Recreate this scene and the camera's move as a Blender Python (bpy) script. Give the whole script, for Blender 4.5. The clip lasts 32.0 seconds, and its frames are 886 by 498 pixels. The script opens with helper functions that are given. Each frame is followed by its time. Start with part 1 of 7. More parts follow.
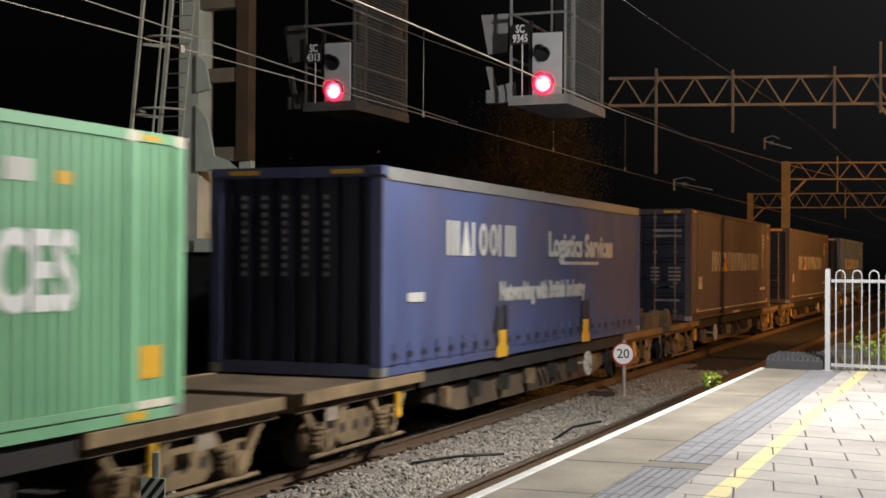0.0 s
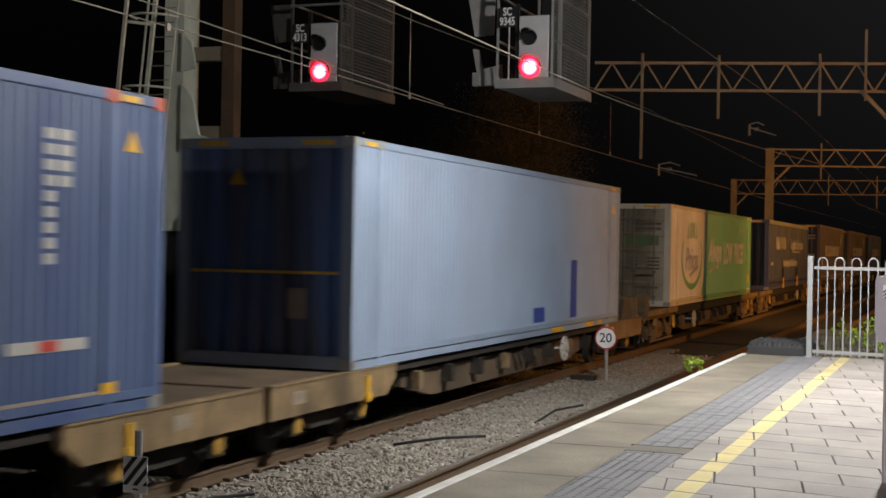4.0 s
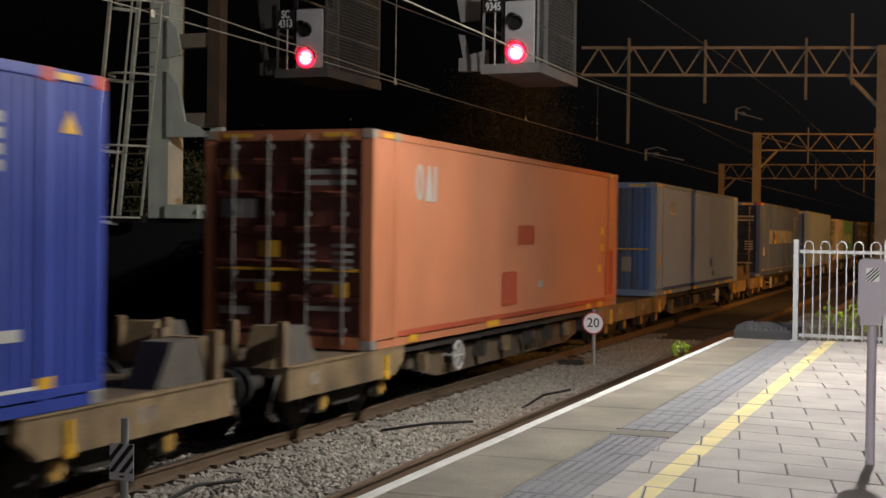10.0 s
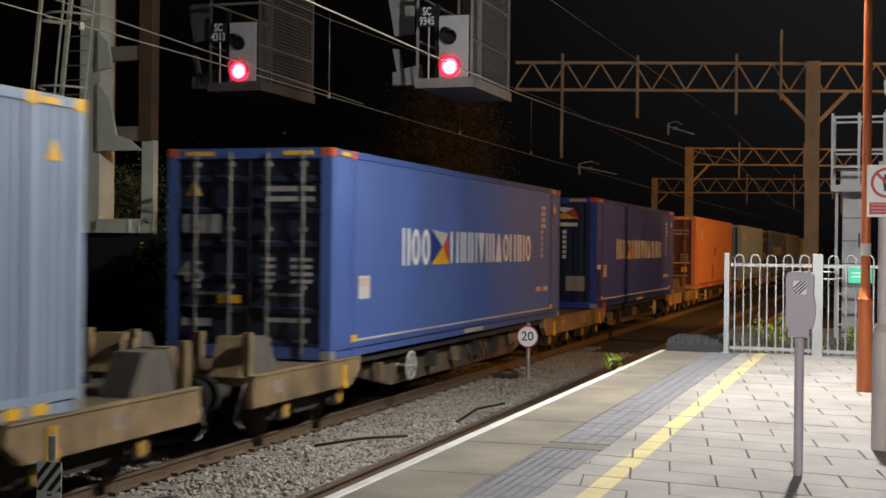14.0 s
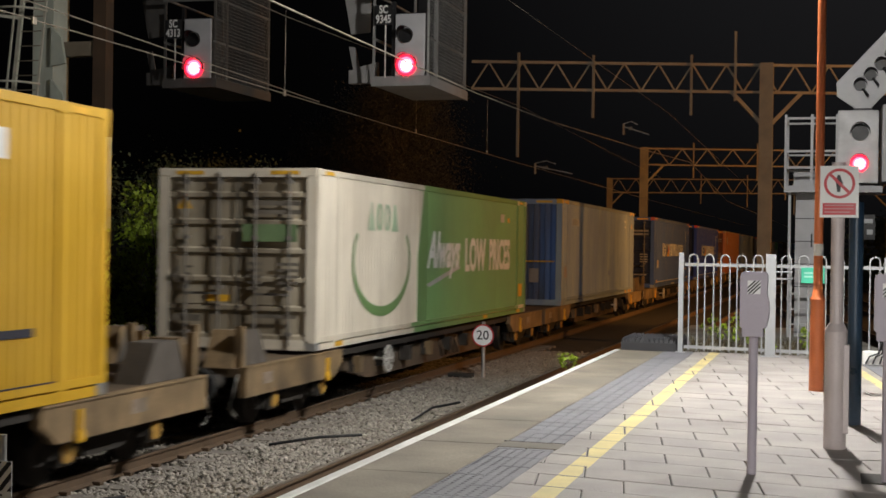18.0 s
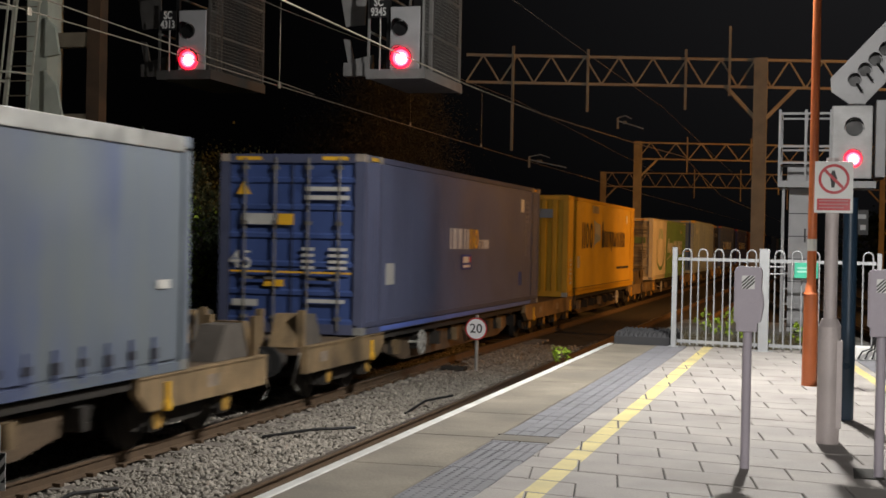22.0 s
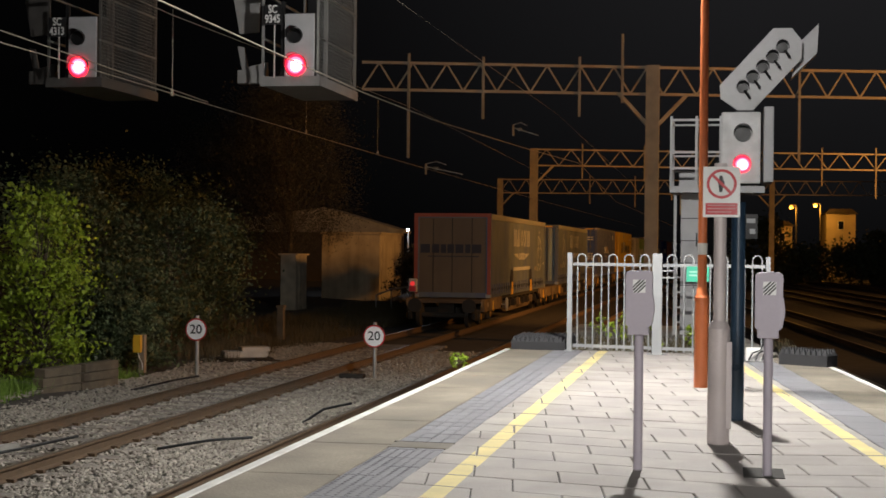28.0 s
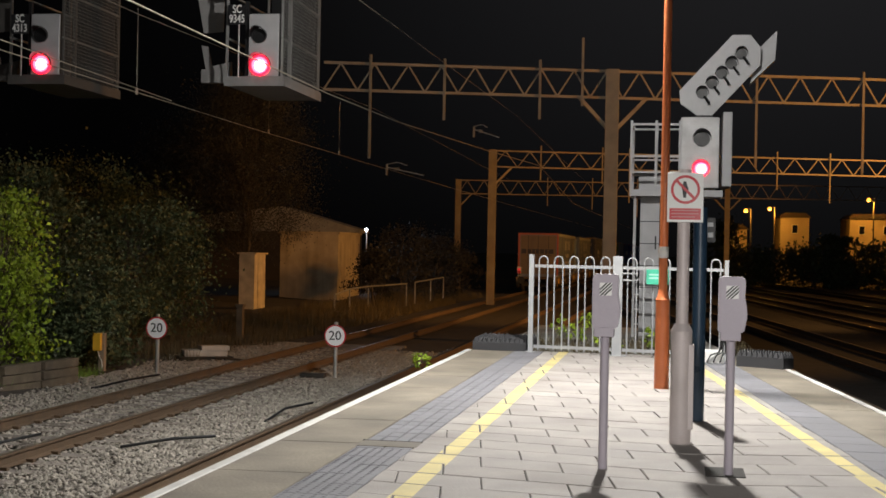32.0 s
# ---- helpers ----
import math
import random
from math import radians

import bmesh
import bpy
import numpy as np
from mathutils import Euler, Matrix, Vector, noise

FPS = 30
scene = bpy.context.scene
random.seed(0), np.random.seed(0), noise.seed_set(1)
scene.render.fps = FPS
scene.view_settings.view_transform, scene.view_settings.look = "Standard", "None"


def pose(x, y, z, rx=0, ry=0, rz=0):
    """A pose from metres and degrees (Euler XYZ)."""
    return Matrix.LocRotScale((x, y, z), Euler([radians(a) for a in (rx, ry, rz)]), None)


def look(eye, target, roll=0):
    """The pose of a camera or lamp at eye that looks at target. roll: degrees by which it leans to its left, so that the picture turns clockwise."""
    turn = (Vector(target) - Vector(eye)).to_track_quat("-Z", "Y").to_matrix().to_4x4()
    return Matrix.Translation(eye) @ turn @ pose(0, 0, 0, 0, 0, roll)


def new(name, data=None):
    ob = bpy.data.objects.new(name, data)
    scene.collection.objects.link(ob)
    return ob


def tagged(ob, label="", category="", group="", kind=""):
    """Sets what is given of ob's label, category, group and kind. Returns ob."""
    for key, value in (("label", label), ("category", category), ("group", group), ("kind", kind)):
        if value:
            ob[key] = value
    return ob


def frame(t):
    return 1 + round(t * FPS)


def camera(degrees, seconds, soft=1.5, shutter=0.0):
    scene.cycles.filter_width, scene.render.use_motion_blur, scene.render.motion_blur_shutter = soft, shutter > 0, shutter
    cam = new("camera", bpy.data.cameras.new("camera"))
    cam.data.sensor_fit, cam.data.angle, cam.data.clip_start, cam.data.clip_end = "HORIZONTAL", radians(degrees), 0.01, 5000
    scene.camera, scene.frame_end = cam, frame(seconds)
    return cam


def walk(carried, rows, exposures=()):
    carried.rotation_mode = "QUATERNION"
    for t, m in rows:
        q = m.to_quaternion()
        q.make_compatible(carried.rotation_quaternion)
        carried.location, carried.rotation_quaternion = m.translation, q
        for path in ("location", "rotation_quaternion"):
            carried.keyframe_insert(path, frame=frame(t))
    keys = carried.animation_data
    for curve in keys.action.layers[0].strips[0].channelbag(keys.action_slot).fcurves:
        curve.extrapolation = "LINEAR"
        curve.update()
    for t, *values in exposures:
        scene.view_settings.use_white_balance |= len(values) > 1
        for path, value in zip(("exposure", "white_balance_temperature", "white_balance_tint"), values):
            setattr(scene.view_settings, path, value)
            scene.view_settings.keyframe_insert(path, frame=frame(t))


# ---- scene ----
cam = camera(36.0, 32.0, soft=1.6, shutter=0.55)
# seconds, place in metres, tilt, lean and turn in degrees
PATH = [
    (0.0, -0.020, -0.003, 1.512, 90.624, -0.332, 21.768),
    (0.5, -0.026, -0.006, 1.513, 90.543, -0.380, 21.814),
    (1.0, -0.031, -0.018, 1.506, 90.434, -0.471, 21.611),
    (1.5, -0.023, -0.022, 1.517, 90.307, -0.539, 21.463),
    (2.0, -0.029, -0.015, 1.515, 90.210, -0.711, 21.348),
    (2.5, -0.027, -0.026, 1.517, 90.066, -0.875, 21.183),
    (4.5, -0.031, -0.014, 1.512, 89.826, -1.046, 21.078),
    (5.0, -0.029, -0.016, 1.515, 89.755, -1.021, 21.072),
    (5.5, -0.027, 0.002, 1.513, 89.743, -0.957, 21.160),
    (6.0, -0.023, -0.003, 1.510, 89.679, -1.040, 21.170),
    (6.5, -0.017, -0.012, 1.510, 89.692, -0.986, 21.219),
    (7.0, -0.019, -0.009, 1.510, 89.620, -1.015, 21.213),
    (7.5, -0.023, 0.004, 1.505, 89.609, -0.958, 21.230),
    (8.0, -0.016, -0.004, 1.510, 89.552, -0.919, 21.186),
    (8.5, -0.018, -0.017, 1.512, 89.479, -0.926, 21.100),
    (9.0, -0.016, -0.008, 1.516, 89.365, -0.874, 20.990),
    (9.5, -0.011, -0.011, 1.508, 89.321, -0.837, 20.770),
    (10.0, -0.001, -0.008, 1.508, 89.309, -0.740, 20.598),
    (10.5, 0.005, -0.007, 1.513, 89.333, -0.713, 20.345),
    (11.0, 0.009, -0.004, 1.514, 89.315, -0.655, 20.038),
    (11.5, 0.015, 0.002, 1.513, 89.357, -0.621, 19.752),
    (12.0, 0.019, -0.006, 1.514, 89.492, -0.558, 19.434),
    (12.5, 0.009, -0.001, 1.509, 89.661, -0.610, 19.009),
    (13.0, 0.010, 0.011, 1.512, 89.716, -0.635, 18.628),
    (13.5, 0.014, 0.003, 1.506, 89.879, -0.564, 18.236),
    (14.0, 0.020, 0.015, 1.508, 89.930, -0.628, 17.900),
    (14.5, 0.022, 0.017, 1.511, 89.932, -0.673, 17.475),
    (15.0, 0.018, 0.022, 1.510, 89.975, -0.665, 17.149),
    (15.5, 0.019, 0.013, 1.509, 90.028, -0.702, 16.824),
    (17.5, 0.014, 0.037, 1.508, 89.980, -0.804, 16.150),
    (18.0, 0.010, 0.037, 1.506, 89.906, -0.861, 16.033),
    (18.5, 0.005, 0.036, 1.503, 89.856, -0.940, 15.969),
    (19.0, 0.011, 0.025, 1.507, 89.770, -0.958, 15.882),
    (19.5, 0.007, 0.018, 1.509, 89.702, -0.968, 15.806),
    (20.0, 0.000, 0.030, 1.500, 89.623, -1.079, 15.700),
    (20.5, 0.002, 0.033, 1.507, 89.580, -1.095, 15.625),
    (21.0, -0.005, 0.031, 1.505, 89.563, -1.164, 15.598),
    (21.5, -0.004, 0.037, 1.509, 89.595, -1.174, 15.635),
    (22.0, -0.001, 0.024, 1.509, 89.617, -1.154, 15.744),
    (22.5, 0.005, 0.022, 1.507, 89.619, -1.200, 15.847),
    (23.0, 0.014, 0.039, 1.506, 89.613, -1.134, 15.948),
    (23.5, 0.014, 0.042, 1.504, 89.702, -1.091, 16.057),
    (24.0, 0.010, 0.051, 1.508, 89.730, -1.091, 16.336),
    (24.5, 0.014, 0.047, 1.507, 89.733, -1.100, 16.454),
    (26.5, 0.032, 0.048, 1.502, 89.858, -0.761, 13.865),
    (27.0, 0.036, 0.048, 1.500, 89.909, -0.595, 12.960),
    (27.5, 0.036, 0.043, 1.500, 89.984, -0.608, 12.200),
    (28.0, 0.031, 0.028, 1.506, 89.991, -0.603, 11.490),
    (28.5, 0.030, 0.027, 1.506, 90.038, -0.731, 10.655),
    (29.0, 0.019, 0.005, 1.518, 90.105, -0.604, 10.037),
    (29.5, -0.000, -0.037, 1.516, 90.210, -0.692, 9.835),
    (30.0, -0.009, -0.085, 1.520, 90.185, -0.684, 9.784),
    (30.5, -0.026, -0.116, 1.518, 90.118, -0.848, 9.723),
    (31.0, -0.033, -0.141, 1.524, 90.077, -0.862, 9.748),
    (31.5, -0.039, -0.153, 1.524, 90.021, -0.967, 9.715),
    (32.0, -0.036, -0.155, 1.520, 90.020, -1.102, 9.656),
]

walk(cam, [(r[0], pose(*r[1:])) for r in PATH], exposures=((0.0, 0.3), (1.0, -0.12), (2.0, -0.28), (4.0, -0.08), (5.0, -0.04), (6.0, 0.05), (7.0, 0.05), (9.0, -0.12), (10.0, -0.15), (12.0, 0.0), (14.0, -0.02), (18.0, -0.18), (24.0, -0.22), (27.0, -0.05), (32.0, 0.0)))

# ---- light: night sky, platform lamps, sodium yard lamps ----
world = bpy.data.worlds.new("night")
scene.world = world
world.use_nodes = True
# a murky night sky that lightens towards the town beyond the yard
wn, wl = world.node_tree.nodes, world.node_tree.links
wn["Background"].inputs[0].default_value = (0.95, 0.93, 1.0, 1)
sky_dir = wn.new("ShaderNodeTexCoord")
sky_xyz = wn.new("ShaderNodeSeparateXYZ")
sky_ramp = wn.new("ShaderNodeMapRange")
sky_ramp.interpolation_type = "SMOOTHSTEP"
sky_ramp.inputs[1].default_value, sky_ramp.inputs[2].default_value = -0.42, 0.1
sky_ramp.inputs[3].default_value, sky_ramp.inputs[4].default_value = 0.0009, 0.0105
wl.new(sky_dir.outputs["Generated"], sky_xyz.inputs[0])
wl.new(sky_xyz.outputs[0], sky_ramp.inputs[0])
# brighter upwards: the platform lamp's glare is put into the sky
sky_lift = wn.new("ShaderNodeMapRange")
sky_lift.inputs[1].default_value, sky_lift.inputs[2].default_value = 0.0, 0.2
sky_lift.inputs[3].default_value, sky_lift.inputs[4].default_value = 0.3, 1.3
sky_mul = wn.new("ShaderNodeMath")
sky_mul.operation = "MULTIPLY"
wl.new(sky_xyz.outputs[2], sky_lift.inputs[0])
wl.new(sky_ramp.outputs[0], sky_mul.inputs[0])
wl.new(sky_lift.outputs[0], sky_mul.inputs[1])
wl.new(sky_mul.outputs[0], wn["Background"].inputs[1])


def lamp(name, at, colour, watts, size=0.35, aim=None, cone=150, blend=0.5):
    data = bpy.data.lights.new(name, "SPOT" if aim else "POINT")
    data.color, data.energy, data.shadow_soft_size = colour, watts, size
    if aim:
        data.spot_size, data.spot_blend = radians(cone), blend
    ob = new(name, data)
    ob.matrix_world = look(at, aim) if aim else Matrix.Translation(at)
    return ob


LED_WHITE, SODIUM = (1.0, 0.97, 0.93), (1.0, 0.45, 0.11)
LAMP_H = 6.25
for lx, ly, power in ((-0.5, 15.5, 2050), (-1.5, -26.0, 2000)):
    lamp("platform_lamp_light", (lx, ly, LAMP_H), LED_WHITE, power, 0.16, (lx - 0.8, ly + (8.0 if ly < 0 else -1.5), 0), 176, 0.6)
# unseen fill lamp behind the camera, added to light the paving and posts
lamp("near_fill_light", (1.0, -2.5, 3.9), LED_WHITE, 3100, 0.6, (0.2, 6.0, 0.0), 44, 0.5)
# point lamp added at the column lantern to throw light sideways at signals and bank
lamp("lantern_spill", (-0.5, 15.5, 6.3), LED_WHITE, 2200, 0.12)
# sodium floodlights on the yard side, thrown across the running lines
lamp("sodium_light", (18.0, 33.0, 8.5), (1.0, 0.44, 0.1), 11500, 0.9, (-2.0, 38.5, 5.5), 76)
for at, aim, power, cone in (((16.0, 46.0, 9.0), (-9.0, 66.0, 3.0), 19000, 80), ((18.0, 66.0, 9.0), (-9.0, 92.0, 3.0), 12000, 66)):
    lamp("sodium_light", at, SODIUM, power, 0.9, aim, cone)

# ---- materials ----
RNG = random.Random(7)
MATS = {}


def surf(name, col, rough=0.6, metal=0.0, var=0.25, scale=3.0, bump=0.15, bscale=40.0, streak=0.0, grime=None, gcol=(0.05, 0.04, 0.03), glow=None, piece=0.0):
    """A painted, stained surface: two sizes of blotches, streaks down it, grime patches, fine relief."""
    if name in MATS:
        return MATS[name]
    m = bpy.data.materials.new(name)
    m.use_nodes = True
    nt = m.node_tree
    n, l = nt.nodes, nt.links
    b = n["Principled BSDF"]
    co = n.new("ShaderNodeTexCoord")

    def noise_tex(sc, detail, stretch=None):
        tex = n.new("ShaderNodeTexNoise")
        tex.inputs["Scale"].default_value = sc
        tex.inputs["Detail"].default_value = detail
        if stretch:
            mp = n.new("ShaderNodeMapping")
            mp.inputs["Scale"].default_value = stretch
            l.new(co.outputs["Object"], mp.inputs["Vector"])
            l.new(mp.outputs[0], tex.inputs["Vector"])
        else:
            l.new(co.outputs["Object"], tex.inputs["Vector"])
        return tex

    def mix(fac, a, c2, mode="MIX"):
        mx = n.new("ShaderNodeMix")
        mx.data_type, mx.blend_type = "RGBA", mode
        if isinstance(fac, float):
            mx.inputs[0].default_value = fac
        else:
            l.new(fac, mx.inputs[0])
        for sock, val in ((mx.inputs[6], a), (mx.inputs[7], c2)):
            if isinstance(val, tuple):
                sock.default_value = (*val, 1)
            else:
                l.new(val, sock)
        return mx.outputs[2]

    def ramp(sock, lo, hi, a=0.0, c2=1.0):
        r = n.new("ShaderNodeMapRange")
        r.inputs[1].default_value, r.inputs[2].default_value = lo, hi
        r.inputs[3].default_value, r.inputs[4].default_value = a, c2
        l.new(sock, r.inputs[0])
        return r.outputs[0]

    big, small = noise_tex(scale, 4.0), noise_tex(bscale, 3.0)
    dark = tuple(c * (1 - var) for c in col)
    light = tuple(min(1, c * (1 + var * 0.6)) for c in col)
    out = mix(ramp(big.outputs[0], 0.3, 0.7), dark, light)
    out = mix(ramp(small.outputs[0], 0.35, 0.75, 0.0, 0.5), out, tuple(c * (1 - var * 0.8) for c in col))
    if streak:
        st = noise_tex(1.0, 5.0, (3.5, 3.5, 0.25))
        out = mix(ramp(st.outputs[0], 0.45, 0.72, 0.0, streak), out, gcol)
        if streak > 0.5:
            wide = noise_tex(1.0, 4.0, (1.1, 1.1, 0.16))
            out = mix(ramp(wide.outputs[0], 0.42, 0.6, 0.0, streak * 0.9), out, gcol)
            drip = noise_tex(1.0, 3.0, (9.0, 9.0, 0.35))
            out = mix(ramp(drip.outputs[0], 0.55, 0.7, 0.0, 0.4), out, dark)
    if grime:
        gr = noise_tex(scale * 0.45, 6.0)
        out = mix(ramp(gr.outputs[0], 0.52, 0.72, 0.0, grime), out, gcol)
    if piece:
        info = n.new("ShaderNodeObjectInfo")
        isl = n.new("ShaderNodeNewGeometry")
        add = n.new("ShaderNodeMath")
        add.operation = "ADD"
        l.new(info.outputs["Random"], add.inputs[0])
        l.new(isl.outputs["Random Per Island"], add.inputs[1])
        out = mix(ramp(add.outputs[0], 0.0, 2.0, 0.0, piece), out, tuple(c * 0.45 for c in col))
    l.new(out, b.inputs["Base Color"])
    l.new(ramp(big.outputs[0], 0.3, 0.7, max(0.05, rough - 0.1), min(1, rough + 0.1)), b.inputs["Roughness"])
    b.inputs["Metallic"].default_value = metal
    if bump:
        bp = n.new("ShaderNodeBump")
        bp.inputs["Strength"].default_value = bump
        bp.inputs["Distance"].default_value = 0.02
        l.new(small.outputs[0], bp.inputs["Height"])
        l.new(bp.outputs[0], b.inputs["Normal"])
    if glow:
        b.inputs["Emission Color"].default_value = (*glow[0], 1)
        b.inputs["Emission Strength"].default_value = glow[1]
    MATS[name] = m
    return m


BALLAST = surf("ballast", (0.47, 0.425, 0.36), 0.9, 0, 0.5, 9, 0.6, 45, grime=0.5, gcol=(0.1, 0.08, 0.06), piece=1.0)
# Dirty bed, darkened to stand in for weak light beyond the near stones.
BED = surf("dimmed_dirty_bed", (0.065, 0.056, 0.047), 0.95, 0, 0.5, 2.5, 0.6, 28, grime=0.5, gcol=(0.06, 0.05, 0.035))
EARTH = surf("earth", (0.06, 0.055, 0.035), 0.95, 0, 0.5, 0.8, 0.6, 12)
RAIL_RUST = surf("rail_rust", (0.12, 0.078, 0.046), 0.85, 0.1, 0.3, 5, 0.2, 40)
RAIL_TOP = surf("rail_top", (0.2, 0.165, 0.13), 0.4, 0.7, 0.2, 3, 0.05, 60)
SLAB = surf("paving_slab", (0.42, 0.39, 0.362), 0.8, 0, 0.26, 1.7, 0.25, 48, grime=0.5, gcol=(0.2, 0.175, 0.155), piece=0.3)
COPING = surf("coping_stone", (0.275, 0.242, 0.19), 0.85, 0, 0.45, 1.4, 0.3, 38, grime=0.8, gcol=(0.2, 0.18, 0.15), piece=0.2)
TACTILE = surf("tactile_grey", (0.245, 0.245, 0.265), 0.7, 0, 0.25, 2.0, 0.15, 60, grime=0.3, gcol=(0.1, 0.1, 0.1), piece=0.35)
WHITE_LINE = surf("white_line", (0.72, 0.71, 0.68), 0.6, 0, 0.2, 4, 0.1, 50, grime=0.6, gcol=(0.4, 0.38, 0.34))
YELLOW_LINE = surf("yellow_line", (0.7, 0.6, 0.26), 0.65, 0, 0.2, 3, 0.1, 45, grime=0.6, gcol=(0.4, 0.35, 0.2))
JOINT = surf("joint", (0.05, 0.047, 0.042), 0.95, 0, 0.3, 8, 0.2, 40)
CONCRETE = surf("concrete", (0.3, 0.29, 0.26), 0.9, 0, 0.25, 2, 0.3, 40, grime=0.5)
FENCE_WHITE = surf("fence_paint", (0.33, 0.34, 0.35), 0.5, 0.1, 0.1, 4, 0.05, 60, grime=0.2, gcol=(0.4, 0.38, 0.34))
GREY_BOX = surf("grey_plastic", (0.4, 0.36, 0.41), 0.55, 0, 0.1, 3, 0.05, 80)
GALV = surf("galvanised", (0.42, 0.42, 0.4), 0.45, 0.6, 0.2, 5, 0.08, 50, grime=0.2, gcol=(0.25, 0.2, 0.16))
GREY_POLE = surf("pole_paint", (0.53, 0.47, 0.46), 0.5, 0.1, 0.15, 3, 0.05, 60, grime=0.35, gcol=(0.25, 0.16, 0.1))
ORANGE = surf("orange_paint", (0.72, 0.2, 0.07), 0.4, 0.0, 0.12, 3, 0.05, 60, grime=0.2, gcol=(0.3, 0.1, 0.05))
NAVY = surf("navy_paint", (0.02, 0.045, 0.08), 0.35, 0, 0.15, 3, 0.04, 60)
BLACK = surf("black_paint", (0.012, 0.012, 0.013), 0.5, 0, 0.2, 6, 0.05, 60)
GANTRY = surf("gantry_steel", (0.3, 0.25, 0.18), 0.7, 0.1, 0.3, 2, 0.15, 40, grime=0.4, gcol=(0.2, 0.1, 0.05))
SIG_GREY = surf("signal_grey", (0.42, 0.42, 0.43), 0.5, 0, 0.12, 3, 0.05, 60, grime=0.2)
SIG_STEEL = surf("signal_steel", (0.22, 0.22, 0.21), 0.6, 0.4, 0.2, 4, 0.08, 40, grime=0.3)
WHITE = surf("white_vinyl", (0.75, 0.75, 0.73), 0.5, 0, 0.08, 4, 0.03, 60, grime=0.15, gcol=(0.5, 0.48, 0.45))
SIGN_WHITE = surf("sign_white", (0.9, 0.9, 0.9), 0.4, 0, 0.04, 4, 0.02, 60)
RED = surf("red_vinyl", (0.5, 0.03, 0.04), 0.5, 0, 0.1, 4, 0.03, 60)
YELLOW = surf("yellow_vinyl", (0.75, 0.42, 0.03), 0.5, 0, 0.1, 4, 0.03, 60)
RED_GLOW = surf("red_signal_light", (0.5, 0.02, 0.03), 0.4, 0, 0, 1, 0, 1, glow=((1.0, 0.008, 0.03), 5.0))
WHITE_GLOW = surf("glare_white", (0.8, 0.5, 0.5), 0.4, 0, 0, 1, 0, 1, glow=((1.0, 0.55, 0.62), 9.0))
RED_BRIGHT = surf("glare_red", (0.5, 0.05, 0.06), 0.4, 0, 0, 1, 0, 1, glow=((1.0, 0.07, 0.12), 7.0))
SODIUM_GLOW = surf("sodium_bulb", (0.8, 0.5, 0.2), 0.4, 0, 0, 1, 0, 1, glow=((1.0, 0.4, 0.05), 2.2))
WIRE = surf("contact_wire", (0.32, 0.28, 0.22), 0.45, 0.6, 0.1, 4, 0, 1)


# ---- mesh building ----
def bm_box(bm, x0, x1, y0, y1, z0, z1, bevel=0.0):
    vs = [bm.verts.new(p) for p in ((x0, y0, z0), (x1, y0, z0), (x1, y1, z0), (x0, y1, z0), (x0, y0, z1), (x1, y0, z1), (x1, y1, z1), (x0, y1, z1))]
    fs = [bm.faces.new([vs[i] for i in f]) for f in ((3, 2, 1, 0), (4, 5, 6, 7), (0, 1, 5, 4), (1, 2, 6, 5), (2, 3, 7, 6), (3, 0, 4, 7))]
    if bevel:
        bmesh.ops.bevel(bm, geom=list({e for f in fs for e in f.edges}), offset=bevel, segments=2, affect="EDGES", profile=0.6)
    return vs


def bm_beam(bm, p, q, w, h=None, up=(0, 0, 1)):
    """A bar of width w and height h from p to q."""
    p, q = Vector(p), Vector(q)
    h = h or w
    d = (q - p).normalized()
    u = Vector(up)
    if abs(d.dot(u)) > 0.99:
        u = Vector((0, 1, 0))
    s = d.cross(u).normalized() * w / 2
    v = s.cross(d).normalized() * h / 2
    a = [bm.verts.new(c) for c in (p - s - v, p + s - v, p + s + v, p - s + v)]
    b = [bm.verts.new(c) for c in (q - s - v, q + s - v, q + s + v, q - s + v)]
    for i in range(4):
        bm.faces.new((a[i], a[(i + 1) % 4], b[(i + 1) % 4], b[i]))
    bm.faces.new(a[::-1])
    bm.faces.new(b)


def bm_tube(bm, pts, r, n=8, r2=None, caps=True):
    """A round bar along a line of points; r may shrink to r2."""
    pts = [Vector(p) for p in pts]
    rings = []
    for i, p in enumerate(pts):
        d = (pts[min(i + 1, len(pts) - 1)] - pts[max(i - 1, 0)]).normalized()
        u = Vector((0, 0, 1)) if abs(d.z) < 0.95 else Vector((0, 1, 0))
        s = d.cross(u).normalized()
        v = s.cross(d).normalized()
        rr = r if r2 is None else r + (r2 - r) * i / (len(pts) - 1)
        rings.append([bm.verts.new(p + (s * math.cos(a) + v * math.sin(a)) * rr) for a in (2 * math.pi * k / n for k in range(n))])
    for a, b in zip(rings, rings[1:]):
        for k in range(n):
            f = bm.faces.new((a[k], a[(k + 1) % n], b[(k + 1) % n], b[k]))
            f.smooth = True
    if caps:
        for f in (bm.faces.new(rings[0][::-1]), bm.faces.new(rings[-1])):
            for e in f.edges:
                e.smooth = False


def bm_prism(bm, poly, axis, a, b):
    """A flat outline (two numbers a corner) pushed from a to b along the axis 0, 1 or 2."""
    def at(p, t):
        c = list(p)
        c.insert(axis, t)
        return c
    lo = [bm.verts.new(at(p, a)) for p in poly]
    hi = [bm.verts.new(at(p, b)) for p in poly]
    k = len(poly)
    for i in range(k):
        bm.faces.new((lo[i], lo[(i + 1) % k], hi[(i + 1) % k], hi[i]))
    bm.faces.new(lo[::-1])
    bm.faces.new(hi)
    bmesh.ops.recalc_face_normals(bm, faces=bm.faces)


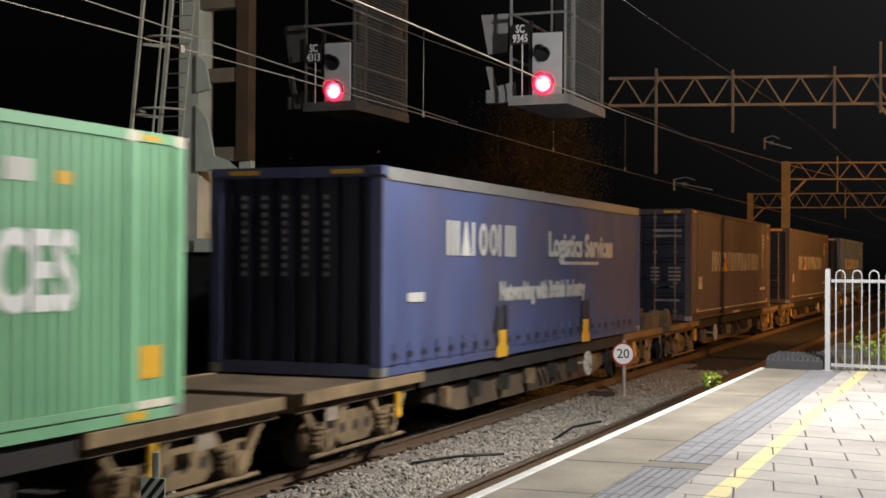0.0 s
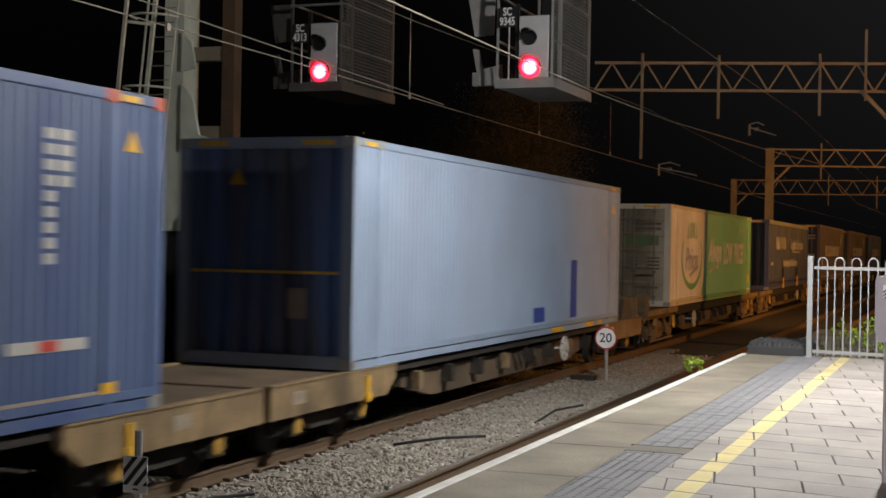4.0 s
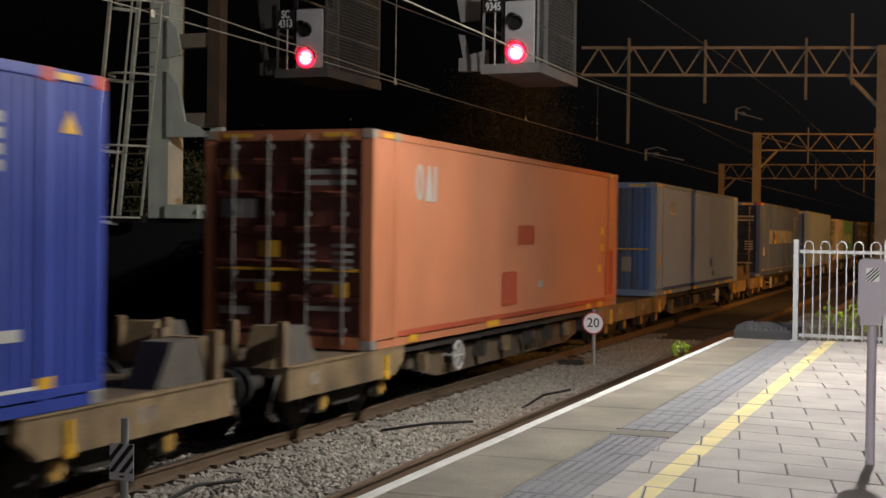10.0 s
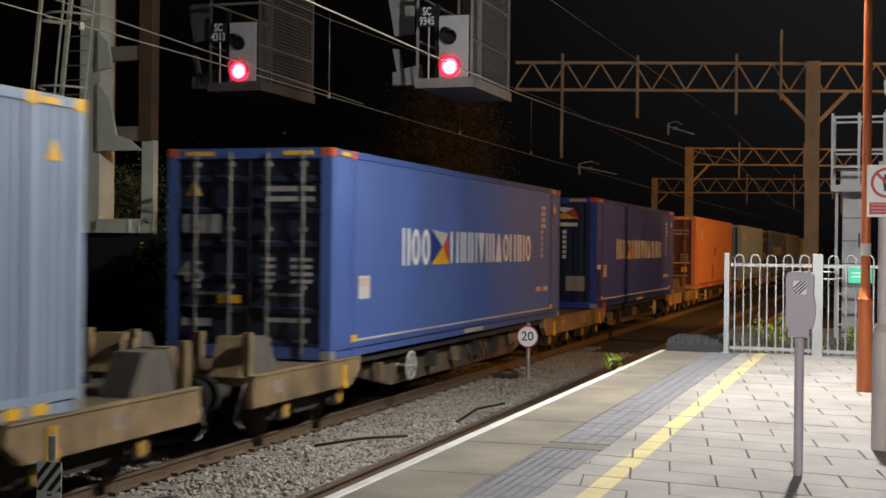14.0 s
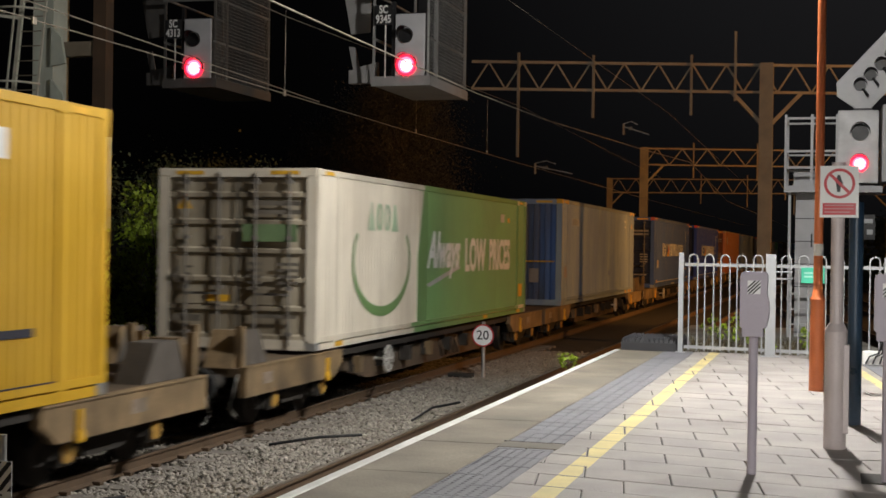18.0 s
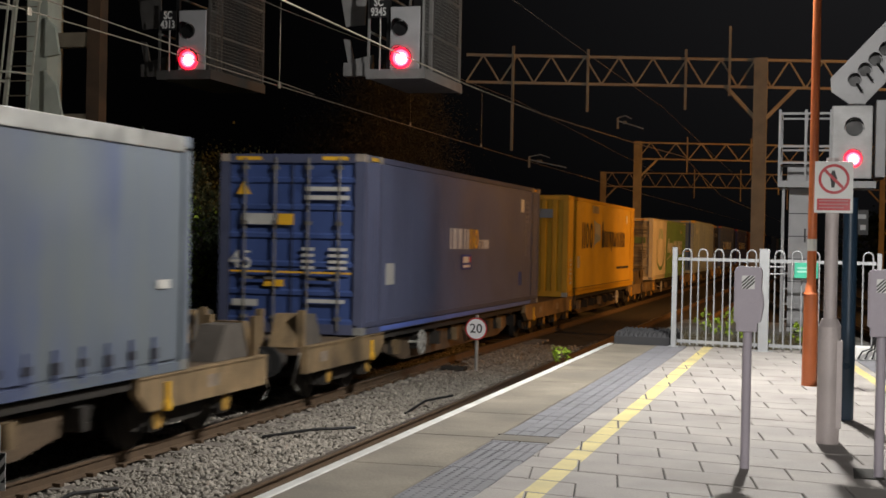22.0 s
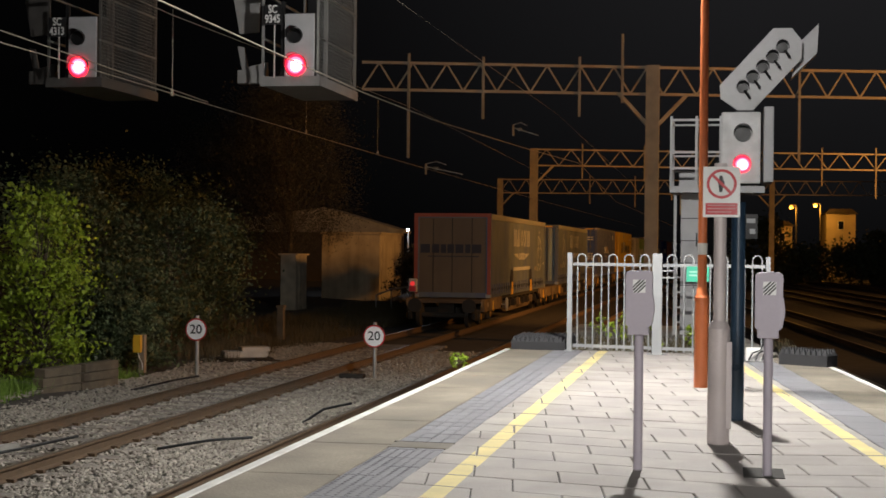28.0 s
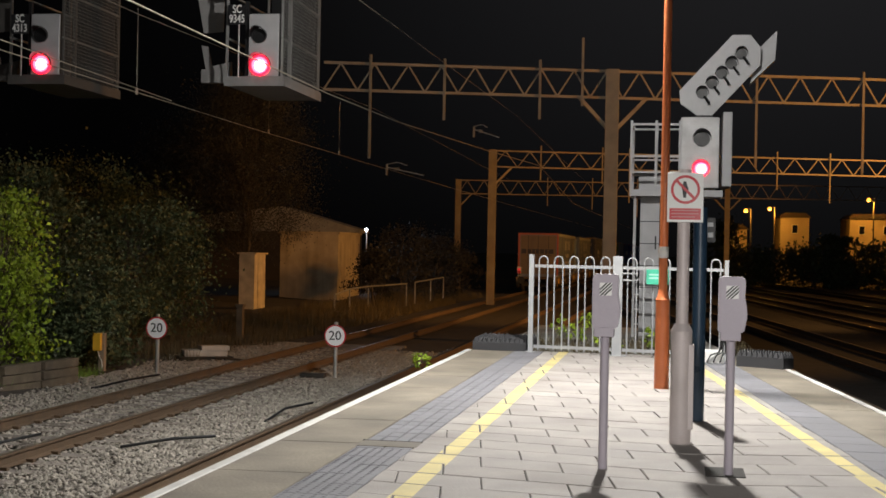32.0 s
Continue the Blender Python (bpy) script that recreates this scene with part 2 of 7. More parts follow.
def bm_disc(bm, c, r, axis, depth, n=24):
    pts = [(r * math.cos(2 * math.pi * k / n), r * math.sin(2 * math.pi * k / n)) for k in range(n)]
    o = [v for i, v in enumerate(c) if i != axis]
    bm_prism(bm, [(p[0] + o[0], p[1] + o[1]) for p in pts], axis, c[axis] - depth / 2, c[axis] + depth / 2)


def mesh_of(name, bm):
    me = bpy.data.meshes.new(name)
    bm.normal_update()
    bm.to_mesh(me)
    bm.free()
    return me


def part(name, bm, material, parent=None, label="", kind=""):
    me = bm if isinstance(bm, bpy.types.Mesh) else mesh_of(name, bm)
    if material and not me.materials:
        me.materials.append(material)
    ob = new(name, me)
    ob.parent = parent
    return tagged(ob, label, kind=kind)


def thing(name, label, category, group="", kind="", at=None):
    ob = new(name)
    ob.empty_display_size = 0.2
    if at is not None:
        ob.matrix_world = at
    return tagged(ob, label, category, group, kind)


def made(fn, *args, **kw):
    bm = bmesh.new()
    fn(bm, *args, **kw)
    return bm


def letters(text, size, material, parent, m, name="lettering", depth=0.004, align="CENTER", squeeze=1.0, bold=0.0):
    """Words in the built-in font as a flat mesh."""
    cu = bpy.data.curves.new(name, "FONT")
    cu.body, cu.size, cu.extrude, cu.align_x, cu.align_y = text, size, depth, align, "CENTER"
    cu.resolution_u, cu.offset = 3, bold
    tmp = bpy.data.objects.new("tmp", cu)
    scene.collection.objects.link(tmp)
    me = bpy.data.meshes.new_from_object(tmp.evaluated_get(bpy.context.evaluated_depsgraph_get()))
    bpy.data.objects.remove(tmp)
    me.transform(Matrix.Diagonal((squeeze, 1, 1, 1)))
    me.transform(m)
    me.materials.clear()
    return part(name, me, material, parent)


# ---- ground, tracks ----
RAIL_Z = -0.93
PLAT_L, FALL = -3.16, -0.1075


def right_edge(y):
    return 2.04 + FALL * (y - 13.83)


def grid_sheet(x0, x1, y0, y1, nx, ny, fz):
    bm = bmesh.new()
    vs = [[bm.verts.new((x0 + (x1 - x0) * i / nx, y0 + (y1 - y0) * j / ny, 0)) for j in range(ny + 1)] for i in range(nx + 1)]
    for c in vs:
        for v in c:
            v.co.z = fz(v.co.x, v.co.y)
    for i in range(nx):
        for j in range(ny):
            f = bm.faces.new((vs[i][j], vs[i + 1][j], vs[i + 1][j + 1], vs[i][j + 1]))
            f.smooth = True
    return bm


def ground_z(x, y):
    z = -1.3
    if -11.5 < x < -3.0:
        z = -1.14
    if x < -11.3:
        z = -1.15 + 0.25 * min(1, (-11.3 - x) / 4) + 0.15 * noise.noise((x * 0.3, y * 0.3, 0))
    return z


tagged(part("ground", grid_sheet(-900, 900, -500, 1500, 2, 2, lambda x, y: -1.45), EARTH), "dark bare earth round the railway", "ground", kind="structure")
tagged(part("ballast_bed", grid_sheet(-60, -2.5, -40, 200, 116, 160, ground_z), BED), "grey stone ballast under the rails", "ballast", kind="structure")


def rail_profile():
    w, f, h = 0.035, 0.07, 0.155
    return [(-f, 0), (f, 0), (f, 0.012), (0.012, 0.03), (0.012, h - 0.04), (w, h - 0.03), (w, h - 0.004), (w - 0.006, h), (-w + 0.006, h), (-w, h - 0.004), (-w, h - 0.03), (-0.012, h - 0.04), (-0.012, 0.03), (-f, 0.012)]


def rail(x, y0=-60.0, y1=420.0, turn=0.0, at=(0, 0), steel=None):
    bm = made(bm_prism, [(p[0] + x, p[1] + RAIL_Z - 0.155) for p in rail_profile()], 1, y0, y1)
    ob = part("rail", bm, steel or RAIL_RUST)
    ob.data.materials.append(RAIL_TOP)
    for p in ob.data.polygons:
        if p.normal.z > 0.9 and p.center.z > RAIL_Z - 0.01:
            p.material_index = 1
    if turn:
        ob.matrix_world = Matrix.Translation((*at, 0)) @ pose(0, 0, 0, 0, 0, turn)
    return tagged(ob, "brown rusty running rail with a worn top", "rail", "running rails", "structure")


for x in (-3.86, -5.366, -7.602, -9.119):
    rail(x)

# ---- platform ----
END_Y = 20.35
platform = thing("platform", "pale paved island platform at night", "platform", kind="structure")
bm = bmesh.new()
outline = [(PLAT_L + 0.06, -40), (right_edge(-40) - 0.06, -40), (right_edge(29) - 0.3, 29), (PLAT_L + 0.3, 29)]
bm_prism(bm, outline, 2, -1.3, -0.06)
part("platform_body", bm, CONCRETE, platform)


def clip_half(poly, nx, ny, c):
    """The part of a flat outline where nx*x + ny*y <= c."""
    out = []
    for i, p in enumerate(poly):
        q2 = poly[(i + 1) % len(poly)]
        dp, dq = nx * p[0] + ny * p[1] - c, nx * q2[0] + ny * q2[1] - c
        if dp <= 0:
            out.append(p)
        if (dp < 0) != (dq < 0) and dp != dq:
            t = dp / (dp - dq)
            out.append((p[0] + t * (q2[0] - p[0]), p[1] + t * (q2[1] - p[1])))
    return out


def area_of(poly):
    return 0.5 * abs(sum(p[0] * q2[1] - q2[0] * p[1] for p, q2 in zip(poly, poly[1:] + poly[:1])))


def inset(poly, d):
    cx = sum(p[0] for p in poly) / len(poly)
    cy = sum(p[1] for p in poly) / len(poly)
    out = []
    for x, y in poly:
        dx, dy = cx - x, cy - y
        out.append((x + math.copysign(min(d, abs(dx)), dx), y + math.copysign(min(d, abs(dy)), dy)))
    return out


def slab_piece(name, poly, material, top, parent, gap=0.004):
    """One paving piece with a chamfered rim, its base sunk in the bed."""
    if len(poly) < 3 or area_of(poly) < 0.004:
        return
    low, rim = inset(poly, gap), inset(poly, gap + 0.006)
    k = len(poly)
    verts = [(*p, -0.062) for p in low] + [(*p, top - 0.006) for p in low] + [(*p, top) for p in rim]
    faces = [tuple(range(2 * k, 3 * k))]
    for i in range(k):
        j = (i + 1) % k
        faces += [(i, j, k + j, k + i), (k + i, k + j, 2 * k + j, 2 * k + i)]
    me = bpy.data.meshes.new(name)
    me.from_pydata(verts, [], faces)
    ob = part(name, me, material, parent)
    if me.polygons[0].normal.z < 0:
        me.flip_normals()
    return ob


# bed of mortar that shows dark in the joints
bm = made(bm_prism, [(PLAT_L + 0.02, -40), (right_edge(-40) - 0.02, -40), (right_edge(END_Y + 0.2) - 0.02, END_Y + 0.2), (PLAT_L + 0.02, END_Y + 0.2)], 2, -0.06, -0.014)
part("mortar_bed", bm, JOINT, platform)


rng = random.Random(3)
LONG = -0.15          # lean of the long joints of the paving
TACT_R = 1.06         # from the edge's line to the dark strip on the tapering side
NEAR_Y = 6.4


def paving():
    # coping stones with their white edge
    y = NEAR_Y - 0.6
    while y < END_Y + 0.2:
        y1 = min(y + 1.46, END_Y + 0.2)
        slab_piece("coping_stone", [(PLAT_L + 0.08, y), (-2.42, y + 0.03), (-2.42, y1 + 0.03), (PLAT_L + 0.08, y1)], COPING, rng.uniform(-0.003, 0.003), platform, 0.007)
        slab_piece("edge_stone", [(PLAT_L, y), (PLAT_L + 0.08, y), (PLAT_L + 0.08, y1), (PLAT_L, y1)], WHITE_LINE, 0.002, platform, 0.0005)
        y = y1
    y = NEAR_Y
    while y < END_Y + 0.2:
        # ribbed blocks in the middle stretch, plain blocks towards the fence
        cols = 4 if 10.4 < y < 16.6 else 2
        y1 = min(y + (0.25 if cols == 4 else 0.4), END_Y + 0.2)
        for c in range(cols):
            w = 0.44 / cols
            x = -2.42 + w * c
            slab_piece("tactile_slab", [(x, y), (x + w, y), (x + w, y1), (x, y1)], TACTILE, rng.uniform(-0.003, 0.001), platform, 0.0045 if cols == 4 else 0.003)
        y = y1
    # paving slabs in leaning courses that meet in a shallow valley
    def crn(xx, yy):
        return (xx + LONG * (yy - 13.0), yy + (-0.18 if xx < -0.3 else 0.2) * (xx + 0.3))

    # the yellow lines lie on the slabs, broken at every joint
    slant = 0.1107
    BANDS = (((-1, 0, 1.74), (1, 0, -1.595)), ((-1, -slant, -1.3 - slant * 8.91), (1, slant, 1.43 + slant * 8.91)))
    paint_v, paint_f = ([], []), ([], [])
    row = 0
    y = 4.985
    while y < END_Y + 1.0:
        x = -4.57 + (0.29 if row % 2 else 0.0) + rng.uniform(-0.012, 0.012)
        while x < 3.5:
            w = 0.585
            low, high = [crn(x, y), crn(x + w, y)], [crn(x + w, y + 0.45), crn(x, y + 0.45)]
            if x < -0.3 < x + w:
                low.insert(1, crn(-0.3, y))
                high.insert(1, crn(-0.3, y + 0.45))
            poly = clip_half(low + high, -1, 0, 1.98)
            poly = clip_half(poly, 1, FALL * -1, right_edge(0) - TACT_R)
            poly = clip_half(poly, 0, 1, END_Y + 0.2)
            poly = clip_half(poly, 0, -1, -NEAR_Y + 0.4)
            top, gap = rng.uniform(-0.003, 0.003), rng.uniform(0.003, 0.006)
            if slab_piece("paving_slab", poly, SLAB, top, platform, gap):
                flat = inset(poly, gap + 0.006)
                for n, band in enumerate(BANDS):
                    strip = clip_half(clip_half(flat, *band[0]), *band[1])
                    if len(strip) > 2 and area_of(strip) > 0.0005:
                        b = len(paint_v[n])
                        paint_v[n].extend((*p, top + 0.0016) for p in strip)
                        paint_f[n].append(tuple(range(b, b + len(strip))))
            x += w
        y += 0.45
        row += 1
    for n in (0, 1):
        me = bpy.data.meshes.new("yellow_line")
        me.from_pydata(paint_v[n], [], paint_f[n])
        part("yellow_line", me, YELLOW_LINE, platform)
    # raised studs of the dark strip
    for run_y in ((6.5, 10.0),):
        verts, faces = [], []
        ny = int((run_y[1] - run_y[0]) / 0.066)
        for j in range(ny):
            for i in range(6):
                cx, cy = -2.385 + 0.068 * i, run_y[0] + 0.066 * (j + 0.5)
                b = len(verts)
                for r, z in ((0.017, -0.004), (0.012, 0.0035)):
                    verts += [(cx + r * math.cos(a), cy + r * math.sin(a), z) for a in (math.pi * k / 3 for k in range(6))]
                faces += [(b + k, b + (k + 1) % 6, b + 6 + (k + 1) % 6, b + 6 + k) for k in range(6)] + [tuple(range(b + 6, b + 12))]
        me = bpy.data.meshes.new("studs")
        me.from_pydata(verts, [], faces)
        part("tactile_studs", me, TACTILE, platform, "rows of small raised studs", "stuff")
    # the tapering side: dark strip, coping, white edge
    y = NEAR_Y
    while y < END_Y + 0.2:
        y1 = min(y + 0.45, END_Y + 0.2)
        def e(d, yy):
            return (right_edge(yy) - d, yy)
        slab_piece("tactile_slab", [e(TACT_R, y), e(TACT_R - 0.4, y), e(TACT_R - 0.4, y1), e(TACT_R, y1)], TACTILE, rng.uniform(-0.003, 0.001), platform, 0.005)
        y = y1
    y = NEAR_Y
    while y < END_Y + 0.2:
        y1 = min(y + 1.5, END_Y + 0.2)
        slab_piece("coping_stone", [e(TACT_R - 0.4, y), e(0.075, y), e(0.075, y1), e(TACT_R - 0.4, y1)], COPING, rng.uniform(-0.003, 0.003), platform, 0.007)
        slab_piece("edge_stone", [e(0.075, y), e(0.0, y), e(0.0, y1), e(0.075, y1)], WHITE_LINE, 0.002, platform, 0.0005)
        y = y1
    part("paving_behind", made(bm_prism, [(PLAT_L, -40), (right_edge(-40), -40), (right_edge(NEAR_Y - 0.61), NEAR_Y - 0.61), (PLAT_L, NEAR_Y - 0.61)], 2, -0.05, 0.0), SLAB, platform)


# ---- fence across the platform end ----
def bow(bm, x, r, base, rail_z, top):
    pts = [(x - r, 0, base), (x - r, 0, top - r)]
    pts += [(x - r * math.cos(a), 0, top - r + r * math.sin(a)) for a in (math.pi * k / 8 for k in range(1, 8))]
    pts += [(x + r, 0, top - r), (x + r, 0, base)]
    bm_tube(bm, pts, 0.012, 6)


def fence_panel(name, p, q, n, label, group):
    """A bow-topped panel between two ground points."""
    p, q = Vector((*p, 0)), Vector((*q, 0))
    d = q - p
    m = Matrix.Translation(p) @ pose(0, 0, 0, 0, 0, math.degrees(math.atan2(d.y, d.x)))
    ob = thing(name, label, "fence", group, at=m)
    length = d.length
    part("top_rail", made(bm_beam, (0, 0, 1.3), (length, 0, 1.3), 0.012, 0.045), FENCE_WHITE, ob)
    part("bottom_rail", made(bm_beam, (0, 0, 0.09), (length, 0, 0.09), 0.012, 0.045), FENCE_WHITE, ob)
    for k in range(n):
        part("bow", made(bow, length * (k + 0.55) / n, length / n * 0.27, 0.04, 1.3, 1.45), FENCE_WHITE, ob)
    return ob


def fence_post(p, h, w, label):
    ob = thing("fence_post", label, "fence post", "fence posts", at=Matrix.Translation((*p, 0)))
    bm = bmesh.new()
    bm_box(bm, -w / 2, w / 2, -0.05, 0.05, 0, h, 0.004)
    part("post", bm, FENCE_WHITE, ob)
    part("base_plate", made(bm_box, -w, w, -0.09, 0.09, 0, 0.012), FENCE_WHITE, ob)
    return ob


F0, F1, F2 = (-2.16, 20.35), (-0.86, 20.1), (0.70, 19.8)
fence_post(F0, 1.47, 0.07, "pale grey steel post ending the platform fence")
fence_post(F1, 1.47, 0.14, "broad pale grey steel gate post in the fence")
fence_post(F2, 1.44, 0.06, "pale grey steel post at the gate's far side")
fence_panel("platform_fence", (-2.11, 20.34), (-0.94, 20.12), 5, "pale grey bow-topped steel fence panel", "platform end fence")
fence_panel("gate", (-0.78, 20.08), (0.66, 19.81), 6, "pale grey bow-topped steel gate, shut", "platform end fence")

# ---- posts on the platform ----
def ticket_post(x, y, label):
    ob = thing("reader_post", label, "post", "reader posts", at=Matrix.Translation((x, y, 0)))
    part("pole", made(bm_tube, [(0, 0, 0), (0, 0, 0.95)], 0.031, 12), GREY_BOX, ob)
    part("collar", made(bm_box, -0.075, 0.065, -0.06, 0.06, 0.93, 1.0, 0.008), GREY_BOX, ob)
    prof = [(-0.09, 0.99), (0.085, 0.99), (0.105, 1.1), (0.1, 1.17), (0.088, 1.22), (0.092, 1.34), (0.08, 1.37), (-0.075, 1.37), (-0.09, 1.35)]
    bm = made(bm_prism, prof, 1, -0.07, 0.07)
    bmesh.ops.bevel(bm, geom=list(bm.edges), offset=0.008, segments=2, affect="EDGES")
    part("housing", bm, GREY_BOX, ob)
    patch = part("striped_patch", made(bm_box, -0.04, 0.045, -0.0745, -0.071, 1.22, 1.31), WHITE, ob)
    for k in range(4):
        bm = bmesh.new()
        x0 = -0.042 + 0.024 * k
        poly = clip_half(clip_half(clip_half(clip_half([(x0 - 0.05, 1.215), (x0 - 0.036, 1.215), (x0 + 0.066, 1.315), (x0 + 0.052, 1.315)], -1, 0, 0.039), 1, 0, 0.044), 0, 1, 1.309), 0, -1, -1.221)
        if len(poly) > 2:
            bm_prism(bm, poly, 1, -0.0765, -0.0752)
            part("stripe", bm, BLACK, patch)
    return ob


ticket_post(-0.51, 9.49, "mauve-grey box on a thin post with a striped patch")
ticket_post(0.355, 9.44, "mauve-grey box on a leaning thin post with a striped patch")

# ---- columns on the platform ----
def lamp_column(x, y):
    ob = thing("lamp_column", "tall orange painted lighting column with a flared base", "lamp column", at=Matrix.Translation((x, y, 0)))
    part("base_shell", made(bm_tube, [(0, 0, 0), (0, 0, 1.0)], 0.083, 8, 0.078), ORANGE, ob)
    part("shoulder", made(bm_tube, [(0, 0, 1.0), (0, 0, 1.03), (0, 0, 1.15)], 0.085, 8, 0.045), ORANGE, ob)
    part("shaft", made(bm_tube, [(0, 0, 1.1), (0, 0, 5.9)], 0.05, 12, 0.042), ORANGE, ob)
    part("white_band", made(bm_tube, [(0, 0, 1.47), (0, 0, 1.6)], 0.053, 12), WHITE, ob, "white band round the shaft")
    part("lantern", made(bm_box, -0.5, 0.05, -0.55, -0.05, 6.47, 6.55, 0.02), GALV, ob)
    part("lantern_stay", made(bm_tube, [(0, 0, 5.85), (0, 0, 6.5), (-0.05, -0.15, 6.52)], 0.04, 8), GALV, ob)
    return ob


lamp_column(-0.16, 15.41)


def sign_pole(x, y):
    ob = thing("sign_pole", "weathered grey steel pole carrying a prohibition sign", "pole", at=Matrix.Translation((x, y, 0)))
    part("base_tube", made(bm_tube, [(0, 0, 0), (0, 0, 0.9)], 0.085, 20), GREY_POLE, ob)
    part("access_door", made(bm_box, 0.05, 0.1, -0.06, 0.0, 0.12, 0.8, 0.006), GREY_POLE, ob)
    part("shoulder", made(bm_tube, [(0, 0, 0.9), (0, 0, 0.96)], 0.088, 20, 0.06), GREY_POLE, ob)
    part("shaft", made(bm_tube, [(0, 0, 0.93), (0, 0, 2.2)], 0.05, 16), GREY_POLE, ob)
    board = part("sign_board", made(bm_box, -0.135, 0.15, -0.075, -0.068, 1.775, 2.17, 0.002), WHITE, ob, "white board with a red ring")
    bm = bmesh.new()
    n = 32
    for k in range(n):
        a0, a1 = 2 * math.pi * k / n, 2 * math.pi * (k + 1) / n
        q4 = [(0.0075 + r * math.cos(a), 2.035 + r * math.sin(a)) for r, a in ((0.115, a0), (0.115, a1), (0.094, a1), (0.094, a0))]
        vs = [bm.verts.new((p[0], -0.0775, p[1])) for p in q4]
        bm.faces.new(vs)
    bmesh.ops.recalc_face_normals(bm, faces=bm.faces)
    part("red_ring", bm, RED, board)
    part("red_bar", made(bm_beam, (0.0075 - 0.072, -0.0785, 2.035 + 0.072), (0.0075 + 0.072, -0.0785, 2.035 - 0.072), 0.022, 0.002, up=(0, 1, 0)), RED, board)
    part("pictogram", made(bm_prism, [(-0.01, 1.97), (0.012, 1.97), (0.02, 2.03), (0.034, 2.035), (0.02, 2.07), (0.012, 2.1), (-0.008, 2.1), (-0.022, 2.05), (-0.016, 2.02)], 1, -0.0772, -0.0758), BLACK, board)
    part("red_panel", made(bm_box, -0.115, 0.13, -0.078, -0.0755, 1.795, 1.885), RED, board)
    for k in range(3):
        part("text_bar", made(bm_box, -0.1, 0.115 - 0.03 * (k == 2), -0.0795, -0.0785, 1.864 - 0.026 * k, 1.873 - 0.026 * k), surf("faded_text", (0.55, 0.25, 0.25), 0.6), board)
    return ob


sign_pole(0.03, 10.96)


def blue_column(x, y):
    ob = thing("navy_column", "dark navy steel signal column with a small plate", "column", at=Matrix.Translation((x, y, 0)))
    part("column", made(bm_tube, [(0, 0, 0), (0, 0, 1.95)], 0.062, 20), NAVY, ob)
    return ob


blue_column(0.19, 12.52)


# ---- trackside signs ----
def speed_sign(x, y, z0, zc, r, label):
    ob = thing("speed_sign", label, "speed sign", "speed limit signs", at=Matrix.Translation((x, y, z0)))
    h = zc - z0
    part("post", made(bm_tube, [(0, 0, 0), (0, 0, h + r + 0.05)], 0.04, 10), GALV, ob)
    d = part("disc", made(bm_disc, (0, -0.06, h), r, 1, 0.01, 36), RED, ob, "white disc with a red rim")
    part("white_face", made(bm_disc, (0, -0.067, h), r * 0.88, 1, 0.006, 36), SIGN_WHITE, d)
    letters("20", r * 1.16, BLACK, d, Matrix.Translation((0, -0.074, h)) @ pose(0, 0, 0, 90, 0, 0), "numerals", bold=0.001)
    return ob


speed_sign(-6.72, 26.5, -1.1, -0.255, 0.225, "round 20 speed limit sign on a grey post in the ballast")
speed_sign(-10.21, 25.8, -1.1, -0.16, 0.225, "round 20 speed limit sign on a grey post by the bushes")


def striped_post(x, y):
    ob = thing("marker_post", "thin steel marker post with a black and white striped plate", "marker post", at=Matrix.Translation((x, y, -1.1)))
    part("post", made(bm_tube, [(0, 0, 0), (0, 0, 1.01)], 0.033, 12), GALV, ob)
    pl = part("plate", made(bm_box, -0.118, 0.118, -0.045, -0.04, 0.49, 0.8), WHITE, ob, "white plate with black diagonal stripes")
    for k in range(4):
        x0 = -0.1 + 0.1 * k
        poly = [(x0 - 0.19, 0.48), (x0 - 0.14, 0.48), (x0 + 0.13, 0.8), (x0 + 0.08, 0.8)]
        for h in ((-1, 0, 0.115), (1, 0, 0.115), (0, 1, 0.797), (0, -1, -0.555)):
            poly = clip_half(poly, *h)
        if len(poly) > 2:
            part("stripe", made(bm_prism, poly, 1, -0.048, -0.046), BLACK, pl)
    part("small_mark", made(bm_box, -0.02, 0.03, -0.048, -0.046, 0.515, 0.53), BLACK, pl)
    return ob


striped_post(-6.53, 9.8)


# ---- overhead line portals ----
def truss_bar(bm, p, q, depth, n, w=0.072):
    """Two chords with zigzag lacing."""
    p, q = Vector(p), Vector(q)
    dn = Vector((0, 0, -depth))
    bm_beam(bm, p, q, w, w)
    bm_beam(bm, p + dn, q + dn, w, w)
    for k in range(n):
        a, b = p.lerp(q, k / n), p.lerp(q, (k + 0.5) / n)
        c = p.lerp(q, (k + 1) / n)
        bm_beam(bm, a + dn, b, w * 0.6, w * 0.6)
        bm_beam(bm, b, c + dn, w * 0.6, w * 0.6)


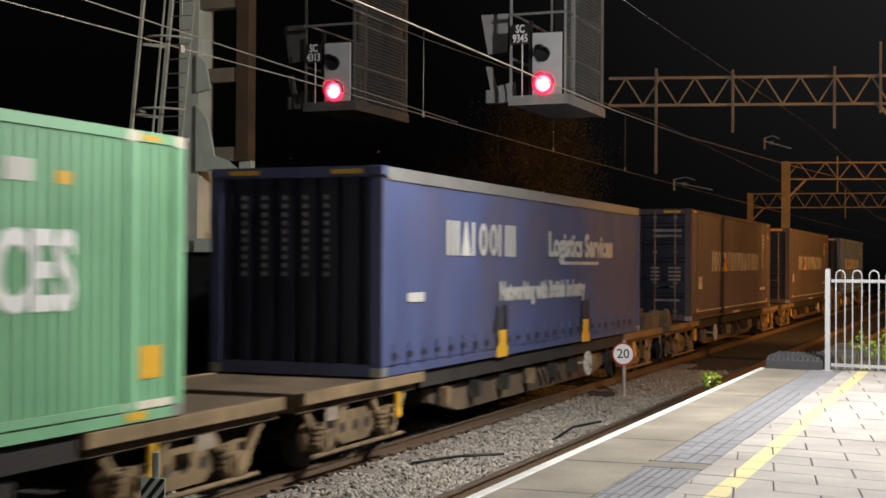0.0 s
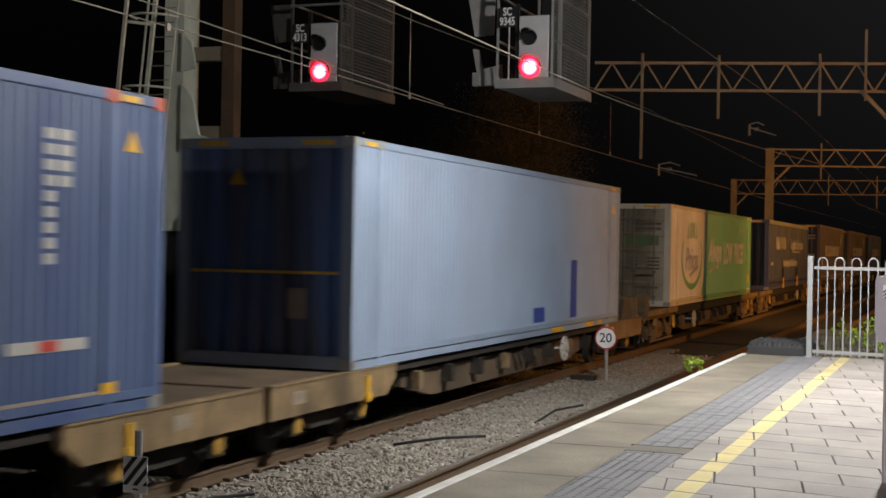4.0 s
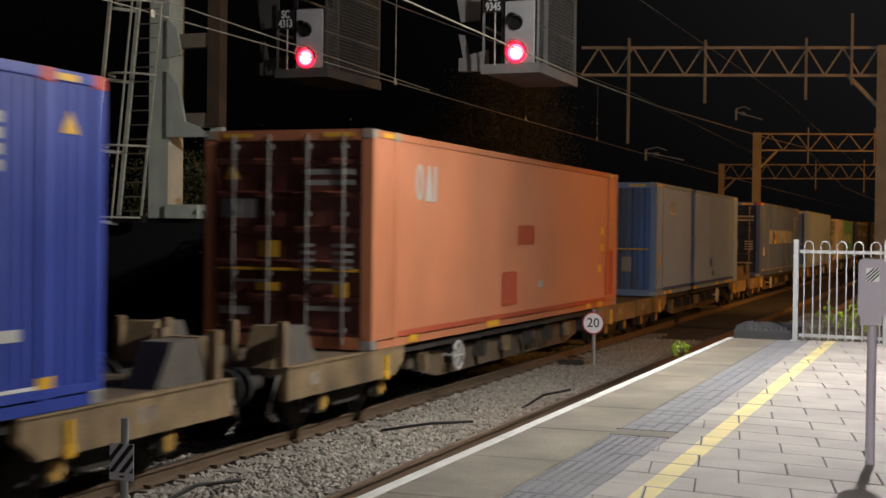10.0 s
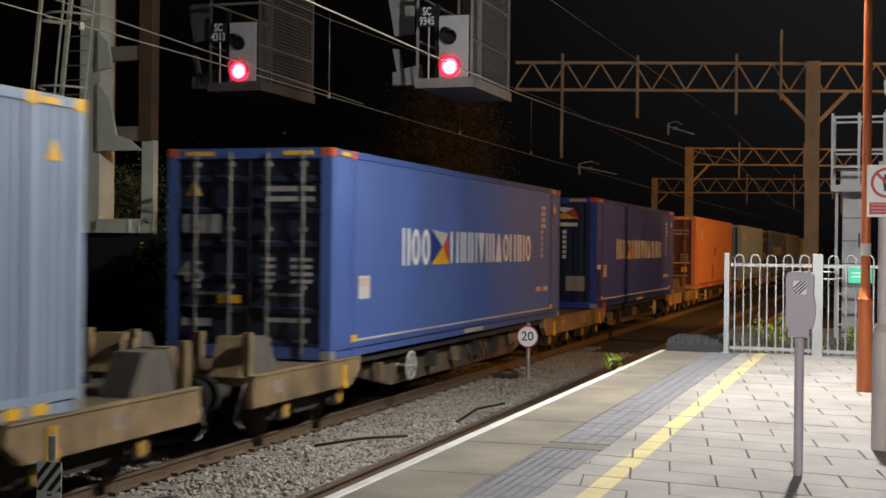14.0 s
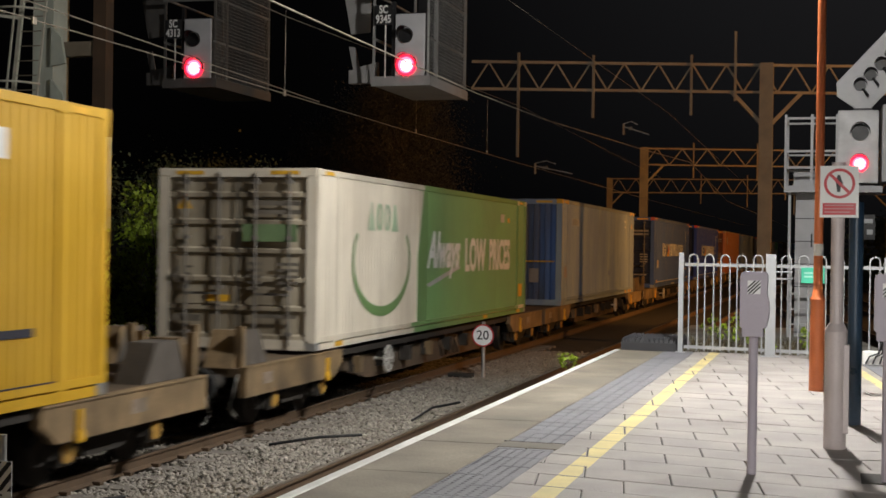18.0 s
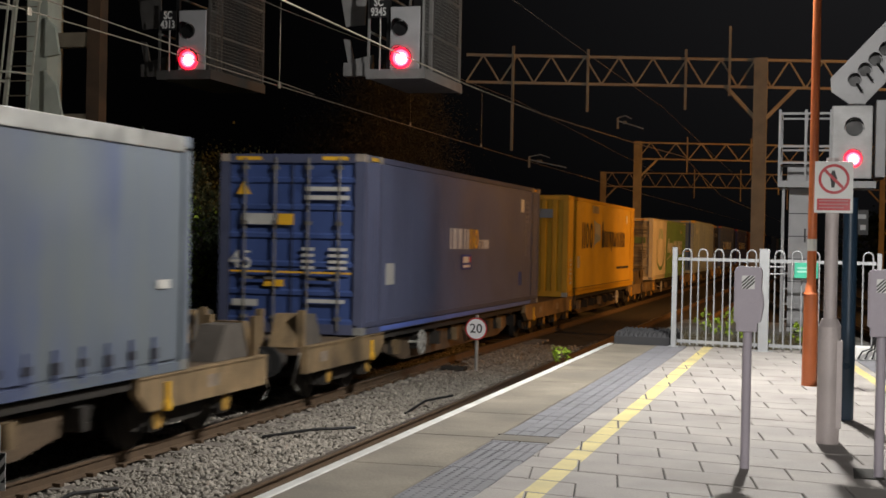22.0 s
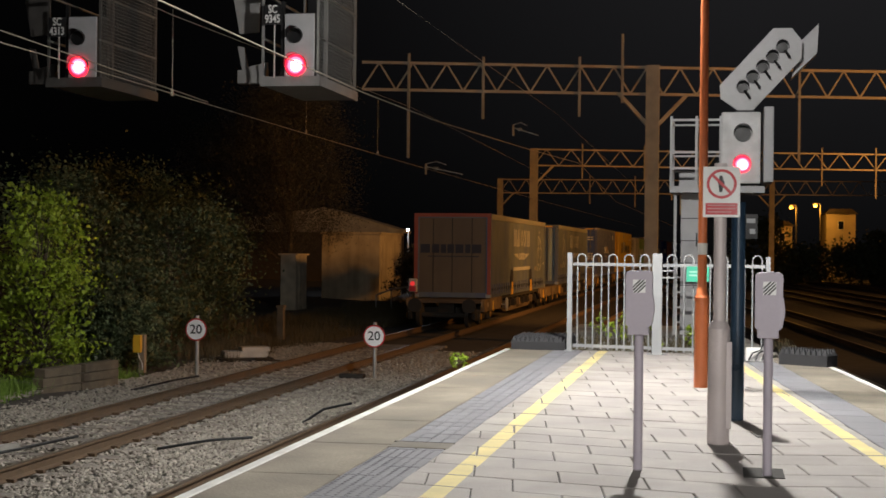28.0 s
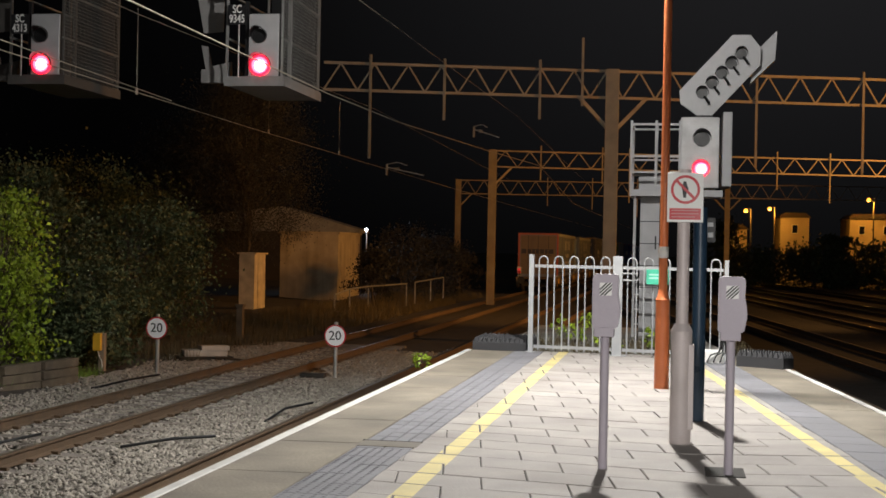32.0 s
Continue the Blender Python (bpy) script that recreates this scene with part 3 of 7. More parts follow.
def portal(label, p, q, depth, n, legs, hangers, leg_w):
    ob = thing("line_portal", label, "portal", "overhead line portals")
    part("truss", made(truss_bar, p, q, depth, n), GANTRY, ob)
    p, q = Vector(p), Vector(q)
    for t in legs:
        c = p.lerp(q, t)
        leg = part("leg", made(bm_box, c.x - leg_w / 2, c.x + leg_w / 2, c.y - leg_w / 2, c.y + leg_w / 2, -1.3, c.z + 0.05), GANTRY, ob)
        bm = bmesh.new()
        for s in ((1,) if t < 0.01 else (-1, 1)):
            e = c + (q - p).normalized() * s * 0.95 + Vector((0, 0, -depth))
            bm_beam(bm, c + Vector((0, 0, -depth - 1.0)), e, 0.1, 0.1)
        part("knee_brace", bm, GANTRY, ob)
    for t, up, down in hangers:
        c = p.lerp(q, t)
        part("dropper_post", made(bm_beam, c + Vector((0, -0.07, up)), c + Vector((0, -0.07, -down)), 0.065, 0.065), GANTRY, ob)
    return ob


G1A, G1B = (-9.6, 36.07, 6.58), (19.0, 43.7, 6.58)


def g1_t(x):
    return (x - G1A[0]) / (G1B[0] - G1A[0])


portal("sodium-lit steel lattice portal over the tracks", G1A, G1B, 0.74, 32, [g1_t(-1.84), 1.0],
       [(g1_t(-8.35), 0.25, 2.6), (g1_t(-6.38), 0.2, 1.5), (g1_t(-3.81), 0.25, 1.4), (g1_t(-2.66), 0.9, 1.0), (g1_t(2.15), 0.2, 2.6), (g1_t(5.15), 0.2, 2.7)], 0.36)
portal("second steel lattice portal further down the line", (-8.9, 66.0, 6.4), (24.0, 75.0, 6.4), 0.78, 28, [0.0, 1.0],
       [(0.07, 0.3, 1.4), (0.16, 0.3, 1.5), (0.2, 0.3, 2.4), (0.3, 0.3, 1.5), (0.42, 0.3, 1.6), (0.5, 0.3, 2.2)], 0.36)
portal("distant steel lattice portal in the dark", (-15.2, 95.0, 6.45), (16.0, 99.0, 6.45), 0.95, 26, [0.0, 0.6],
       [(0.2, 0.3, 1.7), (0.3, 0.3, 1.9), (0.4, 0.3, 2.4)], 0.36)


# ---- overhead wires ----
def wire(name, pts, r, label):
    return tagged(part(name, made(bm_tube, pts, r, 5), WIRE), label, "wire", "overhead wires")


wire("contact_wire", [(-5.6, -30, 3.85), (-5.24, 12, 3.85), (-5.27, 20, 3.85), (-5.1, 24.5, 3.85), (-4.37, 32, 3.86), (-3.8, 37.5, 3.9), (-5.2, 70, 4.0), (-4.5, 140, 4.0)], 0.0095, "thin bright contact wire over the near track")
wire("contact_wire", [(-8.7, -30, 3.9), (-8.36, 15.6, 3.9), (-8.36, 26, 3.85), (-8.36, 36.2, 3.83), (-8.9, 70, 4.0), (-8.2, 140, 4.0)], 0.008, "thin bright contact wire over the far track")
wire("messenger_wire", [(-4.7, -30, 5.1), (-4.7, 19.4, 5.18), (-4.7, 27, 5.29), (-4.7, 40, 5.5), (-4.7, 70, 5.2)], 0.005, "dark suspension wire above the near track")
wire("messenger_wire", [(-8.36, -30, 5.3), (-8.36, 20, 5.1), (-8.36, 37, 5.4), (-8.6, 70, 5.2)], 0.005, "dark suspension wire above the far track")


def registration(x, y, z, reach, label):
    """The small arm that steadies a wire under a portal's post."""
    ob = thing("registration_arm", label, "wire arm", "wire arms", at=Matrix.Translation((x, y, z)))
    part("stub", made(bm_beam, (0, 0, 0.0), (0, 0, -0.3), 0.05), GANTRY, ob)
    part("arm", made(bm_tube, [(0.0, 0, -0.08), (reach * 0.55, 0, -0.2), (reach, 0, -0.3)], 0.018, 6), GALV, ob)
    part("stay", made(bm_tube, [(0.0, 0, 0.0), (reach * 0.3, 0, 0.06), (reach * 0.55, 0, -0.03)], 0.012, 5), GALV, ob)
    for k in range(3):
        part("insulator", made(bm_disc, (reach * (0.22 + 0.05 * k), 0, -0.13), 0.05, 0, 0.02, 10), CONCRETE, ob)
    return ob


registration(-7.99, 37.0, 3.86, 1.05, "small steel wire arm hanging under the portal")
registration(-5.6, 37.3, 4.95, 0.7, "small steel wire arm with insulators")


def dropper(x, y, z0, z1, dx, label):
    ob = thing("wire_dropper", label, "wire dropper", "wire droppers", at=Matrix.Translation((x, y, z0)))
    part("strand", made(bm_tube, [(0, 0, 0), (dx, 0, z1 - z0)], 0.003, 5), WIRE, ob)
    part("clamp", made(bm_box, -0.012, 0.012, -0.04, 0.04, -0.035, 0.05, 0.006), WIRE, ob)
    return ob


for y in (13.0, 20.0, 27.0, 33.0):
    dropper(-8.36, y, 3.88, 5.2, 0.0, "thin wire dropper with a small clamp")


wire("spare_wire", [(-8.75, -30, 5.2), (-8.52, 4, 4.32), (-8.4, 14, 4.07), (-8.36, 21.5, 3.91)], 0.008, "thin bright wire converging on the contact wire")

# ---- signal gantry with two red signals ----
GY = 23.0


def signal_head(ob, x, y, z0, w, h, red_at, lamp_at):
    plate = part("backboard", made(bm_box, x, x + w, y - 0.05, y, z0, z0 + h, 0.02), SIG_GREY, ob, "grey signal backboard")
    part("upper_lens", made(bm_disc, (lamp_at[0], y - 0.07, lamp_at[1]), 0.13, 1, 0.04, 20), BLACK, plate)
    hood(plate, lamp_at[0], y - 0.09, lamp_at[1], 0.14)
    # The oversized lens and two brighter discs imitate the lamp's glare.
    part("red_lens", made(bm_disc, (red_at[0], y - 0.07, red_at[1]), 0.185, 1, 0.03, 24), RED_GLOW, plate, "lit red signal lens")
    part("lens_core", made(bm_disc, (red_at[0] + 0.01, y - 0.09, red_at[1] - 0.01), 0.1, 1, 0.02, 16), WHITE_GLOW, plate)
    part("lens_glare", made(bm_disc, (red_at[0], y - 0.08, red_at[1]), 0.145, 1, 0.02, 20), RED_BRIGHT, plate)
    hood(plate, red_at[0], y - 0.09, red_at[1], 0.195)
    return plate


def hood(parent, x, y, z, r):
    bm = bmesh.new()
    n = 12
    rows = []
    for k in range(n + 1):
        a = math.radians(-10 + 200 * k / n)
        rows.append([bm.verts.new((x + r * math.cos(a), y, z + r * math.sin(a))), bm.verts.new((x + r * math.cos(a), y - 0.22 * max(0.25, math.sin(a)), z + r * math.sin(a)))])
    for a, b in zip(rows, rows[1:]):
        bm.faces.new((a[0], a[1], b[1], b[0]))
    ob = part("hood", bm, BLACK, parent)
    so = ob.modifiers.new("thick", "SOLIDIFY")
    so.thickness = 0.008
    return ob


def hung_signal(x, z, name_top, name_low, label, edge, drop, fwd=0.0):
    """x: the cage's near lower corner on the left; z: its floor."""
    ob = thing("hanging_signal", label, "signal", "gantry signals", at=Matrix.Translation((x, GY, z)))
    w, d, h = 1.07, 2.5, 3.4
    part("floor", made(bm_box, 0, w, 0, d, 0.02, 0.07), edge, ob)
    part("toe_board", made(bm_box, 0, w, -0.03, 0, 0, 0.17), edge, ob)
    part("toe_board", made(bm_box, w, w + 0.03, -0.03, d, 0, 0.17), edge, ob)
    for px in (0.03, w - 0.03):
        for py in (0.03, d - 0.03):
            part("cage_post", made(bm_beam, (px, py, 0.05), (px, py, h), 0.04), edge, ob)
    part("cage_post", made(bm_beam, (w - 0.03, 0.5, 0.05), (w - 0.03, 0.5, h), 0.06), edge, ob)
    for zz in (0.85, 1.65, 2.45, 3.3):
        part("cage_rail", made(bm_beam, (w - 0.03, 0, zz), (w - 0.03, d, zz), 0.035), SIG_STEEL, ob)
        part("cage_rail", made(bm_beam, (0, d - 0.03, zz), (w, d - 0.03, zz), 0.035), SIG_STEEL, ob)
        part("cage_rail", made(bm_beam, (0.03, 0, zz), (0.03, d, zz), 0.035), SIG_STEEL, ob)
    part("cage_rail", made(bm_beam, (0, 0, 1.62), (w, 0, 1.62), 0.04), SIG_STEEL, ob)
    bm = bmesh.new()
    for k in range(42):
        y = 0.02 + (d - 0.04) * k / 41
        bm_beam(bm, (w - 0.005, y, 0.1), (w - 0.005, y, h), 0.005)
    for k in range(50):
        zz = 0.12 + (h - 0.15) * k / 49
        bm_beam(bm, (w - 0.003, 0.0, zz), (w - 0.003, d, zz), 0.005)
    part("mesh_side", bm, SIG_STEEL, ob, "fine wire mesh panel", "stuff")
    part("back_plate", made(bm_box, 0.1, w - 0.1, d - 0.06, d - 0.045, 0.2, h), BLACK, ob)
    part("head_case", made(bm_box, 0.45, 0.98, 0.06, 0.45, 0.2, 1.3, 0.02), BLACK, ob)
    part("hinge_rod", made(bm_tube, [(0.26, -0.03, 0.15), (0.26, -0.03, 1.2)], 0.014, 8), DULLW, ob)
    part("cable_duct", made(bm_box, 0.36, 0.42, 0.02, 0.1, 0.15, 1.5), BLACK, ob)
    signal_head(ob, 0.44, 0.02, 0.17, 0.55, 1.1, (0.66, 0.36), (0.64, 0.88))
    pl = part("number_plate", made(bm_box, 0.06 + fwd * 0.53, 0.4 + fwd * 0.53, -0.06 - fwd, -0.045 - fwd, 1.12 - drop, 1.47 - drop), BLACK, ob, "black identification plate with white characters")
    letters(name_top, 0.2, WHITE, pl, Matrix.Translation((0.23 + fwd * 0.53, -0.064 - fwd, 1.385 - drop)) @ pose(0, 0, 0, 90, 0, 0), "lettering", squeeze=0.72, bold=0.004)
    letters(name_low, 0.2, WHITE, pl, Matrix.Translation((0.23 + fwd * 0.53, -0.064 - fwd, 1.215 - drop)) @ pose(0, 0, 0, 90, 0, 0), "lettering", squeeze=0.72, bold=0.004)
    part("plate_stay", made(bm_beam, (0.2 + fwd * 0.53, -0.045 - fwd, 1.3 - drop), (0.2, 0.1, 1.3 - drop), 0.03), edge, ob)
    part("rear_screen", made(bm_prism, [(-0.72, 1.75), (-0.2, 1.75), (-0.22, 1.05), (-0.58, 1.02)], 1, 0.5, 0.54), edge, ob)
    part("rear_screen", made(bm_prism, [(-0.62, 0.8), (-0.5, 0.78), (-0.42, 0.42), (-0.05, 0.5), (-0.05, 0.35), (-0.52, 0.32)], 1, 0.5, 0.54), edge, ob)
    part("rear_ledge", made(bm_box, -0.6, -0.06, 0.46, 0.6, 0.12, 0.36), edge, ob)
    return ob


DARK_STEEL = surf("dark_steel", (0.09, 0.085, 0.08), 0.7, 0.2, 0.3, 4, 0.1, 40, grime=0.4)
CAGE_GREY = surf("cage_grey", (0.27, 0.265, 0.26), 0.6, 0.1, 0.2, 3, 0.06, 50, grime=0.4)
DULLW = surf("dull_white_paint", (0.55, 0.54, 0.5), 0.6)
# Same cage twice; the left one is coloured darker.
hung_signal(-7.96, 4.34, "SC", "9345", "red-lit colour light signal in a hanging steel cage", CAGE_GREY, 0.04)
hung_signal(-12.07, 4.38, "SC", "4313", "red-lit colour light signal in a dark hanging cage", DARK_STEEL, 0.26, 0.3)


def hoop(bm, cx, y, z, r):
    pts = [(cx + r * math.cos(a), y - r * 1.3 * math.sin(a), z) for a in (math.pi * k / 10 for k in range(11))]
    bm_tube(bm, pts, 0.022, 6)


# Leg and ladder colours are raised to stand in for missing lamplight.
LIT_LEG = surf("lit_leg_paint", (0.66, 0.7, 0.6), 0.6, 0, 0.15, 2, 0.1, 40, streak=0.2, grime=0.3, gcol=(0.35, 0.33, 0.26))
LADDER = surf("ladder_steel", (0.74, 0.72, 0.6), 0.5, 0.1, 0.2, 5, 0.08, 50, grime=0.2)
BROWN_STEEL = surf("brown_steel", (0.12, 0.075, 0.045), 0.8, 0.1, 0.3, 3, 0.15, 40, grime=0.4)


NEAR_BLACK = surf("flat_black", (0.008, 0.008, 0.008), 0.9, 0, 0.3, 3, 0.2, 20)


def signal_gantry():
    ob = thing("signal_gantry", "grey and brown framed signal gantry with a caged ladder", "gantry")
    for y in (GY + 0.1, GY + 2.4):
        for z in (7.75, 9.2):
            part("bridge_chord", made(bm_beam, (-15.0, y, z), (4.0, y, z), 0.15), SIG_STEEL, ob)
    for k in range(14):
        x = -14.5 + 1.35 * k
        part("bridge_brace", made(bm_beam, (x, GY + 0.1, 7.75), (x + 0.67, GY + 0.1, 9.2), 0.08), SIG_STEEL, ob)
    # Added black block, no known part; it fills in the darkness below the leg.
    part("leg_base", made(bm_box, -16.2, -13.2, GY + 0.15, GY + 1.2, -1.3, 1.72), NEAR_BLACK, ob, "black block standing in for darkness below the leg")
    part("leg", made(bm_box, -14.9, -14.46, GY + 0.1, GY + 0.66, 1.72, 7.7), LIT_LEG, ob, "pale grey boxed gantry leg")
    part("gusset", made(bm_prism, [(-14.46, 4.6), (-14.2, 4.3), (-14.05, 3.6), (-13.75, 3.5), (-13.5, 3.3), (-14.46, 3.3)], 1, GY + 0.02, GY + 0.1), LIT_LEG, ob)
    part("gusset", made(bm_prism, [(-14.46, 5.6), (-14.25, 5.4), (-14.15, 4.9), (-14.46, 4.85)], 1, GY + 0.02, GY + 0.1), LIT_LEG, ob)
    part("box_bracket", made(bm_box, -14.46, -13.75, GY, GY + 0.2, 1.72, 1.98), LIT_LEG, ob)
    part("post_lower", made(bm_box, -13.58, -13.33, GY + 0.2, GY + 0.38, 1.72, 3.5), LIT_LEG, ob)
    part("post_upper", made(bm_box, -13.6, -13.33, GY + 0.1, GY + 0.38, 3.5, 7.7), BROWN_STEEL, ob, "brown upper post")
    for z, m in ((1.72, LIT_LEG), (3.5, GANTRY), (5.05, GANTRY), (6.5, GANTRY)):
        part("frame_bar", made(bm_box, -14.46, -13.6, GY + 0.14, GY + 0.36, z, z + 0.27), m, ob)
    lean = 0.1
    for name, x, y, w in (("ladder_stile", -15.38, -0.2, 0.07), ("ladder_stile", -14.87, -0.2, 0.04), ("ladder_strap", -15.75, -0.62, 0.06), ("ladder_strap", -15.9, -0.4, 0.03), ("ladder_strap", -15.2, -0.7, 0.03)):
        part(name, made(bm_beam, (x, GY + y, 1.68), (x + lean * 6.3, GY + y, 7.98), w), LADDER, ob)
    for k in range(21):
        z = 1.85 + 0.28 * k
        x = -15.38 + lean * (z - 1.68)
        part("rung", made(bm_beam, (x, GY - 0.2, z), (x + 0.51, GY - 0.2, z), 0.018), GANTRY, ob)
    for k in range(5):
        z = 1.72 + 1.38 * k
        x = lean * (z - 1.68)
        part("cage_hoop", made(hoop, -15.3 + x, GY - 0.2, z, 0.47), LADDER, ob)
        part("hoop_band", made(bm_beam, (-15.9 + x, GY - 0.4, z - 0.06), (-15.38 + x, GY - 0.2, z - 0.12), 0.02, 0.06), LADDER, ob)
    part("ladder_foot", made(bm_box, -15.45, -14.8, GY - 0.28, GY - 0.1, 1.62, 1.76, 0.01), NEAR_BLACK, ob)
    return ob


signal_gantry()

# ---- the container train ----
TRACK_X, FLOOR_Z = -8.357, -0.046
CL, CW = 13.716, 2.5
FRONTS = {-2: 82.3, -1: 62.9, 0: 44.13, 1: 24.83, 2: 6.54, 3: -12.63, 4: -30.61, 5: -50.27, 6: -68.26, 7: -87.96, 8: -105.88, 9: -125.62, 10: -143.82, 11: -163.37, 12: -181.13, 13: -201.0, 14: -219.4}


def run(t):
    """How far the train has come along the line."""
    return 9.7629 * t + 0.017826 * (t - 16) ** 2


def corrugated(bm, y0, y1, z0, z1, x, depth, pitch, sign=1):
    """A pressed steel sheet in the plane x with upright folds; sign: the way it faces."""
    n = max(1, round((y1 - y0) / pitch))
    p = (y1 - y0) / n
    ys = []
    for k in range(n):
        a = y0 + k * p
        ys += [(a, 0), (a + p * 0.36, 0), (a + p * 0.5, -depth), (a + p * 0.86, -depth)]
    ys.append((y1, 0))
    prev = None
    for y, dx in ys:
        cur = (bm.verts.new((x + dx * sign, y, z0)), bm.verts.new((x + dx * sign, y, z1)))
        if prev:
            f = (prev[0], cur[0], cur[1], prev[1])
            bm.faces.new(f if sign > 0 else f[::-1])
        prev = cur


def corr_end(bm, x0, x1, z0, z1, y, depth, pitch):
    n = max(1, round((x1 - x0) / pitch))
    p = (x1 - x0) / n
    xs = []
    for k in range(n):
        a = x0 + k * p
        xs += [(a, 0), (a + p * 0.4, 0), (a + p * 0.52, depth), (a + p * 0.88, depth)]
    xs.append((x1, 0))
    prev = None
    for x, dy in xs:
        cur = (bm.verts.new((x, y + dy, z0)), bm.verts.new((x, y + dy, z1)))
        if prev:
            bm.faces.new((prev[0], cur[0], cur[1], prev[1]))
        prev = cur


def curtain(bm, y0, y1, z0, z1, x, sign):
    """A tarpaulin side: slack, with soft upright folds that deepen towards the hem."""
    n, m = 120, 6
    prev = None
    for i in range(n + 1):
        y = y0 + (y1 - y0) * i / n
        cur = []
        for j in range(m + 1):
            f = j / m
            dx = 0.012 * noise.noise((y * 1.6, f * 0.8, 3.0)) + 0.009 * math.sin(y * 7.0 + 2 * noise.noise((y, 0, 0))) * (1 - f) ** 2
            cur.append(bm.verts.new((x + sign * dx, y, z0 + (z1 - z0) * f)))
        if prev:
            for j in range(m):
                f = (prev[j], cur[j], cur[j + 1], prev[j + 1])
                bm.faces.new(f if sign > 0 else f[::-1]).smooth = True
        prev = cur


def paint(name, col, streak=0.25, grime=0.3, gcol=None, rough=0.5):
    return surf(name, col, rough, 0, 0.18, 0.9, 0.06, 60, streak=streak, grime=grime, gcol=gcol or tuple(c * 0.5 for c in col))


HW = CW / 2


def mark(ob, name, mat, y0, y1, z0, z1, lift=0.0, label=""):
    """A flat patch, plate or stripe on the side that faces the platform."""
    return part(name, made(bm_box, HW - 0.011, HW - 0.007 + lift, y0, y1, z0, z1), mat, ob, label)


def tri(ob, name, mat, pts, lift=0.0):
    return part(name, made(bm_prism, pts, 0, HW - 0.011, HW - 0.0065 + lift), mat, ob)


def ring_mark(ob, name, mat, cy, cz, ry, rz, t):
    """A flat oval ring on the side that faces the platform."""
    bm = bmesh.new()
    prev = first = None
    for k in range(20):
        a = 2 * math.pi * k / 20
        cur = [bm.verts.new((HW - 0.0065, cy + (ry - d) * math.cos(a), cz + (rz - d * 0.8) * math.sin(a))) for d in (0, t)]
        first = first or cur
        if prev:
            bm.faces.new((prev[0], cur[0], cur[1], prev[1]))
        prev = cur
    bm.faces.new((prev[0], first[0], first[1], prev[1]))
    return part(name, bm, mat, ob)


def word_blocks(ob, mat, y0, y1, z0, z1, forms, name="mark_block"):
    """A brand mark as a row of plain shapes: o ring, w wedge, v wedge on its tip, m three bars, i one bar, b two bars."""
    wide = {"o": 1.1, "w": 1.1, "v": 1.0, "m": 1.45, "i": 0.7, "b": 0.95}
    total = sum(wide[f] for f in forms)
    h = z1 - z0
    y = y0
    for f in forms:
        step = (y1 - y0) * wide[f] / total
        a, b = y + step * 0.08, y + step * 0.9
        bar = min(0.3 * (b - a), 0.22 * h)
        if f == "o":
            ring_mark(ob, name, mat, (a + b) / 2, (z0 + z1) / 2, (b - a) / 2, h / 2, bar)
        elif f == "w":
            tri(ob, name, mat, [(a, z0), (b, z0), ((a + b) / 2 + 0.08 * step, z1), ((a + b) / 2 - 0.08 * step, z1)])
        elif f == "v":
            tri(ob, name, mat, [((a + b) / 2 - 0.1 * step, z0), ((a + b) / 2 + 0.1 * step, z0), (b, z1), (a, z1)])
        elif f == "i":
            mark(ob, name, mat, a, a + bar * 1.5, z0, z1)
        else:
            n = 3 if f == "m" else 2
            for k in range(n):
                c = a + (b - a - bar) * k / (n - 1)
                mark(ob, name, mat, c, c + bar, z0, z1)
        y += step


def side_words(ob, text, size, mat, y, z, squeeze=1.0, slant=0.0, bold=0.02):
    m = Matrix.Translation((HW - 0.007, y, z)) @ pose(0, 0, 0, 90, 0, 90)
    if slant:
        m = m @ Matrix(((1, slant, 0, 0), (0, 1, 0, 0), (0, 0, 1, 0), (0, 0, 0, 1)))
    return letters(text, size, mat, ob, m, "lettering", 0.003, squeeze=squeeze, bold=bold)


def rear_mark(ob, name, mat, x0, x1, z0, z1, y=-0.012):
    return part(name, made(bm_box, x0, x1, -CL + y - 0.004, -CL + y, z0, z1), mat, ob)


def rear_words(ob, text, size, mat, x, z, y=-0.02, squeeze=1.0):
    return letters(text, size, mat, ob, Matrix.Translation((x, -CL + y, z)) @ pose(0, 0, 0, 90, 0, 0), "lettering", 0.003, squeeze=squeeze)


DOOR_SEAL = surf("door_seal", (0.02, 0.02, 0.02), 0.8)


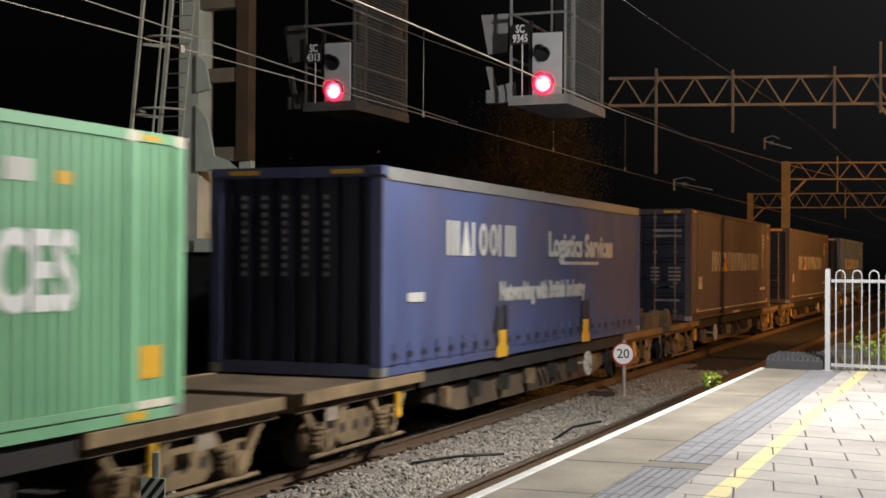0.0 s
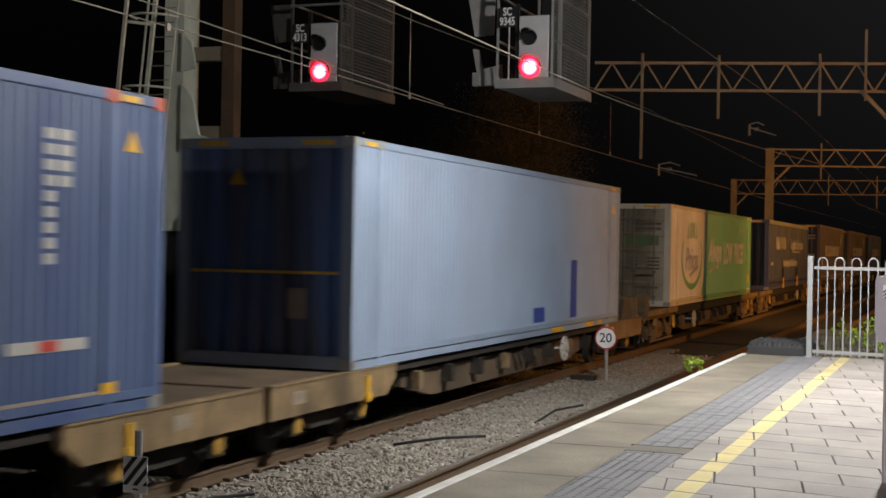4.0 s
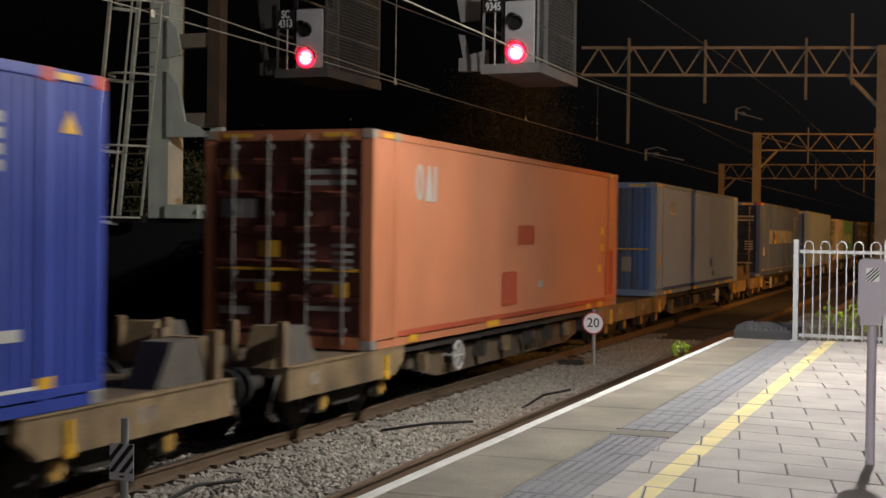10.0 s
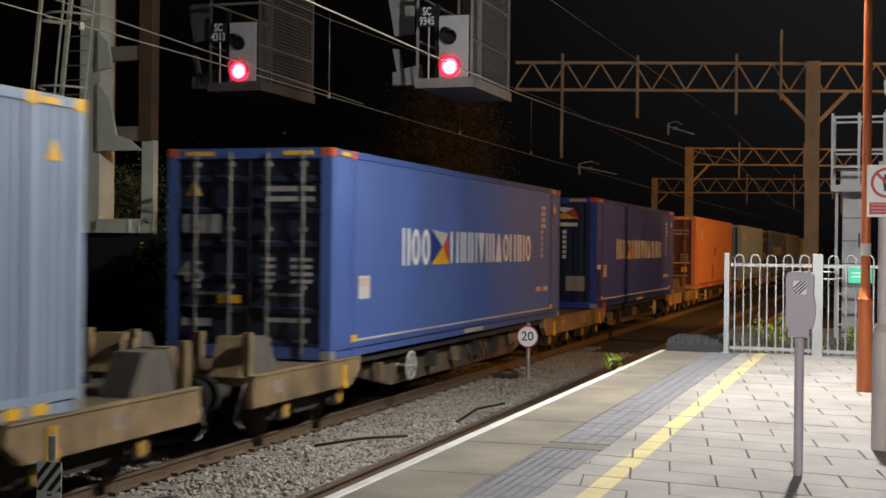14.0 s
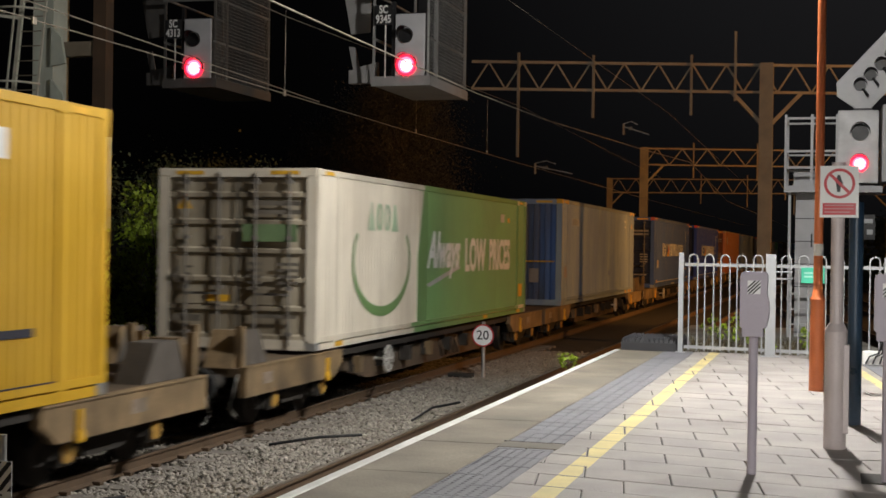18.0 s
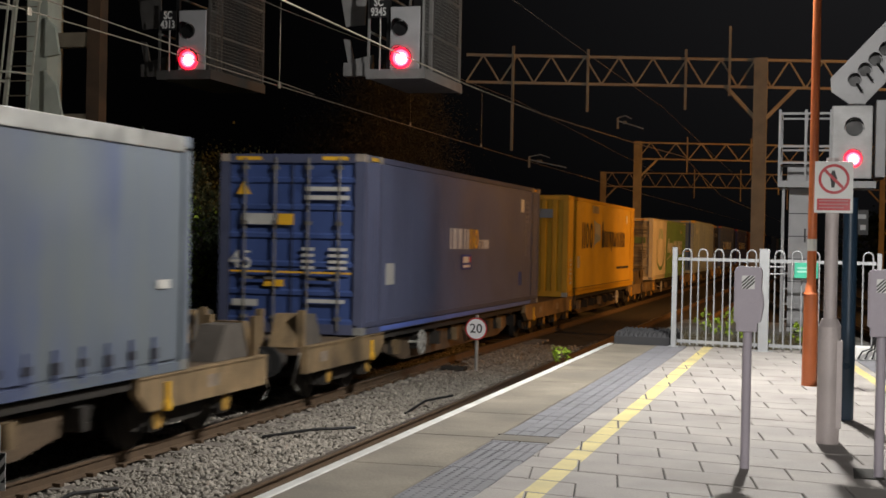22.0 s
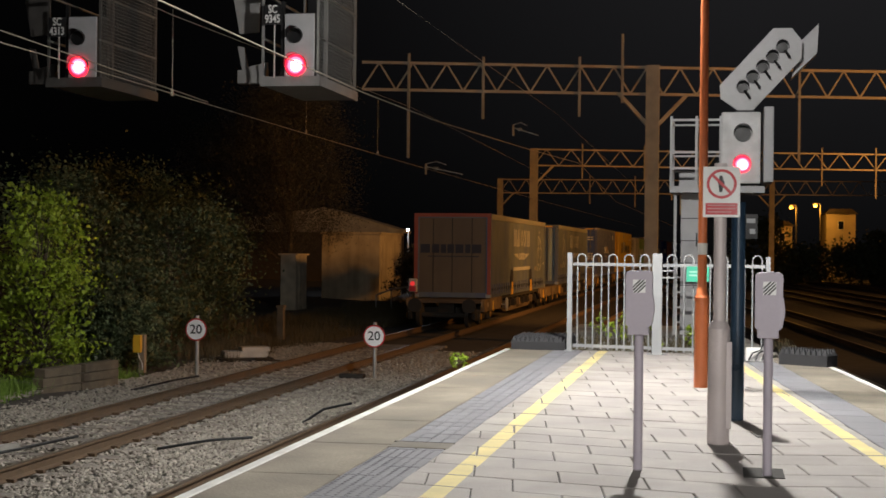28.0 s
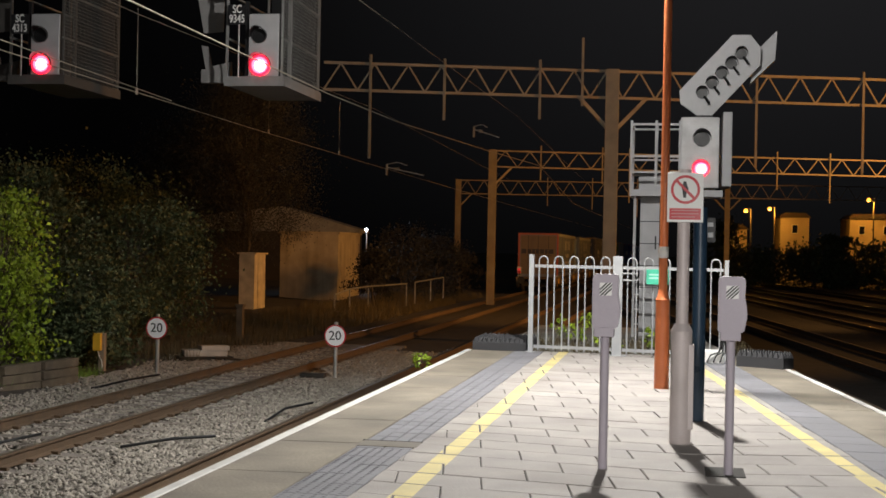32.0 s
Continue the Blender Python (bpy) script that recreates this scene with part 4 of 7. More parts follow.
def container(label, mat, side="corr", rear="door", rear_mat=None, frame_mat=None, height=2.896, posts=True, cap_mat=None, pitch=0.145, depth=0.015, side_to=-0.16, front_mat=None):
    ob = thing("container", label, "container", "containers on the train")
    ch = height
    fm, rm = frame_mat or mat, rear_mat or mat
    cm = cap_mat or fm
    for s in (1, -1):
        if side == "corr":
            bm = made(corrugated, -CL + 0.16, side_to if s > 0 else -0.16, 0.19, ch - 0.1, s * (HW - 0.012), depth, pitch, s)
        else:
            bm = made(curtain, -CL + 0.1, -0.1, 0.14, ch - 0.17, s * (HW - 0.03), s)
        part("side_panel", bm, mat, ob)
        bm = bmesh.new()
        bm_box(bm, s * (HW - 0.06) - 0.05, s * (HW - 0.06) + 0.05, -CL, 0, 0.0, 0.1)
        part("bottom_rail", bm, fm, ob)
        if side == "corr":
            part("rail_web", made(bm_box, s * (HW - 0.1) - 0.03, s * (HW - 0.1) + 0.03, -CL + 0.16, -0.16, 0.1, 0.125), DOOR_SEAL, ob)
            part("kick_rail", made(bm_box, s * (HW - 0.05) - 0.045, s * (HW - 0.05) + 0.045, -CL + 0.16, -0.16, 0.122, 0.2), fm, ob)
        top_h = 0.1 if side == "corr" else 0.18
        part("top_rail", made(bm_box, s * (HW - 0.05) - 0.05, s * (HW - 0.05) + 0.05, -CL, 0, ch - top_h, ch, 0.012), fm if side == "corr" else GALV, ob)
        for y in (-CL, -0.16):
            part("corner_post", made(bm_box, s * (HW - 0.08) - 0.08, s * (HW - 0.08) + 0.08, y, y + 0.16, 0.0, ch), front_mat if front_mat and y > -1 else fm, ob)
            for z in (0, ch - 0.12):
                part("corner_casting", made(bm_box, s * (HW - 0.08) - 0.083, s * (HW - 0.08) + 0.083, y - 0.004, y + 0.168, z - 0.003, z + 0.123, 0.01), cm if z else GALV, ob)
        if posts and side == "corr":
            for y in (-CL + 0.76, -0.9):
                part("stacking_post", made(bm_box, s * (HW - 0.05) - 0.045, s * (HW - 0.05) + 0.048, y, y + 0.15, 0.0, ch), front_mat if front_mat and y > -1 else fm, ob)
                part("post_casting", made(bm_box, s * (HW - 0.05) - 0.05, s * (HW - 0.05) + 0.054, y - 0.02, y + 0.17, ch - 0.12, ch + 0.003, 0.01), cm, ob)
                part("warning_strip", made(bm_box, s * (HW - 0.05) - 0.01, s * (HW - 0.05) + 0.054, y + 0.2 if y > -5 else y - 0.42, y + 0.5 if y > -5 else y - 0.08, ch - 0.09, ch - 0.03), YELLOW, ob)
    part("roof", made(bm_box, -HW + 0.04, HW - 0.04, -CL + 0.05, -0.05, ch - 0.06, ch - 0.02), mat, ob)
    part("floor", made(bm_box, -HW + 0.05, HW - 0.05, -CL + 0.05, -0.05, 0.06, 0.16), fm, ob)
    part("front_wall", made(bm_box, -HW + 0.1, HW - 0.1, -0.1, -0.04, 0.1, ch - 0.05), fm, ob)
    for z0, z1 in ((0, 0.16), (ch - 0.14, ch)):
        part("end_beam", made(bm_box, -HW + 0.1, HW - 0.1, -CL, -CL + 0.1, z0, z1), fm, ob)
    for x in (-0.75, 0.75):
        part("hazard_strip", made(bm_box, x - 0.22, x + 0.22, -CL - 0.006, -CL - 0.001, ch - 0.1, ch - 0.04), YELLOW, ob)
    if rear == "corr":
        part("rear_wall", made(corr_end, -HW + 0.15, HW - 0.15, 0.15, ch - 0.13, -CL + 0.015, 0.1, 0.3), rm, ob)
    elif rear == "flat":
        part("rear_wall", made(bm_box, -HW + 0.13, HW - 0.13, -CL + 0.02, -CL + 0.06, 0.15, ch - 0.13), rm, ob)
        for x in (-HW + 0.62, -0.01, HW - 0.62):
            part("door_seam", made(bm_box, x - 0.012, x + 0.012, -CL + 0.012, -CL + 0.02, 0.15, ch - 0.13), DOOR_SEAL, ob)
    else:
        for x0, x1 in ((-HW + 0.16, -0.012), (0.012, HW - 0.16)):
            bm = bmesh.new()
            zs = [0.16, 0.62, 1.08, 1.54, 2.0, 2.44, ch - 0.14]
            prof = []
            for a, b in zip(zs, zs[1:]):
                prof += [(-CL + 0.02, a), (-CL + 0.02, a + 0.06), (-CL + 0.055, a + 0.09), (-CL + 0.055, b - 0.03)]
            prof += [(-CL + 0.02, zs[-1]), (-CL + 0.09, zs[-1]), (-CL + 0.09, zs[0])]
            bm_prism(bm, prof, 0, x0, x1)
            door = part("door", bm, rm, ob)
            part("door_gasket", made(bm_box, x0 - 0.006, x0 + 0.012, -CL + 0.008, -CL + 0.02, 0.16, ch - 0.14), DOOR_SEAL, door)
            for fx in (0.27, 0.76):
                x = x0 + (x1 - x0) * fx
                part("locking_bar", made(bm_tube, [(x, -CL - 0.02, 0.06), (x, -CL - 0.02, ch - 0.06)], 0.018, 8), DIM_GRIMY, door)
                for z in (0.22, 0.95, 1.75, ch - 0.25):
                    part("bar_bracket", made(bm_box, x - 0.05, x + 0.05, -CL - 0.03, -CL + 0.02, z, z + 0.06), DIM_GRIMY, door)
                hx = (x, x + 0.38) if fx < 0.5 else (x - 0.38, x)
                part("bar_handle", made(bm_box, hx[0], hx[1], -CL - 0.05, -CL - 0.035, 0.86, 0.9), DIM_GRIMY, door)
    return ob


# paints
def pal(name, r, g, b, **kw):
    return paint(name, (r, g, b), **kw)


# Red and brown are raised in this navy to carry sodium light.
NAVY_CURTAIN = pal("navy_curtain", 0.075, 0.095, 0.21, streak=0.3, grime=0.5, gcol=(0.1, 0.085, 0.09))
GREEN = pal("leaf_green", 0.21, 0.47, 0.26, streak=0.2, grime=0.25, gcol=(0.16, 0.38, 0.18))
GREEN2 = pal("dull_green", 0.18, 0.33, 0.12, streak=0.25, grime=0.4, gcol=(0.14, 0.2, 0.08))
OFF_WHITE = pal("off_white", 0.74, 0.68, 0.56, streak=0.35, grime=0.4, gcol=(0.4, 0.33, 0.24))
SKY_BLUE = pal("sky_blue", 0.27, 0.345, 0.46, streak=0.4, grime=0.4, gcol=(0.3, 0.34, 0.43))
FADED_BLUE = pal("faded_blue", 0.036, 0.068, 0.22, streak=0.85, grime=0.5, gcol=(0.1, 0.145, 0.26))
PLAIN_BLUE = pal("plain_blue", 0.205, 0.285, 0.44, streak=0.2, grime=0.3, gcol=(0.16, 0.22, 0.48))
SALMON = pal("salmon_orange", 0.52, 0.19, 0.09, streak=0.25, grime=0.35, gcol=(0.47, 0.21, 0.12))
# Rear doors' red, darkened in the colour to carry their shade.
SHADED_RUST_RED = pal("shaded_rust_red", 0.13, 0.035, 0.022, streak=0.3, grime=0.4)
ROYAL = pal("royal_blue", 0.022, 0.05, 0.33, streak=0.12, grime=0.2)
ROYAL2 = pal("worn_royal_blue", 0.06, 0.11, 0.32, streak=0.3, grime=0.4, gcol=(0.08, 0.11, 0.24))
PALE_BLUE = pal("pale_blue", 0.36, 0.42, 0.425, streak=0.85, grime=0.7, gcol=(0.2, 0.26, 0.38))
CUSTARD = pal("custard_yellow", 0.64, 0.375, 0.02, streak=0.25, grime=0.35, gcol=(0.4, 0.24, 0.03))
SLATE_BLUE = pal("slate_blue", 0.088, 0.098, 0.165, streak=0.25, grime=0.35)
GREY_CURTAIN = pal("grey_blue_curtain", 0.095, 0.12, 0.215, streak=0.7, grime=0.75, gcol=(0.145, 0.165, 0.16))
# Rear ends coloured near black; their unlit shade is in the paint.
SHADED_END = pal("shaded_navy", 0.016, 0.02, 0.045, streak=0.4, grime=0.4)
BLUE_END = pal("blue_end", 0.09, 0.17, 0.4, streak=0.6, grime=0.5, gcol=(0.12, 0.1, 0.05))
CREAM_END = pal("cream_end", 0.38, 0.32, 0.26, streak=0.4, grime=0.5)
DULL_WHITE = pal("dull_white", 0.55, 0.54, 0.5, streak=0.3, grime=0.4)
INK = surf("dark_ink", (0.03, 0.03, 0.045), 0.6)
DEEP_BLUE = pal("deep_blue_patch", 0.05, 0.09, 0.36, streak=0.1, grime=0.2)
RED_PATCH = pal("red_patch", 0.5, 0.1, 0.05, streak=0.1, grime=0.2)
# Dark paint browned to carry sodium light; its true colour is unknown.
SODIUM_NAVY = pal("sodium_navy", 0.1, 0.075, 0.085, streak=0.3, grime=0.4)
STAINED = pal("stained_white", 0.5, 0.44, 0.33, streak=0.75, grime=0.85, gcol=(0.09, 0.07, 0.045))
FADED_INK = surf("faded_ink", (0.17, 0.15, 0.12), 0.7, grime=0.6)
DULL_GREEN = surf("rear_green", (0.14, 0.22, 0.1), 0.7, grime=0.6)
# Lock bars: grime over steel that is darkened to suit the unlit ends.
DIM_GRIMY = surf("dim_grimy_steel", (0.2, 0.185, 0.165), 0.6, 0.3, 0.4, 4, 0.1, 40, grime=0.7, gcol=(0.06, 0.045, 0.035))
# Rear lettering, dimmed in colour because the ends stand unlit.
DIM_WHITE = surf("dim_white", (0.3, 0.29, 0.28), 0.7, 0, 0.3, 6, 0.05, 40, grime=0.6)
FADED_BARS = surf("faded_lilac", (0.2, 0.21, 0.28), 0.6, grime=0.4)
PINK = surf("faded_pink", (0.55, 0.38, 0.35), 0.6)
FLAG_BLUE = surf("flag_blue", (0.02, 0.04, 0.25), 0.5)
FLAG_RED = surf("flag_red", (0.55, 0.05, 0.03), 0.5)
FLAG_YELLOW = surf("flag_yellow", (0.8, 0.45, 0.02), 0.5)
LONG_MARK = "ibbbvmwoibbo"


def flag(ob, y0, y1, z0, z1):
    cy, cz = y0 + (y1 - y0) * 0.62, z0 + (z1 - z0) * 0.5
    tri(ob, "emblem_white", DULL_WHITE, [(y0, z1), (cy, cz), (y1 - 0.05, z1 - 0.06)])
    tri(ob, "emblem_red", FLAG_RED, [(y1 - 0.05, z1 - 0.08), (cy, cz), (y1, z0)])
    tri(ob, "emblem_yellow", FLAG_YELLOW, [(y1, z0), (cy, cz), (y0, z0)])
    tri(ob, "emblem_blue", FLAG_BLUE, [(y0, z0 + 0.05), (cy - 0.04, cz), (y0, z1 - 0.05)])


def flag_side(ob, text=None, stripe=None):
    text = text or DULL_WHITE
    word_blocks(ob, text, -10.85, -9.42, 1.26, 1.85, "boo")
    flag(ob, -9.36, -8.42, 1.27, 1.85)
    word_blocks(ob, text, -8.36, -2.65, 1.28, 1.83, LONG_MARK)
    mark(ob, "pin_stripe", stripe or DULL_WHITE, -12.8, -0.95, 0.205, 0.235, 0.003)
    mark(ob, "label", DULL_WHITE, -12.67, -12.22, 0.8, 1.13)
    mark(ob, "label_head", PINK, -12.63, -12.26, 0.98, 1.1, 0.002)
    mark(ob, "text_bar", DULL_WHITE, -2.2, -1.15, 0.62, 0.72)
    mark(ob, "small_red", FLAG_RED, -1.8, -1.55, 0.625, 0.715, 0.002)
    mark(ob, "rail_plate", DULL_WHITE, -7.47, -6.3, 0.02, 0.09, 0.012)
    for y in (-12.95, -0.93):
        mark(ob, "yellow_plate", YELLOW, y, y + 0.22, 0.2, 0.3, 0.006)
    tri(ob, "warning_triangle", YELLOW, [(-0.62, 2.36), (-0.38, 2.36), (-0.5, 2.56)])
    for i in range(9):
        mark(ob, "code_bar", DULL_WHITE, -1.75, -1.62, 1.35 + 0.13 * i, 1.44 + 0.13 * i)
        if i > 4:
            mark(ob, "code_bar", DULL_WHITE, -1.55, -1.4, 1.35 + 0.13 * i, 1.44 + 0.13 * i)


def door_marks(ob, ink, brand=None, fortyfive=True):
    if fortyfive:
        rear_words(ob, "45", 0.42, ink, -0.86, 1.16, -0.02)
    for z in (2.3, 2.16):
        rear_mark(ob, "text_bar", ink, 0.25, 1.0, z, z + 0.07)
    for i in range(4):
        rear_mark(ob, "weight_bar", ink, 0.2, 0.42, 1.34 - 0.1 * i, 1.39 - 0.1 * i)
        rear_mark(ob, "weight_bar", ink, 0.66, 0.98, 1.34 - 0.1 * i, 1.39 - 0.1 * i)
    rear_mark(ob, "text_bar", ink, -1.0, -0.55, 0.42, 0.53)
    rear_mark(ob, "text_bar", ink, 0.3, 0.95, 0.5, 0.56)
    rear_mark(ob, "yellow_plate", YELLOW, -0.45, -0.1, 0.75, 0.86)
    part("warning_triangle", made(bm_prism, [(-0.95, 2.24), (-0.7, 2.24), (-0.825, 2.46)], 1, -CL - 0.016, -CL - 0.012), YELLOW, ob)
    if brand:
        rear_mark(ob, "brand_block", brand, -1.0, -0.62, 1.72, 1.98)
        rear_mark(ob, "brand_block", brand, -0.58, -0.42, 1.72, 1.98)


def corr_marks(ob):
    rear_mark(ob, "yellow_line", YELLOW, -1.05, 1.05, 1.18, 1.215, -0.0)
    rear_mark(ob, "label", CREAM_END, 0.35, 0.62, 0.62, 1.0, -0.0)
    part("warning_triangle", made(bm_prism, [(-0.5, 2.3), (-0.26, 2.3), (-0.38, 2.5)], 1, -CL - 0.004, -CL + 0.002), YELLOW, ob)


def swirl(ob, mat, y0, y1, z0, z1):
    """A worn heraldic badge as a few plain curved bands."""
    bands = [(0.5, 0.9, 0.10, 20, 300), (0.62, 0.62, 0.16, -60, 170), (0.35, 0.42, 0.2, 30, 260), (0.62, 0.28, 0.17, 200, 420), (0.4, 0.1, 0.13, -30, 200), (0.78, 0.7, 0.12, 90, 330), (0.22, 0.66, 0.12, -90, 120), (0.3, 0.78, 0.1, 40, 250), (0.72, 0.5, 0.13, -120, 60), (0.5, 0.5, 0.11, 100, 300), (0.25, 0.22, 0.12, 150, 330), (0.8, 0.12, 0.1, 20, 210), (0.55, 0.76, 0.08, -40, 160)]
    for fy, fz, r, a0, a1 in bands:
        bm = bmesh.new()
        c = (y0 + (y1 - y0) * fy, z0 + (z1 - z0) * fz)
        rr = r * (z1 - z0)
        prev = None
        for i in range(13):
            a = math.radians(a0 + (a1 - a0) * i / 12)
            w = 0.034 * math.sin(math.pi * i / 12) + 0.006
            cur = [bm.verts.new((HW - 0.0065, c[0] + (rr * q5) * math.cos(a) * 1.1, c[1] + (rr * q5) * math.sin(a))) for q5 in (1 - w / rr, 1 + w / rr)]
            if prev:
                bm.faces.new((prev[0], prev[1], cur[1], cur[0]))
            prev = cur
        bmesh.ops.recalc_face_normals(bm, faces=bm.faces)
        part("badge_band", bm, mat, ob)


SOOT = surf("soot", (0.045, 0.045, 0.055), 0.9, 0, 0.5, 5, 0.1, 30, grime=0.6, gcol=(0.1, 0.12, 0.2))


def straps(ob, mat):
    """Buckled straps along the hem of a curtain side."""
    rg = random.Random(5)
    for i in range(26):
        y = -CL + 0.4 + 0.5 * i
        part("strap", made(bm_box, HW - 0.03, HW - 0.008, y, y + 0.05, 0.05, 0.42), mat, ob)
        part("buckle", made(bm_box, HW - 0.028, HW + 0.004, y - 0.03, y + 0.09, 0.2 + rg.uniform(-0.03, 0.03), 0.3), INK, ob)
    for y in (-9.1, -4.3):
        smut = part("load_bracket", made(bm_box, HW - 0.02, HW + 0.006, y - 0.24, y + 0.24, -0.02, 0.16), YELLOW, ob, "yellow lifting bracket")
        part("bracket_plate", made(bm_box, HW - 0.02, HW + 0.01, y - 0.15, y + 0.15, 0.16, 0.42), YELLOW, smut)
        blot = [(y + 0.42 * math.cos(a) * (0.35 + 0.75 * rg.random()), 0.42 + 0.42 * math.sin(a) * (0.35 + 0.75 * rg.random())) for a in (2 * math.pi * k / 14 for k in range(14))]
        part("soot_mark", made(bm_prism, blot, 0, HW - 0.019, HW - 0.017), SOOT, smut)
        for d, w in ((-0.26, 0.1), (0.14, 0.12)):
            part("soot_mark", made(bm_prism, [(y + d, 0.1), (y + d + w, 0.1), (y + d + w * 1.3, 0.5), (y + d + w, 0.85), (y + d - w * 0.3, 0.8), (y + d - w * 0.4, 0.4)], 0, HW - 0.0105, HW - 0.0085), INK, smut)


def badge_side(ob, badge_at, mat):
    word_blocks(ob, mat, -8.85, -4.65, 1.66, 2.27, "mwiooim")
    side_words(ob, "LOGISTICS", 0.3, mat, -6.75, 1.29, 1.0)
    tri(ob, "wing_mark", mat, [(-8.8, 1.4), (-7.65, 1.4), (-7.65, 1.22)])
    tri(ob, "wing_mark", mat, [(-5.85, 1.22), (-5.85, 1.4), (-4.7, 1.4)])
    mark(ob, "text_bar", mat, -8.8, -4.65, 0.8, 0.92)
    swirl(ob, mat, badge_at, badge_at + 1.7, 0.58, 2.28)
    mark(ob, "label", CREAM_END, badge_at - 0.55, badge_at + 0.02, 0.75, 0.9)
    mark(ob, "label", DULL_WHITE, -0.75, -0.45, 0.95, 1.05)


def build_train():
    made_c = {}
    c = container("blue corrugated container far down the train", FADED_BLUE, rear="corr", rear_mat=SHADED_END)
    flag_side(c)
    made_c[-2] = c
    c = container("dull brownish corrugated container dim in the distance", SODIUM_NAVY, rear="door", rear_mat=SHADED_END)
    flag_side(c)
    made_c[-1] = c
    c = container("dull brownish container with a row of pale letter blocks", SODIUM_NAVY, rear="door", rear_mat=SHADED_END)
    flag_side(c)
    door_marks(c, DIM_WHITE, DIM_WHITE)
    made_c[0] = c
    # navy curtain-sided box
    c = container("navy curtain-sided box with white lettering and dark straps", NAVY_CURTAIN, "curtain", "corr", SHADED_END, height=2.8, posts=False)
    word_blocks(c, DULL_WHITE, -11.53, -8.42, 1.63, 2.15, "mwiooim")
    side_words(c, "Logistics Services", 0.62, DULL_WHITE, -4.5, 1.85, 1.0)
    side_words(c, "Networking with British Industry", 0.42, DULL_WHITE, -6.8, 1.04, 0.86)
    for x in (-0.75, -0.45, -0.15, 0.15, 0.45):
        for i in range(10):
            rear_mark(c, "code_bar", DIM_WHITE, x - 0.02, x + 0.03, 2.36 - 0.115 * i, 2.42 - 0.115 * i, 0.012)
    mark(c, "text_bar", DULL_WHITE, -5.9, -3.4, 1.5, 1.56)
    mark(c, "label", DULL_WHITE, -12.88, -12.3, 0.97, 1.1)
    straps(c, NAVY_CURTAIN)
    made_c[1] = c
    # supermarket boxes: white rear third, green front
    for k, g, lab in ((2, GREEN, "green and white slogan container with faint ring badge"), (10, GREEN2, "dirty white and dull green slogan container")):
        c = container(lab, OFF_WHITE, "corr", "door", STAINED, frame_mat=OFF_WHITE, pitch=0.145, depth=0.018, side_to=-8.756, front_mat=g)
        bm = made(corrugated, -8.756, -0.16, 0.19, 2.796, HW - 0.012, 0.018, 0.145, 1)
        part("green_panel", bm, g, c)
        part("green_post", made(bm_box, HW - 0.16, HW + 0.004, -0.163, 0.003, 0.12, 2.78), g, c)
        part("green_rail", made(bm_box, HW - 0.09, HW + 0.0025, -8.4, -0.1, 2.794, 2.899), g, c)
        mark(c, "green_rail", g, -9.1, -0.95, 0.125, 0.2, 0.006)
        part("green_sill", made(bm_box, HW - 0.1, HW - 0.006, -8.9, 0.0, -0.002, 0.102), g, c)
        tri(c, "green_sweep", g, [(-8.76, 0.21), (-8.76, 2.79), (-8.2, 2.79), (-8.2, 0.21)] if k == 10 else [(-9.25, 0.21), (-8.74, 0.21), (-8.74, 1.3), (-8.95, 0.7)])
        tri(c, "white_sweep", OFF_WHITE, [(-8.77, 1.5), (-8.6, 2.1), (-8.45, 2.78), (-8.77, 2.78)], 0.001)
        side_words(c, "Always", 1.02, WHITE, -7.0, 1.58, 0.74, 0.25, 0.03)
        tri(c, "underline", DULL_WHITE, [(-8.2, 0.92), (-8.05, 0.86), (-5.9, 1.22), (-6.0, 1.3)])
        side_words(c, "LOW", 1.0, WHITE, -4.72, 1.47, 0.7, 0.0, 0.03)
        side_words(c, "PRICES", 1.0, WHITE, -2.6, 1.47, 0.64, 0.0, 0.03)
        word_blocks(c, surf("faded_green", (0.42, 0.58, 0.38), 0.6, grime=0.5, gcol=(0.6, 0.56, 0.46)), -11.5, -9.9, 1.95, 2.45, "woow")
        bm = bmesh.new()
        prev = None
        for i in range(29):
            a = math.radians(150 + 240 * i / 28)
            w = 0.04 + 0.05 * max(0, -math.sin(a))
            cur = [bm.verts.new((HW - 0.0065, -10.7 + (1.45 + s * w) * math.cos(a), 1.42 + (0.92 + s * w) * math.sin(a))) for s in (-1, 1)]
            if prev:
                bm.faces.new((prev[0], prev[1], cur[1], cur[0]))
            prev = cur
        bmesh.ops.recalc_face_normals(bm, faces=bm.faces)
        part("ring_badge", bm, g, c)
        if k == 2:
            scr = surf("scribble_blue", (0.46, 0.46, 0.55), 0.6)
            side_words(c, "Price", 0.95, scr, -10.75, 1.3, 0.9, 0.2)
            tri(c, "underline", scr, [(-11.1, 0.88), (-9.7, 1.14), (-9.75, 1.06), (-11.0, 0.8)])
        mark(c, "label", DULL_WHITE, -2.55, -2.2, 2.3, 2.5)
        mark(c, "label", YELLOW, -1.9, -1.7, 2.3, 2.42)
        mark(c, "label", YELLOW, -0.7, -0.35, 0.42, 0.75)
        for y in (-12.9, -0.9, -4.0):
            mark(c, "yellow_plate", YELLOW, y, y + 0.3, 0.02, 0.1, 0.012)
        door_marks(c, FADED_INK)
        rear_mark(c, "brand_block", DULL_GREEN, 0.1, 0.95, 1.72, 2.0)
        made_c[k] = c
    # light blue box with darker patches
    c = container("light blue corrugated container with darker repair patches", SKY_BLUE, rear="corr", rear_mat=BLUE_END, cap_mat=GALV)
    mark(c, "patch", DEEP_BLUE, -3.8, -3.35, 0.24, 1.34)
    mark(c, "patch", DEEP_BLUE, -6.15, -5.47, 0.24, 0.5)
